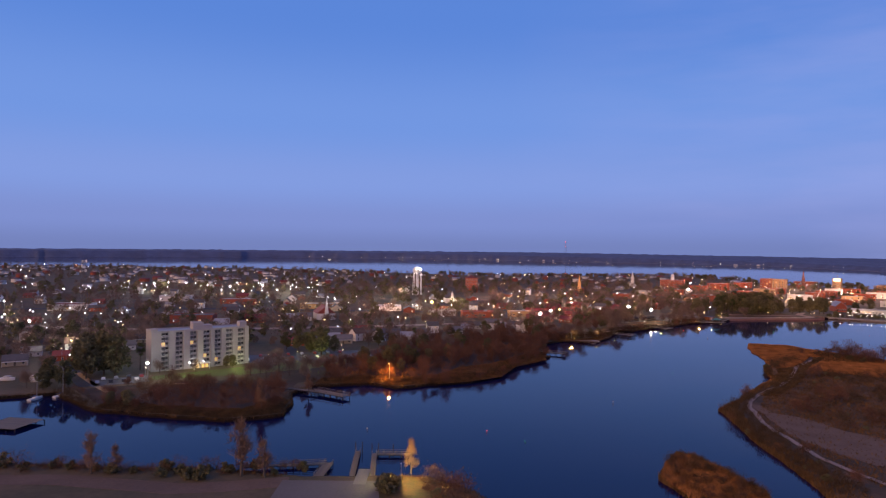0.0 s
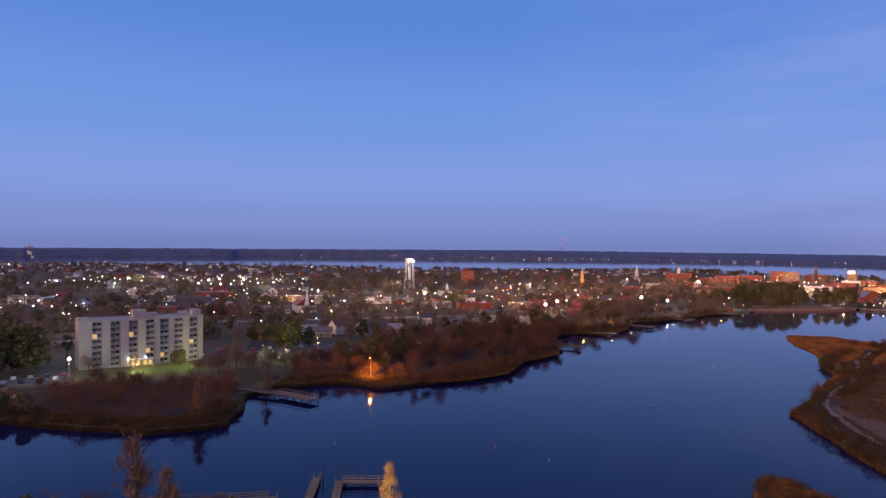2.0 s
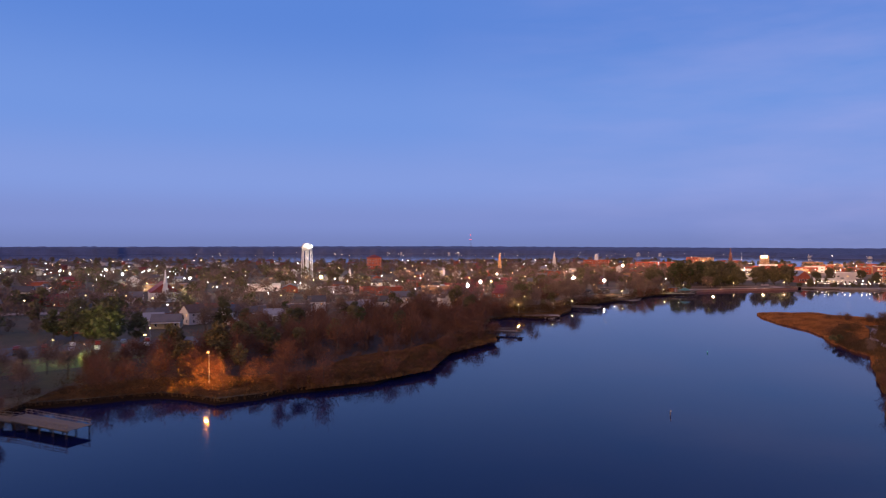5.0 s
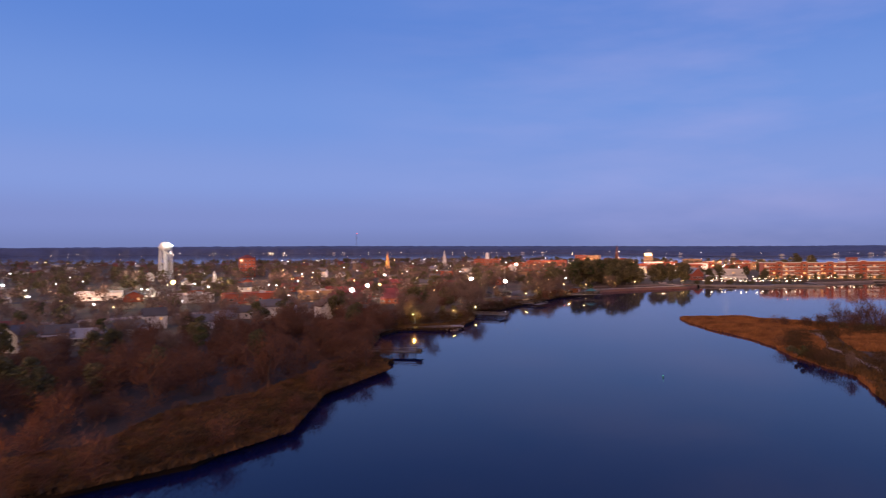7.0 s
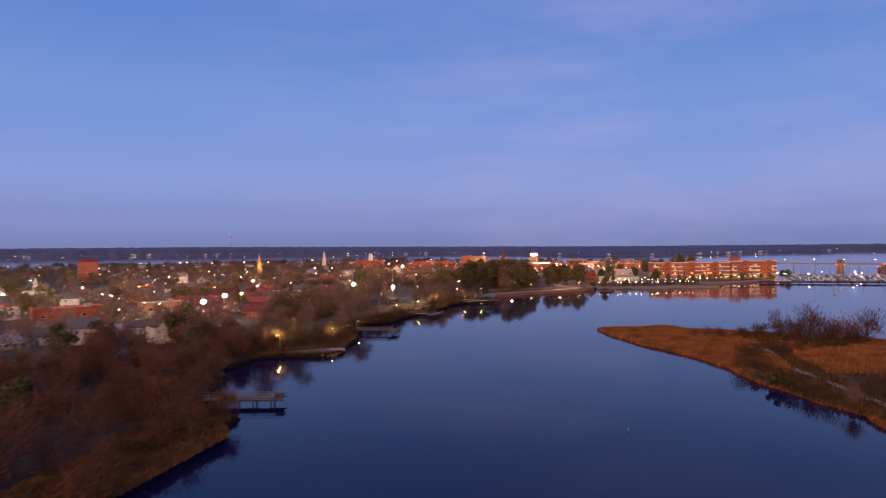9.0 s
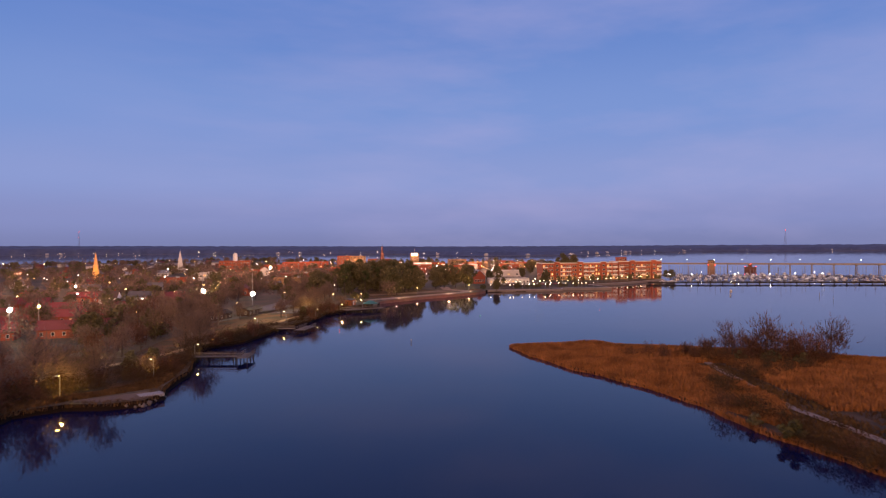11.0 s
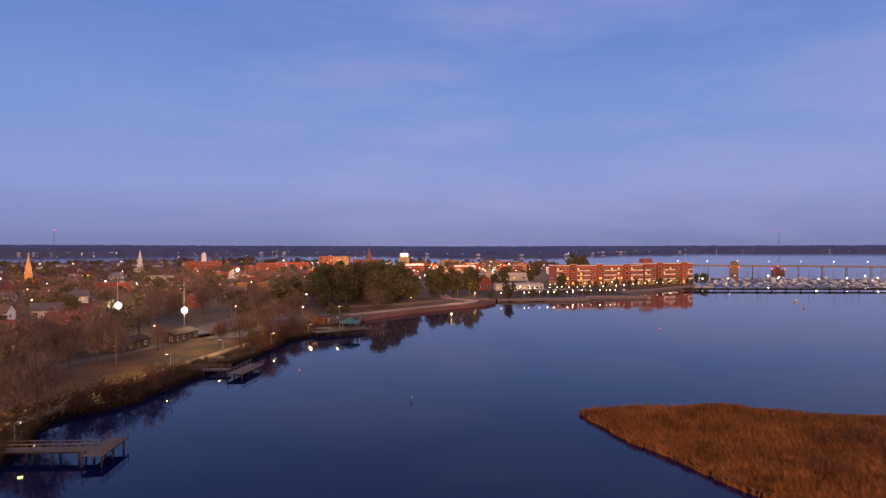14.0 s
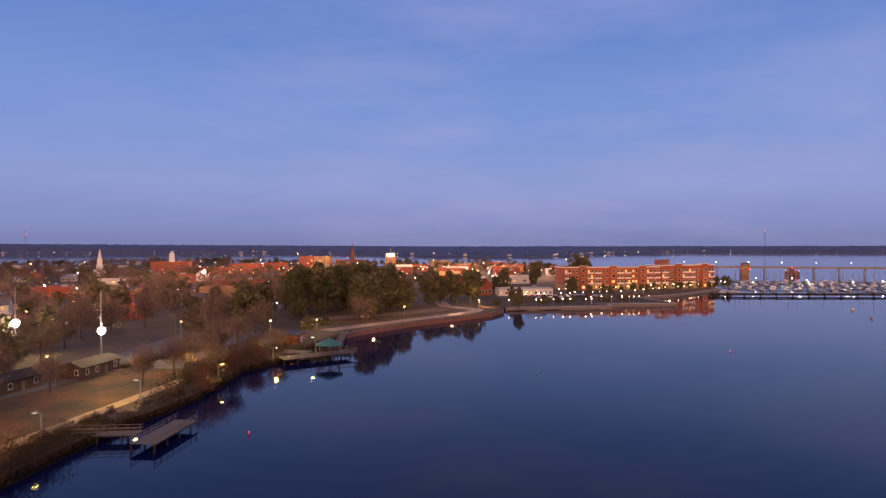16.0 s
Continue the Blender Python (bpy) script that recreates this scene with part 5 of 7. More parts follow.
m_, w_ = facing(525, 722, 586, 682, 18)
condo(m_, w_ - 0.3, 18, 15.4, 13, "long four-storey red brick waterfront flats with lit windows", 5)
m_, w_ = facing(587, 682, 628, 662, 18)
condo(m_, w_ - 0.3, 18, 16.4, 8, "red brick waterfront flats with corner balconies", 6)
block("roof_pavilion", pose(603, 690, 17.84, 0, 0, -28), 8, 7, 3.4, BRICK, "brick roof pavilion with a white cap", 1, 3, 0.0, unit=False, sides=False)

# landmarks
def water_tower():
    ob = thing("water_tower", pose(-37, 937, 1.3), "white water tower on tall legs", "water tower")
    bm = bmesh.new()
    prof = [(0.0, 33.0), (3.2, 33.2), (5.6, 34.6), (6.3, 36.6), (6.3, 38.4), (5.4, 40.6), (3.2, 42.0), (0.0, 42.5)]
    rings = [[bm.verts.new((r * math.cos(6.2832 * i / 24), r * math.sin(6.2832 * i / 24), z)) for i in range(24)] for r, z in prof[1:-1]]
    lo, hi = bm.verts.new((0, 0, 33)), bm.verts.new((0, 0, 42.5))
    for a, b in zip(rings, rings[1:]):
        for i in range(24):
            bm.faces.new((a[i], a[(i + 1) % 24], b[(i + 1) % 24], b[i])).smooth = True
    for i in range(24):
        bm.faces.new((lo, rings[0][(i + 1) % 24], rings[0][i])).smooth = True
        bm.faces.new((hi, rings[-1][i], rings[-1][(i + 1) % 24])).smooth = True
    part("tank", bm, WHITE, ob)
    bm = bmesh.new()
    rod(bm, (0, 0, 0), (0, 0, 33.1), 1.1, 1.1, 12)
    part("riser", bm, WHITE, ob)
    for i in range(6):
        a = 6.2832 * i / 6 + 0.3
        bm = bmesh.new()
        rod(bm, (7.2 * math.cos(a), 7.2 * math.sin(a), 0), (6.0 * math.cos(a), 6.0 * math.sin(a), 36), 0.5, 0.5, 8)
        part("leg", bm, WHITE, ob)
    bm = bmesh.new()
    bmesh.ops.create_circle(bm, radius=7.4, segments=24, matrix=Matrix.Translation((0, 0, 36.2)))
    ring = list(bm.edges)
    ex = bmesh.ops.extrude_edge_only(bm, edges=ring)
    bmesh.ops.translate(bm, verts=[v for v in ex["geom"] if isinstance(v, bmesh.types.BMVert)], vec=(0, 0, 1.0))
    part("catwalk_rail", bm, WHITE, ob)
    bm = bmesh.new()
    ball(bm, (6.0, -4.0, 38.5), 1.5, flat=0.6)
    part("floodlight", bm, LAMPWHITE, ob, "glaring white floodlight")

    ob.scale = (0.94, 0.94, 0.965)


water_tower()


def steeple(name, m, base, tower, spire, wall, label, nave=None, roof=DARKROOF):
    """A church: a square tower in stages, a pointed spire, and a nave behind."""
    ob = thing(name, m, label, "church", "church steeples")
    b, h = base, tower
    part("tower", boxes((-b / 2, b / 2, -b / 2, b / 2, -0.2, h)), wall, ob)
    part("belfry", boxes((-b * 0.38, b * 0.38, -b * 0.38, b * 0.38, h + 0.004, h + b * 0.9), (-b * 0.44, b * 0.44, -b * 0.44, b * 0.44, h + b * 0.9 + 0.004, h + b)), wall, ob)
    bm = bmesh.new()
    rod(bm, (0, 0, h + b + 0.004), (0, 0, h + b + spire), b * 0.36, 0.06, 8)
    part("spire", bm, wall, ob)
    if nave:
        w, d, hh = nave
        bm = bmesh.new()
        v = [bm.verts.new(p) for p in ((-w / 2, b / 2 + 0.01, -0.2), (w / 2, b / 2 + 0.01, -0.2), (w / 2, d, -0.2), (-w / 2, d, -0.2), (-w / 2, b / 2 + 0.01, hh), (w / 2, b / 2 + 0.01, hh), (w / 2, d, hh), (-w / 2, d, hh))]
        for f in ((0, 1, 5, 4), (1, 2, 6, 5), (2, 3, 7, 6), (3, 0, 4, 7)):
            bm.faces.new([v[i] for i in f])
        part("nave", bm, WHITE if wall is WHITE else BRICK, ob)
        bm = bmesh.new()
        r = [bm.verts.new(p) for p in ((-w / 2 - 0.5, b / 2 + 0.02, hh), (w / 2 + 0.5, b / 2 + 0.02, hh), (w / 2 + 0.5, d + 0.5, hh), (-w / 2 - 0.5, d + 0.5, hh), (0, b / 2 + 0.02, hh + w * 0.4), (0, d + 0.5, hh + w * 0.4))]
        for f in ((0, 3, 5, 4), (1, 4, 5, 2), (0, 4, 1), (3, 2, 5), (0, 1, 2, 3)):
            bm.faces.new([r[i] for i in f])
        part("nave_roof", bm, roof, ob)
    return ob


# the floodlight's orange is also put into the spire's base colour
SPIRELIT = mat("floodlight_tinted_render", (0.72, 0.42, 0.18), 0.7, 0.1, 0.3, 10)
steeple("church", pose(214, 1008, 1.3, 0, 0, -15), 5.4, 11, 12, SPIRELIT, "church spire floodlit in orange", (12, 24, 7))
steeple("church", pose(-108, 600, 1.3, 0, 0, 20), 3.2, 9, 9, WHITE, "white steeple church with a red roof", (17, 26, 6), REDROOF)
steeple("church", pose(348, 1180, 1.3, 0, 0, -20), 6.0, 12, 11, WHITE, "white church tower with stepped belfry", (12, 22, 7))
steeple("church", pose(650, 1160, 1.3, 0, 0, -20), 5.4, 16, 14, mat("dark_brick", (0.12, 0.05, 0.04), 0.9, 0.2, 0.2, 20), "dark brick church with a slender spire", (12, 22, 8))
steeple("church", pose(12, 800, 1.3, 0, 0, 10), 3.0, 9, 3, WHITE, "small white cupola above a brick hall", (14, 24, 6))


def courthouse():
    ob = block("courthouse", pose(425, 1190, 1.3, 0, 0, -28), 40, 26, 13, BRICK, "brick civic hall with a white domed cupola", 3, 9, 0.05)
    bm = bmesh.new()
    rod(bm, (0, 0, 13.15), (0, 0, 21), 3.2, 3.0, 12)
    part("drum", bm, WHITE, ob)
    bm = bmesh.new()
    ball(bm, (0, 0, 21.0), 3.1, 8, 1.1)
    part("dome", bm, WHITE, ob)


courthouse()
block("office_block", pose(602, 1193, 1.3, 0, 0, -42), 19, 22, 17, BRICK, "square five-storey red brick block", 5, 4, 0.06)
block("office_wing", pose(617.3, 1179.2, 1.3, 0, 0, -42), 21, 22, 16.5, TANBRICK, "tan brick end of the square block", 5, 4, 0.06)
ob = block("sign_tower", pose(701, 1143, 1.3, 0, 0, -38), 14, 14, 20, TANBRICK, "tall brick hotel with a glowing white top sign", 6, 4, 0.15)
part("lit_sign", boxes((-5, 5, -7.6, -7.3, 16.5, 20.8)), mat("glowing_sign", (0.9, 0.9, 0.8), 0.4, emit=(1.0, 0.80, 0.48), power=3.2), ob, "glowing warm white sign panel")
part("mast", boxes((-0.25, 0.25, -0.25, 0.25, 20.2, 28)), STEEL, ob)
ob = block("brick_tower", pose(45, 1010, 1.3, 0, 0, 5), 17, 17, 21.5, BRICK, "square brick tower with a low hipped roof", 5, 4, 0.05, TEAL, unit=False)
bm = bmesh.new()
rod(bm, (0, 0, 22.2), (0, 0, 26.0), 13.0, 0.6, 4)
bmesh.ops.rotate(bm, verts=bm.verts, matrix=Matrix.Rotation(radians(45), 3, "Z"))
part("hip_roof", bm, REDROOF, ob)


def gable_hall(m, w, d, h, rise, label):
    """A brick hall with a pitched roof, its gable to -y."""
    ob = thing("gable_hall", m, label, "building", "downtown buildings")
    bm = bmesh.new()
    v = [bm.verts.new(p) for p in ((-w / 2, -d / 2, -0.2), (w / 2, -d / 2, -0.2), (w / 2, d / 2, -0.2), (-w / 2, d / 2, -0.2), (-w / 2, -d / 2, h), (w / 2, -d / 2, h), (w / 2, d / 2, h), (-w / 2, d / 2, h), (0, -d / 2, h + rise), (0, d / 2, h + rise))]
    for f in ((0, 1, 5, 8, 4), (1, 2, 6, 5), (2, 3, 7, 9, 6), (3, 0, 4, 7)):
        bm.faces.new([v[i] for i in f])
    part("wall", bm, BRICK, ob)
    bm = bmesh.new()
    for s in (-1, 1):
        a = [(s * (w / 2 + 0.5), -d / 2 - 0.5, h - 0.3), (0, -d / 2 - 0.5, h + rise), (0, d / 2 + 0.5, h + rise), (s * (w / 2 + 0.5), d / 2 + 0.5, h - 0.3)]
        lo = [bm.verts.new((x, y, z + 0.03)) for x, y, z in a]
        hi = [bm.verts.new((x, y, z + 0.28)) for x, y, z in a]
        bm.faces.new(hi)
        bm.faces.new(lo[::-1])
        for i in range(4):
            bm.faces.new((lo[i], lo[(i + 1) % 4], hi[(i + 1) % 4], hi[i]))
    part("roof", bm, GREYROOF, ob)
    for i in range(4):
        window(ob, (i - 1.5) * w / 4.5, -d / 2, 1.4, 1.4, 2.2, False)
    return ob


gable_hall(pose(453, 737, 1.3, 0, 0, -14), 11, 20, 6.5, 5.0, "red brick hall with a pale metal gable roof")
block("restaurant", pose(470, 712, 1.3, 0, 0, -38), 34, 14, 4.2, SIDING, "long white waterside restaurant with lit windows", 1, 11, 0.55, parapet=0.4)
ob = house(31, 26, 14, 5, 4.5, WHITE, DARKROOF, "white hall with a steep gable roof", 1)
put(ob, pose(640, 800, 1.3, 0, 0, 50))
ob = thing("lit_pavilion", pose(424, 782, 1.3, 0, 0, -30), "round-topped pavilion outlined in warm lights", "pavilion")
bm = bmesh.new()
for k in range(9):
    a = math.pi * k / 8
    ball(bm, (6.5 * math.cos(a), 0, 6 + 5.0 * math.sin(a)), 0.75)
for k in range(7):
    ball(bm, (-5 + k * 1.7, -0.5, 6.5), 0.6)
part("string_of_lamps", bm, LAMPWARM, ob)
part("wall", boxes((-7, 7, 0.6, 10, -0.2, 6)), SIDING, ob)
part("roof", boxes((-7.5, 7.5, 0.2, 10.5, 6.004, 6.5)), TEAL, ob)

# lattice mast to the north-west, radio masts on the horizon
MASTSTEEL = mat("dull_mast_steel", (0.10, 0.10, 0.11), 0.75, 0.15, 0.8, 8)


def lattice(m, h, w, label, lamps=2):
    ob = thing("lattice_mast", m, label, "mast", "radio masts")
    for sx, sy in ((-1, -1), (1, -1), (1, 1), (-1, 1)):
        bm = bmesh.new()
        rod(bm, (sx * w, sy * w, 0), (sx * w * 0.35, sy * w * 0.35, h), w * 0.06 + 0.08, 0.08, 4)
        part("leg", bm, MASTSTEEL, ob)
    for k in range(8):
        z0, z1 = h * k / 8, h * (k + 1) / 8
        r0, r1 = w * (1 - 0.65 * k / 8), w * (1 - 0.65 * (k + 1) / 8)
        bm = bmesh.new()
        for s in (-1, 1):
            rod(bm, (-r0, s * r0, z0), (r1, s * r1, z1), 0.1, 0.1, 4)
            rod(bm, (s * r0, -r0, z0), (s * r1, r1, z1), 0.1, 0.1, 4)
        part("bracing", bm, MASTSTEEL, ob)
    for k in range(lamps):
        bm = bmesh.new()
        ball(bm, (0, 0, h - k * h * 0.25 + 0.5), w * 0.22 + 0.5)
        part("beacon", bm, LAMPRED, ob, "red beacon lamp")
    return ob


ob = lattice(pose(-310, 556, 1.3), 55, 3.0, "tall lattice mast with round dishes near its top", 0)
for k, (a, z) in enumerate(((0.2, 54), (2.4, 53.5), (3.9, 50), (5.2, 49), (1.2, 46))):
    bm = bmesh.new()
    rod(bm, (math.cos(a) * 1.2, math.sin(a) * 1.2, z), (math.cos(a) * 1.9, math.sin(a) * 1.9, z), 1.2, 1.35, 10)
    part("dish", bm, WHITE, ob)
lattice(pose(820, 4300, 1.0), 120, 5, "distant radio mast with red beacons")
lattice(pose(4000, 1900, 1.0), 110, 5, "distant radio mast with red beacons", 1)

# houses near the flats and along the bank
NEAR = [(-102, 446, 2, 10, 1.0), (-96, 462, 0, 12, 1), (-80, 470, 3, 15, 1), (-70, 458, 4, 5, 1), (-62, 472, 5, 40, 1), (-54, 486, 0, 25, 1), (-45, 470, 1, 60, 1), (-84, 494, 6, 12, 1), (-38, 492, 4, 10, 1), (-26, 480, 3, 0, 1), (-15, 500, 0, -12, 1),
        (-8, 520, 1, 10, 1), (10, 512, 0, 12, 1), (41, 541, 1, 4, 1.05), (28, 548, 0, -20, 1), (50, 552, 3, 0, 0.9), (20, 542, 3, 10, 0.8), (62, 560, 0, -20, 0.9), (72, 545, 0, -20, 1), (-200, 615, 1, 10, 1.2), (-168, 580, 2, 8, 1.3), (-142, 592, 3, 10, 1.2), (-128, 598, 0, 10, 1.2), (-182, 596, 5, 30, 1),
        (-190, 470, 0, 25, 1), (-210, 452, 4, 25, 1), (-222, 430, 3, 28, 1), (-206, 420, 0, 28, 1), (-236, 412, 5, 28, 1), (-250, 392, 0, 28, 1), (-222, 380, 2, 28, 1), (-240, 362, 4, 30, 1), (-262, 350, 3, 30, 1), (-280, 372, 0, 25, 1),
        (122, 598, 8, -20, 1.0), (92, 608, 8, -20, 1.0), (150, 640, 8, -26, 0.95), (124, 652, 8, -26, 0.95), (98, 640, 8, -24, 0.9), (160, 676, 8, -28, 0.95), (130, 690, 8, -28, 1.0), (186, 700, 8, -30, 0.9), (100, 676, 8, -26, 1.0), (160, 762, 8, -26, 1.0), (196, 738, 8, -28, 0.9), (122, 735, 8, -24, 1.0), (160, 716, 5, -30, 1.0), (182, 740, 0, -25, 1.1), (205, 790, 1, -20, 1),
        (181, 614, 7, 38, 1.0), (200, 623, 7, 40, 1.0)]
for x, y, k, a, s in NEAR:
    ob = put(HOUSES[k], pose(x, y, 1.3, 0, 0, a))
    ob.scale = (s, s, s)

rnd = random.Random(17)
COMM = [(-222, 575, 36, 20, 6.5, BRICK, 8), (-250, 610, 26, 16, 5, SIDING, 8), (-388, 675, 40, 22, 6, SIDING, 5), (36, 640, 34, 14, 5.5, BRICK, 8), (78, 652, 22, 12, 5, TANBRICK, 8), (0, 655, 26, 14, 5, SIDING, 8), (-60, 700, 30, 16, 5, SIDING, 5), (-140, 720, 36, 18, 5, TANBRICK, 5),
        (-240, 760, 40, 18, 6, BRICK, 5), (-330, 800, 36, 20, 6, SIDING, 5), (360, 880, 34, 20, 7, BRICK, -30), (330, 835, 30, 16, 5.5, TANBRICK, -30), (395, 845, 26, 14, 6.5, BRICK, -30), (420, 905, 30, 18, 8, BRICK, -30), (455, 960, 28, 16, 8, BRICK, -32), (500, 1000, 30, 16, 9, TANBRICK, -32),
        (540, 1040, 26, 16, 8, BRICK, -34), (500, 900, 30, 16, 7, SIDING, -34), (545, 940, 26, 14, 8, BRICK, -34), (585, 980, 28, 14, 8, BRICK, -34), (620, 1020, 24, 14, 9, SIDING, -34), (660, 1040, 26, 14, 8, BRICK, -34), (560, 880, 24, 12, 7, TANBRICK, -36), (600, 915, 26, 14, 8, BRICK, -36),
        (640, 950, 24, 14, 8, SIDING, -36), (680, 985, 26, 14, 8, BRICK, -36), (725, 1020, 26, 14, 8, TANBRICK, -36), (620, 860, 24, 14, 7, BRICK, -38), (660, 895, 24, 14, 8, BRICK, -38), (700, 925, 26, 14, 8, TANBRICK, -38), (745, 960, 24, 14, 8, BRICK, -38), (690, 850, 26, 14, 7, SIDING, -40),
        (735, 880, 24, 14, 8, BRICK, -40), (560, 800, 26, 14, 6, SIDING, -36), (520, 830, 26, 14, 6, BRICK, -36), (480, 800, 24, 14, 5.5, TANBRICK, -36), (660, 760, 26, 14, 7, BRICK, -36), (420, 1060, 30, 20, 10, BRICK, -28), (480, 1120, 34, 20, 11, BRICK, -28), (360, 1000, 28, 16, 7, BRICK, -26), (560, 1200, 30, 20, 9, BRICK, -30),
        (700, 1240, 40, 24, 10, BRICK, -34), (780, 1130, 30, 18, 9, TANBRICK, -36), (300, 960, 24, 14, 7, SIDING, -20), (250, 900, 24, 14, 6, BRICK, -20), (800, 1040, 26, 16, 8, BRICK, -38)]
for x, y, w, d, h, wl, a in COMM:
    what = "red brick" if wl is BRICK else "tan brick" if wl is TANBRICK else "white-walled"
    block("shop_building", pose(x, y, 1.3, 0, 0, a), w, d, h, wl, what + " flat-roofed town building", max(1, int(h / 3.4)), max(3, int(w / 7)), 0.10, rnd.choice((GREYROOF, GREYROOF, REDROOF, DARKROOF)), sides=False)

# the rest of the town, street by street
BUSY = [(x, y, 17) for x, y, *_ in NEAR] + [(x, y, max(w, d) * 0.62 + 8) for x, y, w, d, *_ in COMM] + [(-130, 365, 42), (-36, 905, 14), (606, 1180, 34), (455, 1220, 34), (690, 1110, 16), (205, 1010, 22), (452, 734, 20), (-108, 612, 26), (244, 704, 22), (428, 722, 26), (470, 712, 24), (232, 648, 34), (-82, 392, 40)]
HOODS = [(-430, 400), (-260, 330), (-190, 400), (-120, 440), (-20, 470), (60, 500), (110, 560), (180, 640), (290, 740), (420, 820), (420, 1000), (380, 1300), (0, 1350), (-300, 1250), (-560, 900), (-620, 560)]
for x, y in scatter(HOODS, 112, 51, 24.0, BUSY):
    ob = put(HOUSES[rnd.randrange(7)], pose(x, y, 1.3, 0, 0, (10 if x < 80 else -26) + rnd.choice((0, 90)) + rnd.uniform(-6, 6)))
    s = rnd.uniform(0.9, 1.2)
    ob.scale = (s, s, s)
    BUSY.append((x, y, 8))


def far_houses():
    """Roofs and walls too far off to tell apart, one object for each colour."""
    rng = random.Random(77)
    zone = [(-1500, 700), (-620, 600), (-560, 900), (-300, 1260), (0, 1360), (380, 1310), (640, 1330), (610, 1680), (380, 1600), (160, 1560), (-150, 1740), (-503, 1980), (-1280, 2080), (-1600, 2000)]
    spots = scatter(zone, 520, 52, 22.0)
    for wall, roof, share, lab in ((SIDING, DARKROOF, 0.55, "far pale houses with dark roofs"), (BRICK, REDROOF, 0.25, "far brick houses with red roofs"), (WHITE, GREYROOF, 0.20, "far white houses with grey roofs")):
        wv, wf, rv, rf = [], [], [], []
        for x, y in spots[:int(len(spots) * share)]:
            a = rng.uniform(-0.4, 0.4)
            w, d, h, r = rng.uniform(9, 18), rng.uniform(7, 12), rng.uniform(3, 6.5), rng.uniform(2, 3.4)
            ca, sa = math.cos(a), math.sin(a)

            def place(p):
                return (x + p[0] * ca - p[1] * sa, y + p[0] * sa + p[1] * ca, p[2] + 1.2)
            k = len(wv)
            wv += [place(p) for p in ((-w / 2, -d / 2, 0), (w / 2, -d / 2, 0), (w / 2, d / 2, 0), (-w / 2, d / 2, 0), (-w / 2, -d / 2, h), (w / 2, -d / 2, h), (w / 2, d / 2, h), (-w / 2, d / 2, h))]
            wf += [(k, k + 1, k + 5, k + 4), (k + 1, k + 2, k + 6, k + 5), (k + 2, k + 3, k + 7, k + 6), (k + 3, k, k + 4, k + 7)]
            k = len(rv)
            rv += [place(p) for p in ((-w / 2 - 0.4, -d / 2 - 0.4, h), (w / 2 + 0.4, -d / 2 - 0.4, h), (w / 2 + 0.4, d / 2 + 0.4, h), (-w / 2 - 0.4, d / 2 + 0.4, h), (-w / 2 - 0.4, 0, h + r), (w / 2 + 0.4, 0, h + r))]
            rf += [(k, k + 1, k + 5, k + 4), (k + 2, k + 3, k + 4, k + 5), (k + 1, k + 2, k + 5, k + 5), (k + 3, k, k + 4, k + 4)]
        spots = spots[int(len(spots) * share):] if share < 0.5 else spots[int(len(spots) * share):] + []
        tagged(link("far_houses", soup("far_houses", wv, wf, wall), None), lab, "houses", kind="stuff")
        rt = [t for q in rf for t in ((q[0], q[1], q[2]), (q[0], q[2], q[3])) if len(set(t)) == 3]
        tagged(link("far_roofs", soup("far_roofs", rv, rt, roof), None), lab, "roofs", kind="stuff")


far_houses()
# trees among the houses
CLEAR = [(a, b, r * 0.42) for a, b, r in BUSY]
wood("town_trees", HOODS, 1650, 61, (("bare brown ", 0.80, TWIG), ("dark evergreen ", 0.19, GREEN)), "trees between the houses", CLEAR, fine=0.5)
wood("town_trees", [(108, 560), (150, 600), (200, 640), (250, 672), (300, 745), (420, 830), (330, 960), (100, 780), (80, 640)], 210, 66, (("bare brown ", 0.72, TWIG), ("dark evergreen ", 0.26, GREEN)), "trees round the shore houses", [(a, b, r * 0.55) for a, b, r in BUSY] + [(232, 648, 26), (118, 562, 24), (148, 580, 16), (190, 655, 6), (204, 629, 6)], size=0.75, fine=2)
wood("town_trees", [(-430, 330), (-200, 340), (-180, 400), (-100, 430), (-20, 470), (60, 500), (110, 560), (60, 620), (-300, 620)], 330, 67, (("bare brown ", 0.84, TWIG), ("dark evergreen ", 0.14, GREEN)), "garden trees near the creek", [(a, b, r * 0.42) for a, b, r in BUSY], size=0.75, fine=2)
wood("town_trees", [(420, 1000), (300, 760), (440, 800), (640, 800), (850, 1010), (690, 1270), (400, 1300)], 260, 62, (("bare brown ", 0.7, TWIG), ("dark evergreen ", 0.3, GREEN)), "street trees downtown", CLEAR, size=0.8)
wood("far_trees", [(-1700, 700), (-620, 560), (-560, 900), (-300, 1260), (0, 1360), (380, 1310), (660, 1330), (625, 1690), (380, 1620), (160, 1580), (-150, 1760), (-503, 2000), (-1280, 2100), (-1700, 2100)], 1800, 63, (("bare brown ", 0.86, TWIG), ("dark evergreen ", 0.12, GREEN)), "woods round the outskirts", size=1.0, fine=0.35)
wood("far_trees", [(-20, 1650), (160, 1545), (380, 1580), (600, 1660), (635, 1710), (380, 1635), (160, 1597), (0, 1685)], 260, 68, (("bare brown ", 0.8, TWIG), ("dark evergreen ", 0.2, GREEN)), "low woods at the edge of the town", size=0.8)
wood("far_trees", [(690, 1290), (845, 1130), (855, 1000), (800, 900), (780, 910), (820, 1010), (810, 1120), (660, 1270), (600, 1640), (650, 1650)], 170, 69, (("bare brown ", 0.5, TWIG), ("dark evergreen ", 0.5, GREEN)), "waterside trees beyond the town centre", size=0.9)
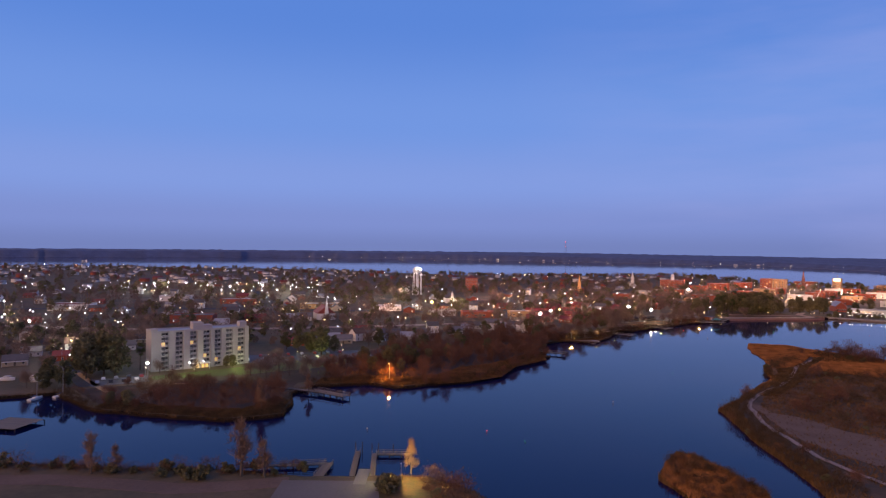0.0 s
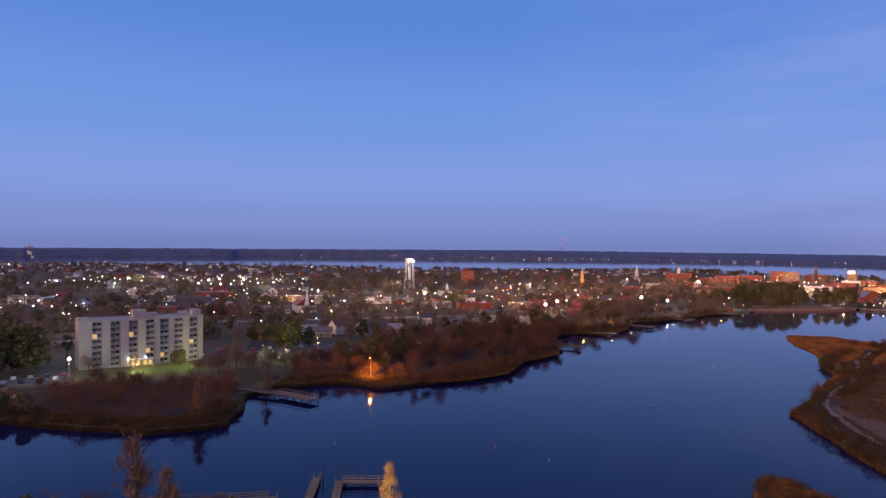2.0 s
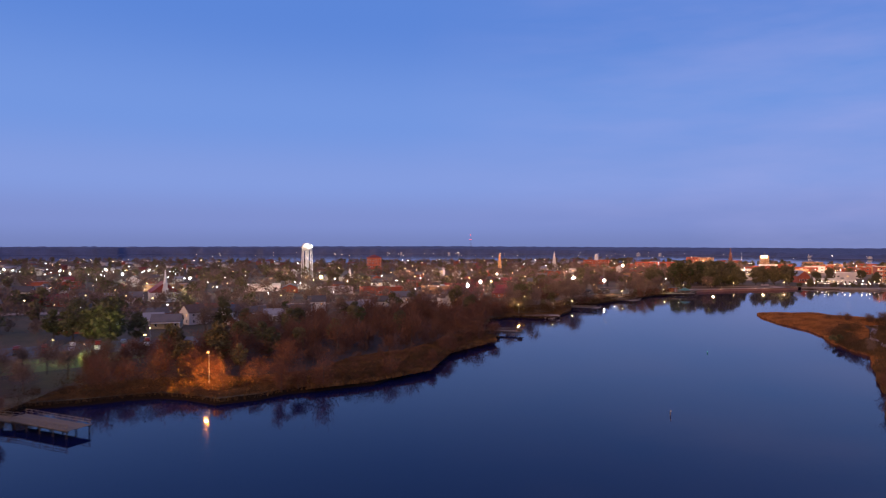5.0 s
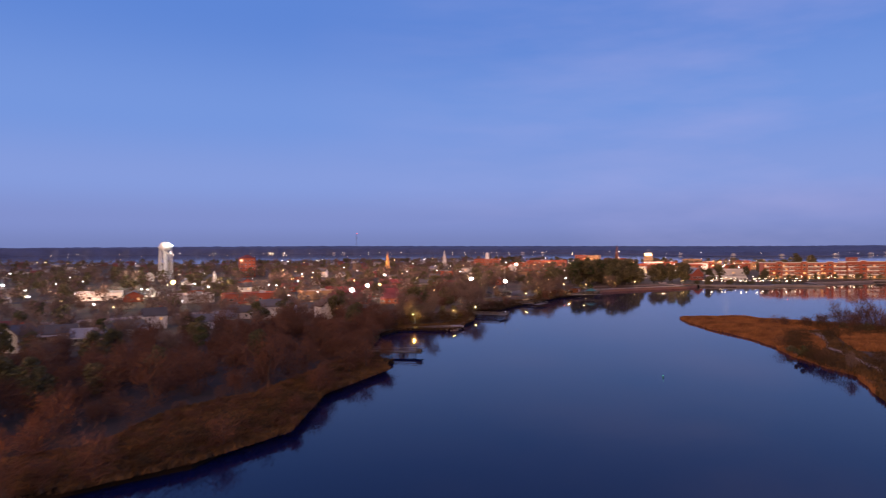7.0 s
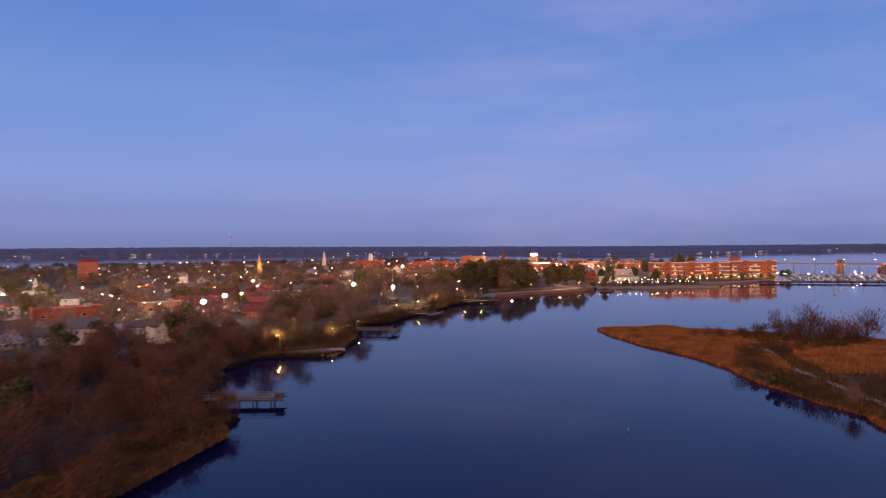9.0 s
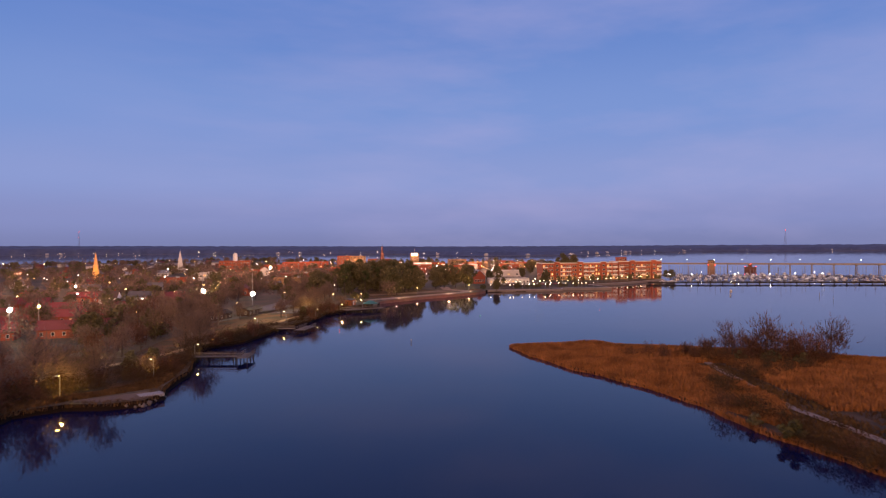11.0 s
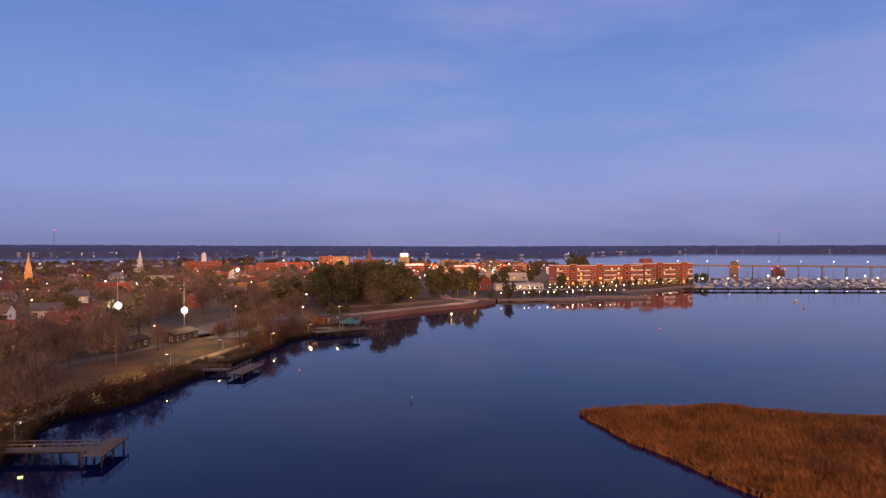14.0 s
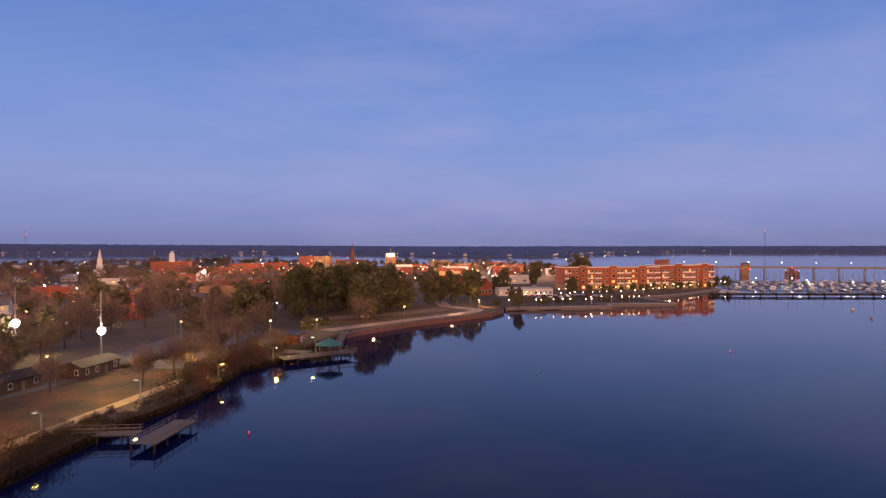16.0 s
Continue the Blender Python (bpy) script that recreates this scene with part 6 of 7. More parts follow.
wood("far_trees", [(-900, 340), (-430, 330), (-430, 400), (-620, 560), (-1200, 700)], 240, 64, (("bare brown ", 0.6, TWIG), ("dark evergreen ", 0.4, GREEN)), "woods along the creek")

# ---- piers, docks and shore works ----
def pier(name, points, width, z, label, rail=True, board=0.68, pile_step=4.0, group="timber piers", near=True):
    """A timber pier along plan points: stringers, single deck boards, piles and a railing."""
    ob = thing(name, Matrix(), label, "pier", group)
    plank = bmesh.new()
    box(plank, -board * 0.46, board * 0.46, -width / 2, width / 2, -0.05, 0.0)
    plank_mesh = bpy.data.meshes.new("board")
    plank.to_mesh(plank_mesh)
    plank.free()
    plank_mesh.materials.append(WOOD)
    post = bmesh.new()
    rod(post, (0, 0, -z - 1.2), (0, 0, 0.0), 0.16, 0.16, 7)
    post_mesh = bpy.data.meshes.new("pile")
    post.to_mesh(post_mesh)
    post.free()
    post_mesh.materials.append(DARKWOOD)
    upright = bmesh.new()
    box(upright, -0.05, 0.05, -0.05, 0.05, 0, 1.05)
    up_mesh = bpy.data.meshes.new("rail_post")
    upright.to_mesh(up_mesh)
    upright.free()
    up_mesh.materials.append(WOOD)
    beams, rails = bmesh.new(), bmesh.new()
    for (x0, y0), (x1, y1) in zip(points, points[1:]):
        ln, a = math.hypot(x1 - x0, y1 - y0), math.atan2(y1 - y0, x1 - x0)
        ux, uy = math.cos(a), math.sin(a)
        for k in range(max(1, int(ln / board))):
            s = (k + 0.5) * board
            o = link("board", plank_mesh, None, ob)
            o.matrix_basis = pose(x0 + ux * s, y0 + uy * s, z, 0, 0, math.degrees(a))
        for side in (-1, 1):
            ox, oy = -uy * side * (width / 2 - 0.15), ux * side * (width / 2 - 0.15)
            rod(beams, (x0 + ox, y0 + oy, z - 0.20), (x1 + ox, y1 + oy, z - 0.20), 0.13, 0.13, 4)
            for k in range(int(ln / pile_step) + 1):
                s = min(k * pile_step, ln)
                o = link("pile", post_mesh, None, ob)
                o.matrix_basis = pose(x0 + ux * s + ox, y0 + uy * s + oy, z - 0.06)
            if rail:
                for zz in (0.55, 1.05):
                    rod(rails, (x0 + ox, y0 + oy, z + zz), (x1 + ox, y1 + oy, z + zz), 0.06, 0.06, 4)
                for k in range(int(ln / 2.0) + 1):
                    s = min(k * 2.0, ln)
                    o = link("rail_post", up_mesh, None, ob)
                    o.matrix_basis = pose(x0 + ux * s + ox, y0 + uy * s + oy, z)
    part("stringer", beams, DARKWOOD, ob)
    if rail:
        part("railing", rails, WOOD, ob)
    else:
        rails.free()
    return ob


pier("fishing_pier", [(-86, 314), (-58, 301)], 3.0, 1.6, "grey timber fishing pier reaching from the wooded point")
pier("wide_fishing_pier", [(-60, 304), (-43, 292.5)], 5.0, 1.62, "wide timber head of the fishing pier", group="timber piers")
pier("shore_dock", [(64, 427), (80.5, 418)], 3.6, 1.5, "low timber dock over dark water")
pier("railed_dock", [(138, 520), (149, 511)], 2.4, 1.6, "railed timber dock with pale posts")
pier("railed_cross_dock", [(147.5, 507.5), (153.5, 515.5)], 3.2, 1.62, "short cross head of the railed dock")
pier("path_pier", [(181, 571), (192.4, 562)], 2.8, 1.3, "pale timber T-shaped pier by the path")
pier("cross_pier", [(190.5, 555), (201.5, 565)], 4.2, 1.32, "broad cross head of the T-shaped pier")
pier("pavilion_deck", [(250, 622), (255, 612)], 5.0, 1.6, "timber deck leading to the pavilion", rail=False)
pier("pavilion_deck", [(244, 609), (266, 606)], 6.0, 1.62, "wide timber deck round the pavilion")
pier("footbridge", [(268, 617), (288, 642)], 2.0, 1.7, "narrow timber footbridge along the shore")
pier("landing_dock", [(-26.5, 192), (-27.8, 216)], 1.7, 0.9, "narrow landing dock beside the boat ramp")
pier("landing_dock", [(-20.5, 192), (-22.2, 214)], 1.7, 0.9, "narrow landing dock beside the boat ramp")
pier("landing_cross_dock", [(-21, 213), (-10, 213)], 2.0, 0.92, "cross dock at the end of the landing")
pier("landing_walkway", [(-62, 199), (-36, 203)], 2.0, 1.0, "low walkway along the near bank")
pier("landing_walkway", [(-35.5, 203.5), (-36.5, 190)], 3.0, 1.02, "short walkway from the landing")
pier("old_barge_dock", [(-171, 246), (-155, 243)], 14.0, 1.2, "broad brown work platform in the creek", rail=False)
ob = thing("dock_box", pose(79.4, 418.6, 1.504, 0, 0, -29), "dark storage box at the end of the low dock", "storage box")
part("body", boxes((-0.9, 0.9, -0.6, 0.6, 0, 0.85)), DARKWOOD, ob)
part("lid", boxes((-0.98, 0.98, -0.68, 0.68, 0.854, 0.95)), DARKWOOD, ob)
bm = bmesh.new()
rk = random.Random(61)
for k in range(46):
    t = k / 45
    p = Vector((98, 480.5)).lerp(Vector((111, 472.6)), t / 0.7) if t < 0.7 else Vector((111, 472.6)).lerp(Vector((117.5, 480)), (t - 0.7) / 0.3)
    m = Matrix.Translation((p.x + rk.uniform(-0.5, 0.5), p.y + rk.uniform(-0.5, 0.4), rk.uniform(0.0, 0.5))) @ Matrix.Rotation(rk.uniform(0, 3), 4, (rk.random(), rk.random(), 1)) @ Matrix.Diagonal((rk.uniform(0.5, 0.9), rk.uniform(0.4, 0.7), rk.uniform(0.3, 0.55), 1))
    bmesh.ops.create_icosphere(bm, subdivisions=1, radius=1.0, matrix=m)
tagged(part("riprap", bm, mat("weathered_boulder", (0.21, 0.17, 0.14), 0.9, 0.3, 0.5, 8)), "row of pale boulders along the beach point", "boulders", kind="stuff")
tagged(part("concrete_slab", boxes((111.5, 116.5, 476.5, 479.5, 0.9, 1.5)), CONCRETE), "pale concrete slab on the point", "slab")
for x, y in ((-28.8, 217), (-26.6, 217), (-23.2, 216), (-21.0, 216), (-16, 215), (-10.4, 215.5)):
    ob = thing("mooring_pile", pose(x, y, -1), "tall dark mooring pile by the landing", "pile", "landing piles")
    bm = bmesh.new()
    rod(bm, (0, 0, 0), (0, 0, 4.4), 0.15, 0.13, 8)
    part("shaft", bm, DARKWOOD, ob)
    bm = bmesh.new()
    rod(bm, (0, 0, 4.4), (0, 0, 4.6), 0.16, 0.03, 8)
    part("cap", bm, DARKWOOD, ob)
# boat ramp slab
tagged(part("pavement_ramp", boxes((-25.2, -21.6, 184, 197, 0.2, 1.32)), mat("worn_ramp_concrete", (0.21, 0.19, 0.175), 0.9, 0.2, 0.1, 15)), "concrete boat ramp going down into the water", kind="structure")


def wall_line(name, points, top, thick, material, label, cap=None):
    """A quay wall along plan points, with a coping."""
    line = dense(points, 3.0, 0.0, 1.0, closed=False)
    bm, cp = bmesh.new(), bmesh.new()
    for a, b in zip(line, line[1:]):
        t = (b - a).normalized() * 0.02
        d = Vector((-t.y, t.x)).normalized() * thick / 2
        for target, z0, z1, w in ((bm, -1.2, top, 1.0), (cp, top + 0.004, top + 0.22, 1.35)):
            q = [target.verts.new((*(p + s * d * w), z)) for z in (z0, z1) for p, s in ((a, -1), (b + t, -1), (b + t, 1), (a, 1))]
            for f in ((3, 2, 1, 0), (4, 5, 6, 7), (0, 1, 5, 4), (1, 2, 6, 5), (2, 3, 7, 6), (3, 0, 4, 7)):
                target.faces.new([q[i] for i in f])
    ob = tagged(part(name, bm, material), label, kind="structure")
    part("coping", cp, cap or CONCRETE, ob)


QUAYWOOD = mat("quay_timber", (0.28, 0.140, 0.095), 0.9, 0.25, 0.5, 8)
wall_line("quay_wall_park", [(284, 636.5), (292, 640.6), (322, 646.6), (350, 648.6), (374, 650.5), (389.5, 657), (395.6, 667), (392, 677)], 1.6, 0.8, QUAYWOOD, "curved brown timber quay wall round the park", SAND)
wall_line("quay_wall_town", [(397, 662), (443.5, 631.5), (452.5, 639.5), (482.5, 616), (490, 627.5), (503.5, 653.5), (535, 646.5), (613, 650.5), (652, 689)], 1.45, 0.8, mat("grey_quay_concrete", (0.24, 0.20, 0.18), 0.9, 0.2, 0.2, 12), "low grey concrete quay wall of the town waterfront")
strip("promenade", [(402, 664), (446, 636), (453, 645), (481, 624)], 7, 1.46, mat("promenade_brick", (0.20, 0.15, 0.13), 0.9, 0.2, 0.2, 14), "brick-paved waterfront promenade", wobble=0.0)
strip("waterfront_lawn", [(500, 668), (540, 664), (612, 655)], 12, 1.40, DRYGRASS, "dry lawn before the flats", wobble=0.4)

# gazebo, shed and shelter
ob = thing("gazebo", pose(258, 606, 1.62), "open timber gazebo with a green hipped roof", "gazebo")
for i in range(6):
    a = 1.0472 * i
    bm = bmesh.new()
    rod(bm, (3.2 * math.cos(a), 3.2 * math.sin(a), 0), (3.2 * math.cos(a), 3.2 * math.sin(a), 2.6), 0.12, 0.12, 6)
    part("post", bm, WOOD, ob)
bm = bmesh.new()
rod(bm, (0, 0, 2.6), (0, 0, 2.8), 4.3, 4.2, 6)
rod(bm, (0, 0, 2.804), (0, 0, 4.4), 4.2, 0.2, 6)
part("roof", bm, TEAL, ob)
bm = bmesh.new()
for i in range(6):
    a, b = 1.0472 * i, 1.0472 * (i + 1)
    if i != 2:
        rod(bm, (3.2 * math.cos(a), 3.2 * math.sin(a), 1.0), (3.2 * math.cos(b), 3.2 * math.sin(b), 1.0), 0.06, 0.06, 4)
part("railing", bm, WOOD, ob)
ob = thing("brick_shed", pose(262, 634, 1.3, 0, 0, 40), "small orange brick shed with a flat roof", "shed")
part("wall", boxes((-4, 4, -3, 3, -0.2, 3.0)), mat("orange_brick", (0.44, 0.14, 0.05), 0.85, 0.15, 0.3, 20), ob)
part("roof", boxes((-4.5, 4.5, -3.5, 3.5, 3.004, 3.3)), DARKROOF, ob)
part("door", boxes((-0.6, 0.6, -3.06, -2.98, 0.1, 2.2)), WHITE, ob)
window(ob, 2.4, -3, 1.0, 1.1, 1.1)


# ---- boats, breakwater, bridge ----
def hull(bm, ln, w, h, z0=-0.35):
    """A boat's hull: pointed bow to +x, flared sides."""
    n = 7
    rows = []
    for i in range(n):
        t = i / (n - 1)
        b = w / 2 * (1 if t < 0.45 else max(0.02, 1 - ((t - 0.45) / 0.55) ** 2))
        x = -ln / 2 + t * ln
        rows.append([bm.verts.new(p) for p in ((x, -b, h * (1 + 0.25 * t * t)), (x * 0.97, -b * 0.72, z0), (x * 0.97, b * 0.72, z0), (x, b, h * (1 + 0.25 * t * t)))])
    for a, b in zip(rows, rows[1:]):
        for k in range(3):
            bm.faces.new((a[k], b[k], b[k + 1], a[k + 1]))
        bm.faces.new((a[3], b[3], b[0], a[0]))
    bm.faces.new(rows[0])
    bm.faces.new(rows[-1][::-1])


GELCOAT = mat("white_gelcoat", (0.66, 0.65, 0.65), 0.4, 0.06, 0.5, 8, rand=0.12)
CANVAS = mat("blue_canvas", (0.06, 0.10, 0.24), 0.8, 0.15, 0.6, 8)


def sailboat(ln, mast, label):
    ob = thing("sailboat", Matrix(), label, "sailboat", "moored boats")
    bm = bmesh.new()
    hull(bm, ln, ln * 0.30, 1.0)
    part("hull", bm, GELCOAT, ob)
    part("cabin", boxes((-ln * 0.15, ln * 0.18, -ln * 0.09, ln * 0.09, 1.0, 1.55)), WHITE, ob)
    bm = bmesh.new()
    rod(bm, (ln * 0.08, 0, 1.0), (ln * 0.08, 0, mast), 0.16, 0.11, 6)
    for p in ((ln * 0.48, 0, 1.2), (-ln * 0.48, 0, 1.1)):
        rod(bm, p, (ln * 0.08, 0, mast - 0.2), 0.015, 0.015, 3)
    part("mast", bm, STEEL, ob)
    bm = bmesh.new()
    rod(bm, (ln * 0.06, 0, 2.3), (-ln * 0.36, 0, 2.3), 0.17, 0.14, 6)
    part("furled_sail", bm, CANVAS, ob)

    return ob


def cruiser(ln, tall, label):
    ob = thing("motor_boat", Matrix(), label, "motor boat", "moored boats")
    bm = bmesh.new()
    hull(bm, ln, ln * 0.33, 1.3)
    part("hull", bm, GELCOAT, ob)
    part("deckhouse", boxes((-ln * 0.22, ln * 0.22, -ln * 0.12, ln * 0.12, 1.3, 2.5)), WHITE, ob)
    part("windscreen", boxes((-ln * 0.20, ln * 0.225, -ln * 0.123, ln * 0.123, 1.85, 2.3)), GLASS, ob)
    if tall:
        part("flybridge", boxes((-ln * 0.18, ln * 0.08, -ln * 0.11, ln * 0.11, 2.504, 3.3), (-ln * 0.2, ln * 0.06, -ln * 0.12, ln * 0.12, 4.3, 4.42)), WHITE, ob)
    return ob


BOATS = [sailboat(9.5, 13, "white sailing yacht with furled blue sail"), sailboat(11.5, 16, "larger white sailing yacht with a tall mast"), cruiser(9, False, "white motor boat with a dark windscreen"), cruiser(12, True, "white motor cruiser with a flybridge"), cruiser(7, False, "small white motor boat")]
U, V = Vector((0.60, -0.80)), Vector((0.80, 0.60))
ORIGIN = Vector((622, 645))
rnd = random.Random(23)
for row in range(5):
    p0 = ORIGIN + V * (6 + row * 27)
    length = 215
    ob = pier("floating_dock", [tuple(p0), tuple(p0 + U * length)], 2.0, 0.7, "long floating marina dock with mooring piles", rail=False, board=12.0, pile_step=36, group="marina docks")
    for side in (-1, 1):
        s = 4.0
        while s < length - 4:
            k = rnd.choices(range(5), (6, 5, 4, 2, 3))[0]
            if rnd.random() < 0.74:
                q = p0 + U * s + V * side * 6.4
                boat_ = put(BOATS[k], pose(q.x, q.y, 0.0, 0, 0, math.degrees(math.atan2(V.y * side, V.x * side)) + rnd.uniform(-4, 4)))
                k_ = rnd.uniform(0.72, 0.9)
                boat_.scale = (k_, k_, k_)
            s += rnd.uniform(6.4, 9.6)
for x, y, a, k in ((-181, 287, 80, 0), (-173, 293, 70, 0), (-200, 282, 90, 2)):
    put(BOATS[k], pose(x, y, 0, 0, 0, a))
for x, y, a in ((-216, 320, 10), (-204, 322, 160), (-199, 318, 20)):
    ob = put(BOATS[2], pose(x, y, 1.75, 0, 0, a))
    cr = thing("boat_cradle", pose(x, y, 1.3, 0, 0, a), "steel cradle under a boat on land", "cradle", "boat cradles")
    part("frame", boxes((-2.5, -2.2, -1.3, 1.3, 0, 0.2), (2.2, 2.5, -1.0, 1.0, 0, 0.2), (-2.5, 2.5, -0.1, 0.1, 0, 0.1)), STEEL, cr)
put(BOATS[1], pose(606, 638, 0, 0, 0, -30))
put(BOATS[2], pose(596, 641, 0, 0, 0, -10))


def breakwater():
    a, b = Vector((560, 634)), Vector((752, 440))
    d = (b - a).normalized()
    ob = thing("breakwater", Matrix(), "long dark timber breakwater on piles", "breakwater")
    ln = (b - a).length
    m = pose(a.x, a.y, 0, 0, 0, math.degrees(math.atan2(d.y, d.x)))
    o = part("deck", boxes((0, ln, -0.9, 0.9, 1.75, 2.1)), DARKWOOD, ob)
    o.matrix_basis = m
    o = part("wave_screen", boxes((0, ln, 0.5, 0.75, 0.55, 1.5)), DARKWOOD, ob)
    o.matrix_basis = m
    bm = bmesh.new()
    rod(bm, (0, 0, -2), (0, 0, 2.3), 0.45, 0.45, 8)
    box(bm, -0.7, 0.7, -1.3, 1.3, 1.15, 1.70)
    me = bpy.data.meshes.new("pile")
    bm.to_mesh(me)
    bm.free()
    me.materials.append(DARKWOOD)
    for k in range(int(ln / 10)):
        o = link("pile", me, None, ob)
        o.matrix_basis = pose(a.x + d.x * (k * 10 + 2), a.y + d.y * (k * 10 + 2), 0, 0, 0, math.degrees(math.atan2(d.y, d.x)))


breakwater()


def bridge():
    a, b = Vector((842, 815)), Vector((1080, 400))
    d = (b - a).normalized()
    ang = math.degrees(math.atan2(d.y, d.x))
    ln = (b - a).length
    ob = thing("river_bridge", pose(a.x, a.y, 0, 0, 0, ang), "long low river bridge on concrete piers", "bridge")
    DECK = mat("bridge_concrete", (0.34, 0.29, 0.24), 0.85, 0.15, 0.2, 14)
    part("deck", boxes((0, ln, -4.5, 4.5, 7.2, 8.1)), DECK, ob)
    part("parapet", boxes((0, ln, -4.5, -4.2, 8.104, 9.1)), DECK, ob)
    part("parapet", boxes((0, ln, 4.2, 4.5, 8.104, 9.1)), DECK, ob)
    for k in range(int(ln / 24)):
        part("bridge_pier", boxes((k * 24 - 0.35 + 6, k * 24 + 0.35 + 6, -3.4, -2.6, -2, 6.6), (k * 24 - 0.35 + 6, k * 24 + 0.35 + 6, 2.6, 3.4, -2, 6.6), (k * 24 - 0.45 + 6, k * 24 + 0.45 + 6, -3.9, 3.9, 6.604, 7.196)), DECK, ob)
    q = a + d * 82
    ob = thing("bridge_house", pose(q.x, q.y, 0, 0, 0, ang), "brick bridge keeper's house over the deck", "bridge house")
    part("base", boxes((-4, 4, -9, -4.6, -2, 6)), TANBRICK, ob)
    part("wall", boxes((-4, 4, -9.5, -4.6, 6.004, 12)), TANBRICK, ob)
    part("roof", boxes((-5, 5, -10.4, -3.8, 12.004, 12.6), (-3, 3, -8.6, -5.6, 12.604, 13.4)), DARKROOF, ob)
    for x in (-2.6, 0, 2.6):
        window(ob, x, -9.5, 9.4, 2.0, 1.8)
    bm = bmesh.new()
    for x in (-4.5, 4.5):
        ball(bm, (x, -11.2, 7.0), 0.55)
    part("navigation_lamp", bm, LAMPRED, ob, "red navigation lamps")
    q = a + d * 128
    ob = thing("swing_span_frame", pose(q.x, q.y, 0, 0, 0, ang), "low red-lit steel frame beside the bridge", "bridge frame")
    part("frame", boxes((-7, 7, -8, -5.2, -1.5, 4.4), (-2, 2, -7.5, -5.5, 4.404, 7.5)), mat("rusty_steel", (0.20, 0.09, 0.07), 0.8, 0.25, 0.4, 8), ob)
    bm = bmesh.new()
    for x, z in ((-6.5, 5), (0, 8), (6.5, 5)):
        ball(bm, (x, -8, z), 0.5)
    part("navigation_lamp", bm, LAMPRED, ob, "red navigation lamps")
    bm = bmesh.new()
    rod(bm, (0, 0, 0), (0, 0, 5.5), 0.12, 0.08, 6)
    rod(bm, (0, 0, 5.4), (0, -1.6, 5.6), 0.06, 0.06, 5)
    post = bpy.data.meshes.new("lamp_post")
    bm.to_mesh(post)
    bm.free()
    bm = bmesh.new()
    ball(bm, (0, -1.7, 5.5), 0.55)
    bulb = bpy.data.meshes.new("bulb")
    bm.to_mesh(bulb)
    bm.free()
    bulb.materials.append(mat("bridge_lamp_glass", (0.8, 0.95, 1.0), 0.3, emit=(0.72, 0.95, 1.0), power=9.0))
    for k in range(14):
        q = a + d * (20 + k * 33)
        t = thing("bridge_lamp", pose(q.x, q.y, 8.1, 0, 0, ang), "tall bridge lamp with a cool white light", "street lamp", "bridge lamps")
        link("post", post, STEEL, t)
        link("bulb", bulb, None, t)


bridge()
for x, y, col, lab in ((17, 242, LAMPRED, "red"), (30, 230, LAMPGREEN, "green"), (207, 552, LAMPRED, "red"), (284, 551, LAMPGREEN, "green"), (353, 532, LAMPRED, "red"), (130, 363, LAMPGREEN, "green")):
    ob = thing("channel_buoy", pose(x, y, 0), lab + " channel buoy on dark water", "buoy", "channel buoys")
    bm = bmesh.new()
    rod(bm, (0, 0, -0.4), (0, 0, 0.45), 0.17, 0.11, 8)
    part("float", bm, mat(lab + "_buoy_paint", (0.45, 0.04, 0.04) if lab == "red" else (0.03, 0.30, 0.14), 0.5, 0.15, 1, 6), ob)
    bm = bmesh.new()
    ball(bm, (0, 0, 0.6), 0.08)
    part("lamp", bm, col, ob)
for x, y in ((77, 289), (-28, 243), (209, 507), (522, 486), (498, 470)):
    ob = thing("channel_post", pose(x, y, -1), "single weathered channel post", "post", "channel posts")
    bm = bmesh.new()
    rod(bm, (0, 0, 0), (0, 0, 2.2 if x < 400 else 4.0), 0.11, 0.09, 7)
    part("shaft", bm, WOOD, ob)
    part("plate", boxes((-0.16, 0.16, -0.17, -0.11, 1.8, 2.12)), WHITE, ob)
ob = put(BOATS[4], pose(489, 528, 0, 0, 0, 200))
ob.scale = (0.5, 0.5, 0.5)


ob = thing("mooring_buoy", pose(525, 545, 0), "round white mooring buoy with a pink band", "buoy")
bm = bmesh.new()
ball(bm, (0, 0, 0.45), 0.95, 8)
part("float", bm, WHITE, ob)
bm = bmesh.new()
rod(bm, (0, 0, 1.35), (0, 0, 1.75), 0.28, 0.18, 8)
part("cap", bm, REDROOF, ob, "red cap")
# ---- lamps ----
def lamp_meshes(h, arm, bulb_r, bulb_mat, down=False):
    bm = bmesh.new()
    rod(bm, (0, 0, -0.3), (0, 0, h), 0.12, 0.07, 7)
    if arm:
        rod(bm, (0, 0, h - 0.1), (0, -arm, h + 0.15), 0.06, 0.05, 5)
    post = bpy.data.meshes.new("post")
    bm.to_mesh(post)
    bm.free()
    post.materials.append(STEEL)
    bm = bmesh.new()
    rod(bm, (0, -arm, h + 0.06), (0, -arm, h + 0.32), max(bulb_r, 0.3) * 1.15, 0.12, 8)
    head = bpy.data.meshes.new("head")
    bm.to_mesh(head)
    bm.free()
    head.materials.append(STEEL)
    bm = bmesh.new()
    if down:
        rod(bm, (0, -arm, h + 0.02), (0, -arm, h + 0.055), bulb_r * 0.9, bulb_r * 0.9, 8)
    else:
        ball(bm, (0, -arm, h + 0.06 - bulb_r * 0.8), bulb_r)
    bulb = bpy.data.meshes.new("bulb")
    bm.to_mesh(bulb)
    bm.free()
    bulb.materials.append(bulb_mat)
    return post, head, bulb


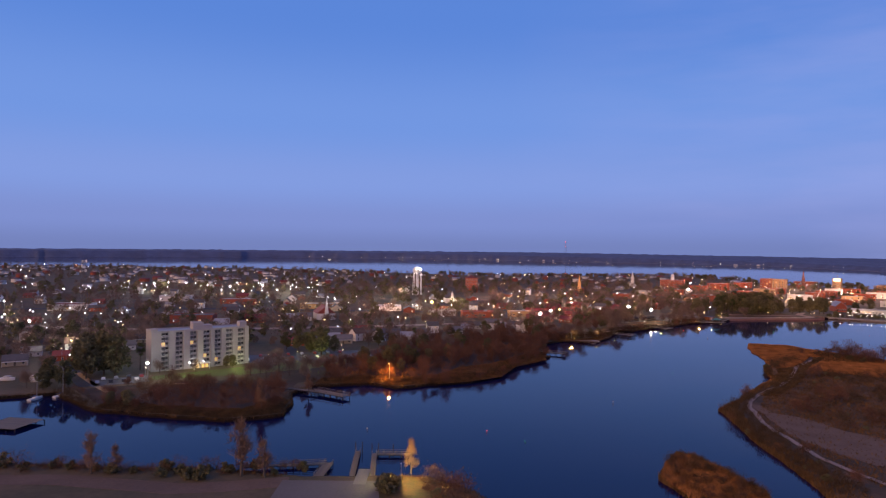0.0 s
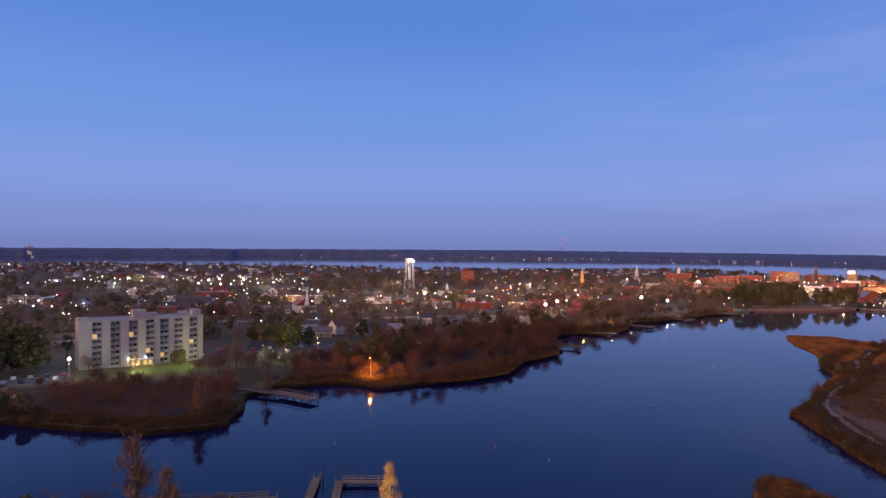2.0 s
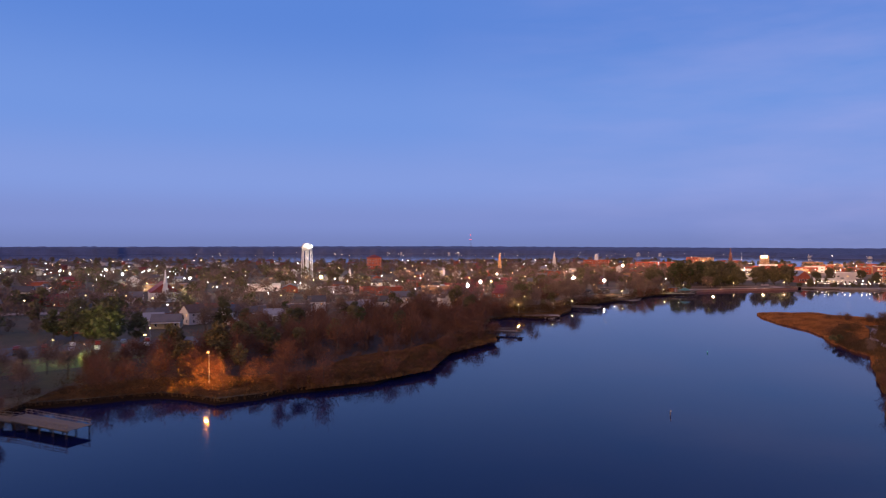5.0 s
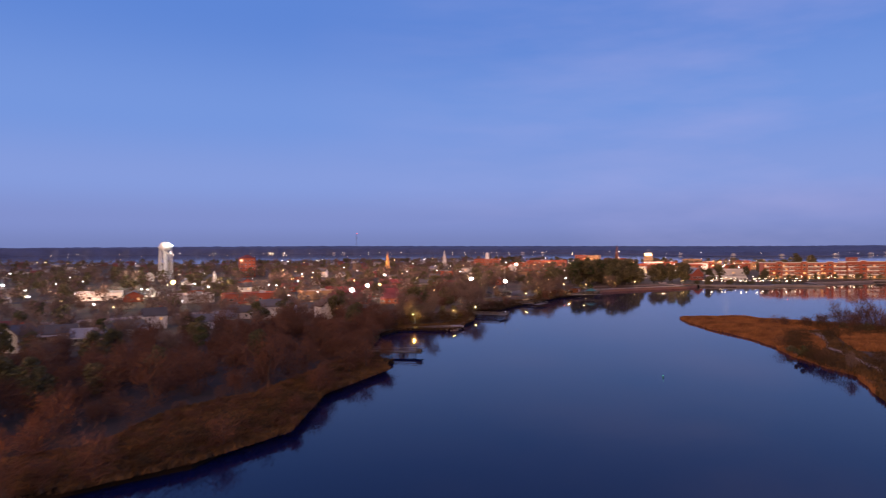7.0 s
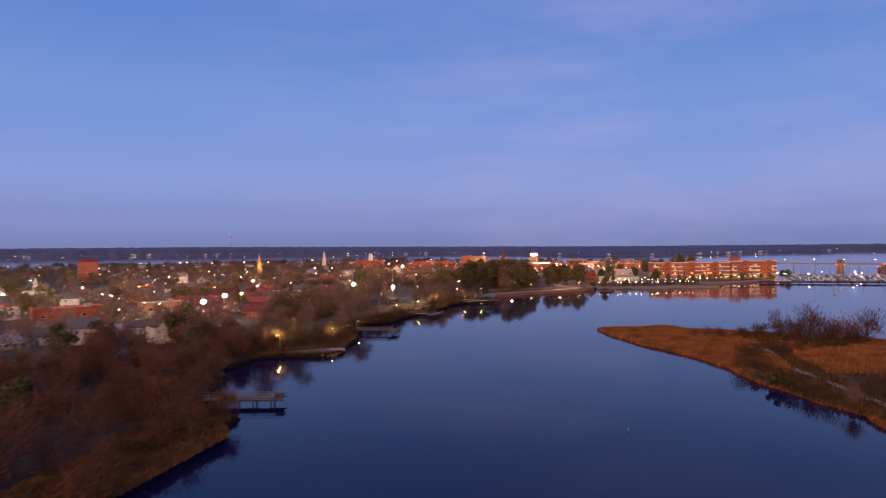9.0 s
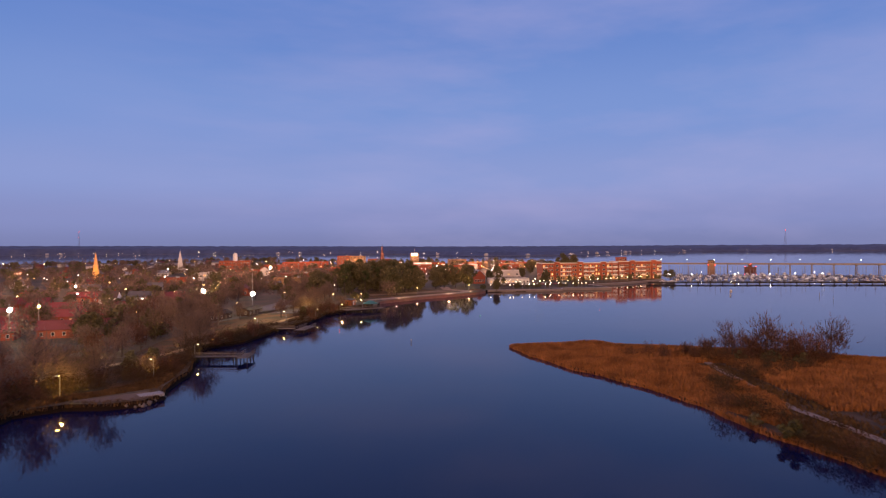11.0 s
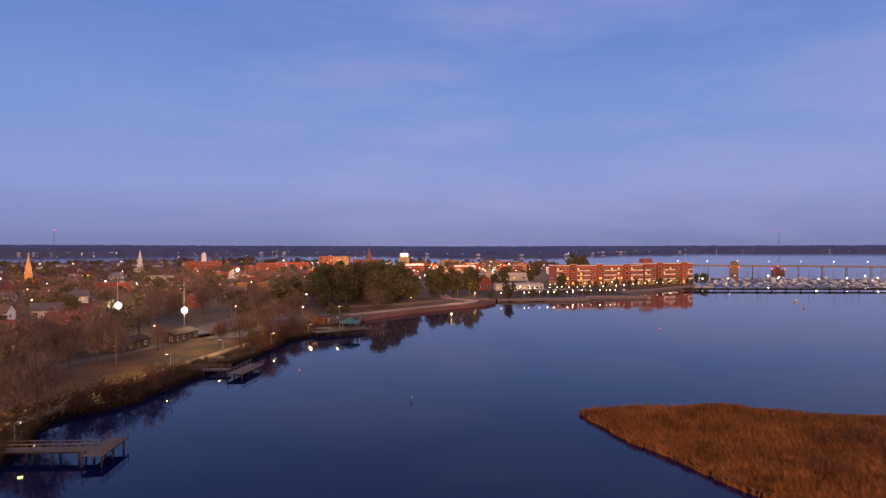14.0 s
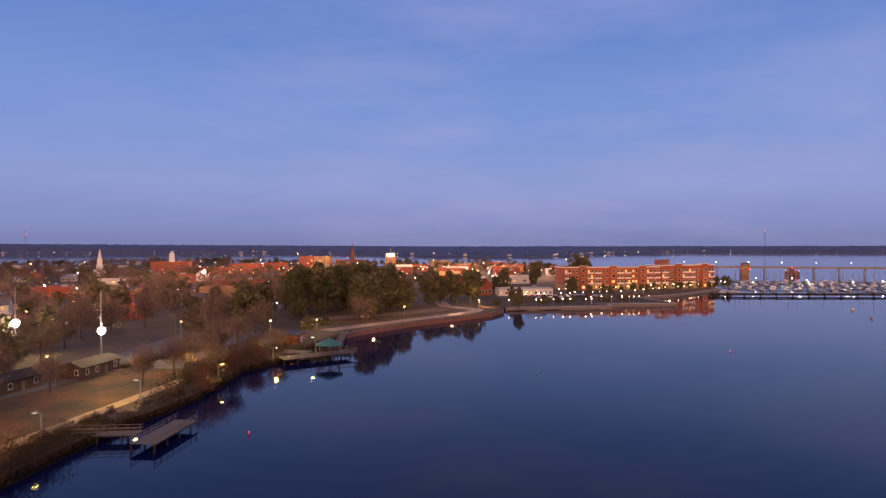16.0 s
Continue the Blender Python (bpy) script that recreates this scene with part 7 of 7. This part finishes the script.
def lamps(name, places, h, arm, r, m_, label, group, down=False, z=1.3):
    post, head, bulb = lamp_meshes(h, arm, r, m_, down)
    for x, y, a in places:
        ob = thing(name, pose(x, y, z, 0, 0, a), label, "street lamp", group)
        link("post", post, None, ob)
        link("head", head, None, ob)
        link("bulb", bulb, None, ob)


BRIGHT = mat("glaring_lamp_glass", (1, 1, 1), 0.3, emit=(1.0, 0.97, 0.90), power=90.0)
GOLD = mat("golden_lamp_glass", (1, 0.85, 0.5), 0.3, emit=(1.0, 0.70, 0.22), power=9.0)
SODIUM = mat("sodium_lamp_glass", (1, 0.6, 0.2), 0.3, emit=(1.0, 0.45, 0.08), power=7.0)
SHOREGOLD = mat("shielded_golden_lamp_glass", (1, 0.9, 0.5), 0.3, emit=(1.0, 0.80, 0.24), power=85.0)
# shielded lamps along the bank, seen best in the water
lamps("shore_lamp", [(256.5, 611, 200), (199, 583, 220), (179, 567.5, 230), (146, 545, 220), (120, 497, 200), (98, 488, 200), (118, 545, 200)], 4.6, 1.0, 0.50, SHOREGOLD, "slim shore lamp with a shielded golden light", "shore lamps", True)
lamps("shore_lamp", [(242.4, 610.1, 40), (221, 596.8, 40), (140, 525.2, 40)], 3.2, 1.0, 0.44, SHOREGOLD, "low shore lamp with a shielded golden light", "shore lamps", True)
lamps("park_lamp", [(284, 655, 200), (270, 664, 200), (388, 672, 180), (380, 664, 180), (340, 672, 180), (300, 745, 180)], 4.2, 0.0, 0.34, LAMPWARM, "park lamp with a warm globe", "park lamps")
lamps("orange_lamp", [(-27, 332, 200)], 8.2, 1.2, 0.30, SODIUM, "tall lamp with an orange sodium light", "bank lamps")
lamps("landing_lamp", [(-11.5, 186, 90)], 5.4, 0.0, 0.07, GOLD, "tall yellow lamp over the boat landing", "landing lamps")
lamps("flats_lamp", [(-152, 330, 200), (-100, 372, 200), (-86, 384, 200), (-72, 372, 200), (-60, 392, 200), (-96, 352, 200), (-64, 412, 200)], 5.5, 0.8, 0.34, LAMPWARM, "car park lamp with a warm light", "car park lamps")


def flood(x, y, h, lamp_z, r, m_, label):
    ob = thing("flood_lamp", pose(x, y, 1.3), label, "flood lamp", "tall flood lamps")
    bm = bmesh.new()
    rod(bm, (0, 0, -0.3), (0, 0, h), 0.22, 0.12, 8)
    part("pole", bm, STEEL, ob)
    part("bracket", boxes((-0.9, 0.9, -0.12, 0.12, lamp_z - 1.4, lamp_z - 1.2)), STEEL, ob)
    bm = bmesh.new()
    ball(bm, (0, -0.55, lamp_z - 1.3 + 0.3), r, 8)
    part("bulb", bm, m_, ob)


flood(190, 658, 20, 11.3, 1.05, BRIGHT, "tall pole with a glaring white flood lamp")
flood(204, 629, 20, 10.7, 0.95, BRIGHT, "tall pole with a glaring white flood lamp")
flood(355, 931, 14, 12.7, 1.2, BRIGHT, "tall pole with a bright white flood lamp")
flood(88, 580, 13, 11.0, 0.95, BRIGHT, "tall pole with a glaring white flood lamp")
flood(101, 600, 13, 12.0, 0.8, BRIGHT, "tall pole with a white flood lamp")
flood(-11, 668, 15, 13.2, 1.3, GOLD, "tall pole with a golden flood lamp")
flood(-148, 324, 11, 9.7, 0.6, BRIGHT, "tall pole with a white flood lamp by the flats")
flood(112, 615, 13, 11.5, 0.6, GOLD, "tall pole with a golden flood lamp")
for x, y in ((-354, 967), (-439, 1031), (-454, 1012), (-312, 946), (-270, 966), (-406, 1020), (-265, 854), (-316, 493), (-452, 664), (-489, 960), (-124, 738), (153, 770)):
    flood(x, y, 11.5, 10.3, 0.6, BRIGHT, "yard pole with a bright white flood lamp")
# lamp poles without light along the park road
for x, y in ((233, 657), (247, 667), (278, 711), (284, 713), (172, 590), (150, 560)):
    ob = thing("utility_pole", pose(x, y, 1.3, 0, 0, 40), "weathered timber utility pole with a cross arm", "utility pole", "utility poles")
    bm = bmesh.new()
    rod(bm, (0, 0, -0.3), (0, 0, 9.5), 0.17, 0.12, 7)
    part("pole", bm, WOOD, ob)
    part("cross_arm", boxes((-1.1, 1.1, -0.08, 0.08, 8.8, 9.0)), WOOD, ob)
rnd = random.Random(29)
# promenade and quay: many small warm globes
prom = []
for (x0, y0), (x1, y1), n in (((404, 668), (446, 642), 9), ((452, 650), (482, 630), 8), ((430, 688), (500, 668), 12), ((440, 700), (510, 700), 9), ((500, 662), (610, 660), 12), ((520, 690), (600, 674), 7)):
    for k in range(n):
        t = (k + rnd.uniform(0.2, 0.8)) / n
        prom.append((x0 + (x1 - x0) * t + rnd.uniform(-2, 2), y0 + (y1 - y0) * t + rnd.uniform(-2, 2), 0))
lamps("promenade_lamp", prom, 3.6, 0.0, 0.36, LAMPCREAM, "small promenade lamp with a warm white globe", "promenade lamps")
lamps("marina_lamp", [(640, 662, 0), (650, 676, 0), (660, 690, 0), (631, 655, 0), (644, 640, 0), (672, 612, 0), (700, 622, 0), (722, 640, 0), (690, 588, 0), (738, 560, 0), (716, 576, 0), (760, 575, 0), (700, 660, 0)], 4.5, 0.0, 0.42, LAMPWHITE, "marina lamp with a white globe", "marina lamps")
# streets
cool, warm = [], []
for line, gap in (([(-330, 520), (-255, 420), (-193, 338)], 42), ([(-420, 545), (-260, 520), (-140, 535), (-60, 556), (40, 590), (120, 640)], 46), ([(-700, 640), (-300, 700), (0, 690), (160, 740), (330, 830), (520, 930), (700, 1000)], 36),
                  ([(-360, 1150), (-220, 830), (-110, 470)], 52), ([(100, 1150), (90, 820), (60, 600)], 48), ([(150, 590), (240, 645), (330, 760), (410, 800)], 60), ([(440, 850), (560, 920), (740, 1040)], 40), ([(500, 790), (640, 840), (760, 930)], 36)):
    acc = 0.0
    for (x0, y0), (x1, y1) in zip(line, line[1:]):
        ln = math.hypot(x1 - x0, y1 - y0)
        while acc < ln:
            t = acc / ln
            (warm if rnd.random() < 0.5 else cool).append((x0 + (x1 - x0) * t + rnd.uniform(-9, 9), y0 + (y1 - y0) * t + rnd.uniform(-9, 9), rnd.uniform(0, 360)))
            acc += gap * rnd.uniform(0.7, 1.3)
        acc -= ln
lamps("street_lamp", cool, 7.5, 1.6, 0.36, LAMPWHITE, "street lamp with a cool white light", "street lamps")
lamps("street_lamp", warm, 7.5, 1.6, 0.36, LAMPWARM, "street lamp with a warm yellow light", "street lamps")


def far_lights(name, spots, r, m_, label, z0=5.0, z1=9.0, seed=1):
    rng = np.random.default_rng(seed)
    t = (1 + 5 ** 0.5) / 2
    ico = np.array([(-1, t, 0), (1, t, 0), (-1, -t, 0), (1, -t, 0), (0, -1, t), (0, 1, t), (0, -1, -t), (0, 1, -t), (t, 0, -1), (t, 0, 1), (-t, 0, -1), (-t, 0, 1)]) / 1.9
    fc = np.array([(0, 11, 5), (0, 5, 1), (0, 1, 7), (0, 7, 10), (0, 10, 11), (1, 5, 9), (5, 11, 4), (11, 10, 2), (10, 7, 6), (7, 1, 8), (3, 9, 4), (3, 4, 2), (3, 2, 6), (3, 6, 8), (3, 8, 9), (4, 9, 5), (2, 4, 11), (6, 2, 10), (8, 6, 7), (9, 8, 1)])
    v = np.concatenate([ico * r * rng.uniform(0.6, 1.3) + np.array([x, y, rng.uniform(z0, z1)]) for x, y in spots])
    f = np.concatenate([fc + 12 * i for i in range(len(spots))])
    tagged(link(name, soup(name, v, f, m_), None), label, "lights", kind="stuff")


TOWNALL = [(-700, 520), (-260, 430), (-60, 480), (110, 600), (300, 760), (430, 830), (430, 1000), (380, 1300), (0, 1350), (-300, 1250), (-700, 1000)]
far_lights("porch_lights", scatter(TOWNALL, 120, 71, 14), 0.32, DOTWARM, "small warm porch lights among the houses", 4, 9, 2)
far_lights("yard_lights", scatter(TOWNALL, 95, 72, 16), 0.36, DOTWHITE, "cool white yard lights among the houses", 7, 11, 3)
far_lights("car_lot_lights", scatter([(-560, 900), (-300, 880), (-180, 930), (-200, 1060), (-520, 1080)], 56, 73, 10), 0.52, DOTWHITE, "cluster of bright white car lot lights", 7, 10, 4)
far_lights("car_lot_lights", scatter([(-420, 520), (-280, 560), (-300, 640), (-480, 620)], 12, 79, 12), 0.45, DOTWHITE, "bright white yard lights", 6, 9, 4)
DOWN = [(430, 830), (500, 780), (700, 800), (845, 1000), (830, 1130), (690, 1270), (430, 1300), (380, 1050)]
far_lights("downtown_lights", scatter(DOWN, 90, 74, 12), 0.42, DOTWARM, "warm lights of the town centre", 3, 9, 5)
far_lights("downtown_lights", scatter(DOWN, 40, 75, 12), 0.42, DOTWHITE, "white lights of the town centre", 4, 10, 6)
FARTOWN = [(-1500, 750), (-700, 900), (-300, 1260), (0, 1360), (380, 1320), (660, 1330), (610, 1650), (380, 1590), (160, 1550), (-150, 1720), (-503, 1950), (-1280, 2040)]
far_lights("outskirt_lights", scatter(FARTOWN, 85, 76, 20), 0.65, DOTWARM, "warm lights of the outskirts", 5, 11, 7)
far_lights("outskirt_lights", scatter(FARTOWN, 45, 77, 20), 0.55, DOTWHITE, "white lights of the outskirts", 6, 12, 8)
rng = np.random.default_rng(80)
shore = [(q.x + rng.uniform(-10, 40), q.y + rng.uniform(-55, -20)) for q in dense([(-900, 4290), (-200, 4190), (320, 3920), (1000, 3470), (1500, 2960)], 26, 0, 1, closed=False) if rng.random() < 0.30 + 0.5 * math.sin(q.x * 0.006) ** 2]
far_lights("far_shore_lights", shore, 0.85, DOTSHORE, "lights along the far shore", 4, 9, 9)
shore = [(q.x + rng.uniform(0, 30), q.y + rng.uniform(2, 30)) for q in dense([(1500, 2850), (1560, 2300), (1400, 1790), (1660, 1610), (2200, 1790), (2900, 1810), (3300, 1210), (4300, 950)], 60, 0, 1, closed=False) if rng.random() < 0.5]
far_lights("far_shore_lights", shore, 0.75, DOTSHORE, "lights along the far shore", 4, 11, 10)


def far_shore_houses():
    rng = random.Random(91)
    v, f = [], []
    for q in dense([(320, 3865), (1000, 3415), (1500, 2915), (1570, 2300), (1412, 1795), (1660, 1612), (2200, 1792), (2900, 1812)], 55, 0, 1, closed=False):
        if rng.random() < 0.3:
            x, y, w, d, h = q.x + rng.uniform(5, 30), q.y + rng.uniform(8, 40), rng.uniform(8, 18), 10, rng.uniform(4, 6.5)
            k = len(v)
            v += [(x - w / 2, y - d / 2, 1), (x + w / 2, y - d / 2, 1), (x + w / 2, y + d / 2, 1), (x - w / 2, y + d / 2, 1), (x - w / 2, y - d / 2, h), (x + w / 2, y - d / 2, h), (x + w / 2, y + d / 2, h), (x - w / 2, y + d / 2, h), (x - w / 2, y, h + 3), (x + w / 2, y, h + 3)]
            for a in ((0, 1, 5, 4), (1, 2, 6, 5), (2, 3, 7, 6), (3, 0, 4, 7), (4, 5, 9, 8), (6, 7, 8, 9)):
                f.append([k + i for i in a])
    tagged(link("far_shore_houses", soup("far_shore_houses", v, f, SIDING), None), "pale houses along the far shore", "houses", kind="stuff")


far_shore_houses()


def lamp(x, y, z, watts, color, r=0.14):
    o = new("lamp_glow", bpy.data.lights.new("lamp_glow", "POINT"))
    o.data.energy, o.data.color, o.data.shadow_soft_size = watts, color, r
    o.location = (x, y, z)


# light that the brightest lamps throw on their surroundings
lamp(-27, 328.2, 7.2, 17000, (1.0, 0.36, 0.05))
lamp(-11.5, 187.2, 6.4, 10500, (1.0, 0.78, 0.26))
lamp(-130, 343, 4.5, 3600, (0.95, 0.95, 0.45))
lamp(-112, 357, 4.5, 4200, (0.95, 0.95, 0.45))
lamp(-78, 384, 7.5, 7000, (0.80, 1.0, 0.30))
lamp(-149, 322, 9.5, 4500, (1.0, 1.0, 0.80))
lamp(190, 656, 11.5, 10000, (1.0, 0.66, 0.36))
lamp(204, 627, 11.0, 10000, (1.0, 0.66, 0.36))
lamp(-11, 665, 13.0, 16000, (1.0, 0.72, 0.30))
lamp(88, 578, 11.0, 24000, (1.0, 0.95, 0.85))
lamp(213, 998, 9.0, 12000, (1.0, 0.38, 0.06))
for x_, y_ in ((530, 706), (556, 690), (584, 674), (612, 660)):
    lamp(x_, y_, 6.5, 3600, (1.0, 0.55, 0.24))
for x_, y_ in ((646, 640), (686, 622), (720, 600), (740, 560)):
    lamp(x_, y_, 7.0, 5000, (1.0, 0.92, 0.86))
for x_, y_ in ((246, 615), (217, 603), (195, 589), (173, 573), (158, 556)):
    lamp(x_, y_, 5.2, 2700, (1.0, 0.62, 0.22), 0.2)
for x_, y_ in ((120, 500), (99, 492), (119, 544), (146, 546)):
    lamp(x_, y_, 5.6, 1500, (1.0, 0.60, 0.16), 0.2)
# glow of the park lamps; the last three are added fill without a lamp
for x_, y_ in ((388, 672), (284, 656), (340, 672), (310, 655), (362, 664), (404, 690)):
    lamp(x_, y_, 4.8, 4000, (1.0, 0.62, 0.34))
# fill lights added above the town's streets and yards; no lamps stand at these points
for x_, y_, w_, c_ in ((560, 860, 34000, 0), (640, 900, 34000, 0), (700, 960, 34000, 0), (600, 1000, 36000, 0), (680, 1060, 36000, 0), (520, 960, 34000, 0), (460, 880, 28000, 0), (420, 960, 28000, 0), (620, 1130, 34000, 0), (500, 1080, 34000, 0), (650, 840, 9000, 0),
                       (60, 640, 19800, 0), (10, 700, 24200, 1), (-60, 680, 19800, 0), (-140, 690, 19800, 1), (60, 780, 24200, 0), (150, 800, 24200, 0), (260, 830, 24200, 0), (340, 900, 26400, 0), (140, 960, 26400, 0), (-60, 860, 22000, 1), (-300, 920, 35200, 1), (-420, 960, 35200, 1), (-230, 960, 30800, 1), (-380, 570, 19800, 1), (-230, 400, 8800, 1),
                       (735, 1000, 18000, 0), (760, 930, 14000, 0), (650, 830, 14000, 0), (480, 1180, 16000, 0), (700, 1150, 18000, 0), (360, 1060, 14000, 0), (240, 960, 11000, 0), (60, 900, 11000, 0), (130, 625, 3000, 0), (110, 660, 3000, 0), (165, 700, 4500, 0), (150, 750, 5000, 0), (240, 740, 6000, 0), (-70, 500, 3000, 1), (-20, 530, 3500, 1), (40, 570, 3500, 0)):
    lamp(x_, y_, 19.0, w_ * 2.8, ((1.0, 0.56, 0.40), (1.0, 0.90, 0.72))[c_], 0.25)
lamp(-29, 923, 46.0, 30000, (0.95, 0.97, 1.0))

# parked cars
def car(label, paint):
    ob = thing("car", Matrix(), label, "car", "parked cars")
    bm = bmesh.new()
    prof = [(-2.2, 0.35), (-2.25, 0.85), (-1.6, 1.0), (-1.1, 1.45), (0.5, 1.45), (1.1, 1.0), (2.1, 0.85), (2.2, 0.35)]
    rows = [[bm.verts.new((x, y, z)) for x, z in prof] for y in (-0.88, 0.88)]
    for i in range(8):
        j = (i + 1) % 8
        bm.faces.new((rows[0][i], rows[0][j], rows[1][j], rows[1][i]))
    bm.faces.new(rows[0][::-1])
    bm.faces.new(rows[1])
    part("body", bm, paint, ob)
    part("window_band", boxes((-1.05, 0.5, -0.90, 0.90, 1.02, 1.36)), GLASS, ob)
    for x in (-1.4, 1.4):
        for y in (-0.8, 0.8):
            bm = bmesh.new()
            rod(bm, (x, y - 0.11, 0.33), (x, y + 0.11, 0.33), 0.33, 0.33, 10)
            part("wheel", bm, DARKWOOD, ob)
    return ob


CARS = [car("silver car parked on the asphalt", mat("silver_paint", (0.45, 0.45, 0.47), 0.3, 0.05, 0.5, 5, metal=0.5)), car("white car parked on the asphalt", mat("white_car_paint", (0.7, 0.7, 0.7), 0.3, 0.05, 0.5, 5)), car("dark car parked on the asphalt", mat("dark_car_paint", (0.03, 0.03, 0.04), 0.3, 0.1, 0.5, 5)), car("red car parked on the asphalt", mat("red_car_paint", (0.3, 0.03, 0.03), 0.3, 0.1, 0.5, 5))]
for k in range(16):
    put(CARS[rnd.randrange(4)], (pose(-82, 392, 1.42, 0, 0, 20) @ pose(-34 + (k % 8) * 8 + rnd.uniform(-1, 1), 2 + (k // 8) * 13, 0, 0, 0, 90)))
for k in range(8):
    put(CARS[rnd.randrange(4)], pose(-160, 322, 1.42, 0, 0, 30) @ pose(-11 + k * 2.9, -2 + (k % 2) * 8, 0, 0, 0, 90))
for k in range(26):
    put(CARS[rnd.randrange(4)], pose(452 + (k % 13) * 3.4, 690 - (k % 13) * 1.6 + (k // 13) * 9, 1.3, 0, 0, 62))
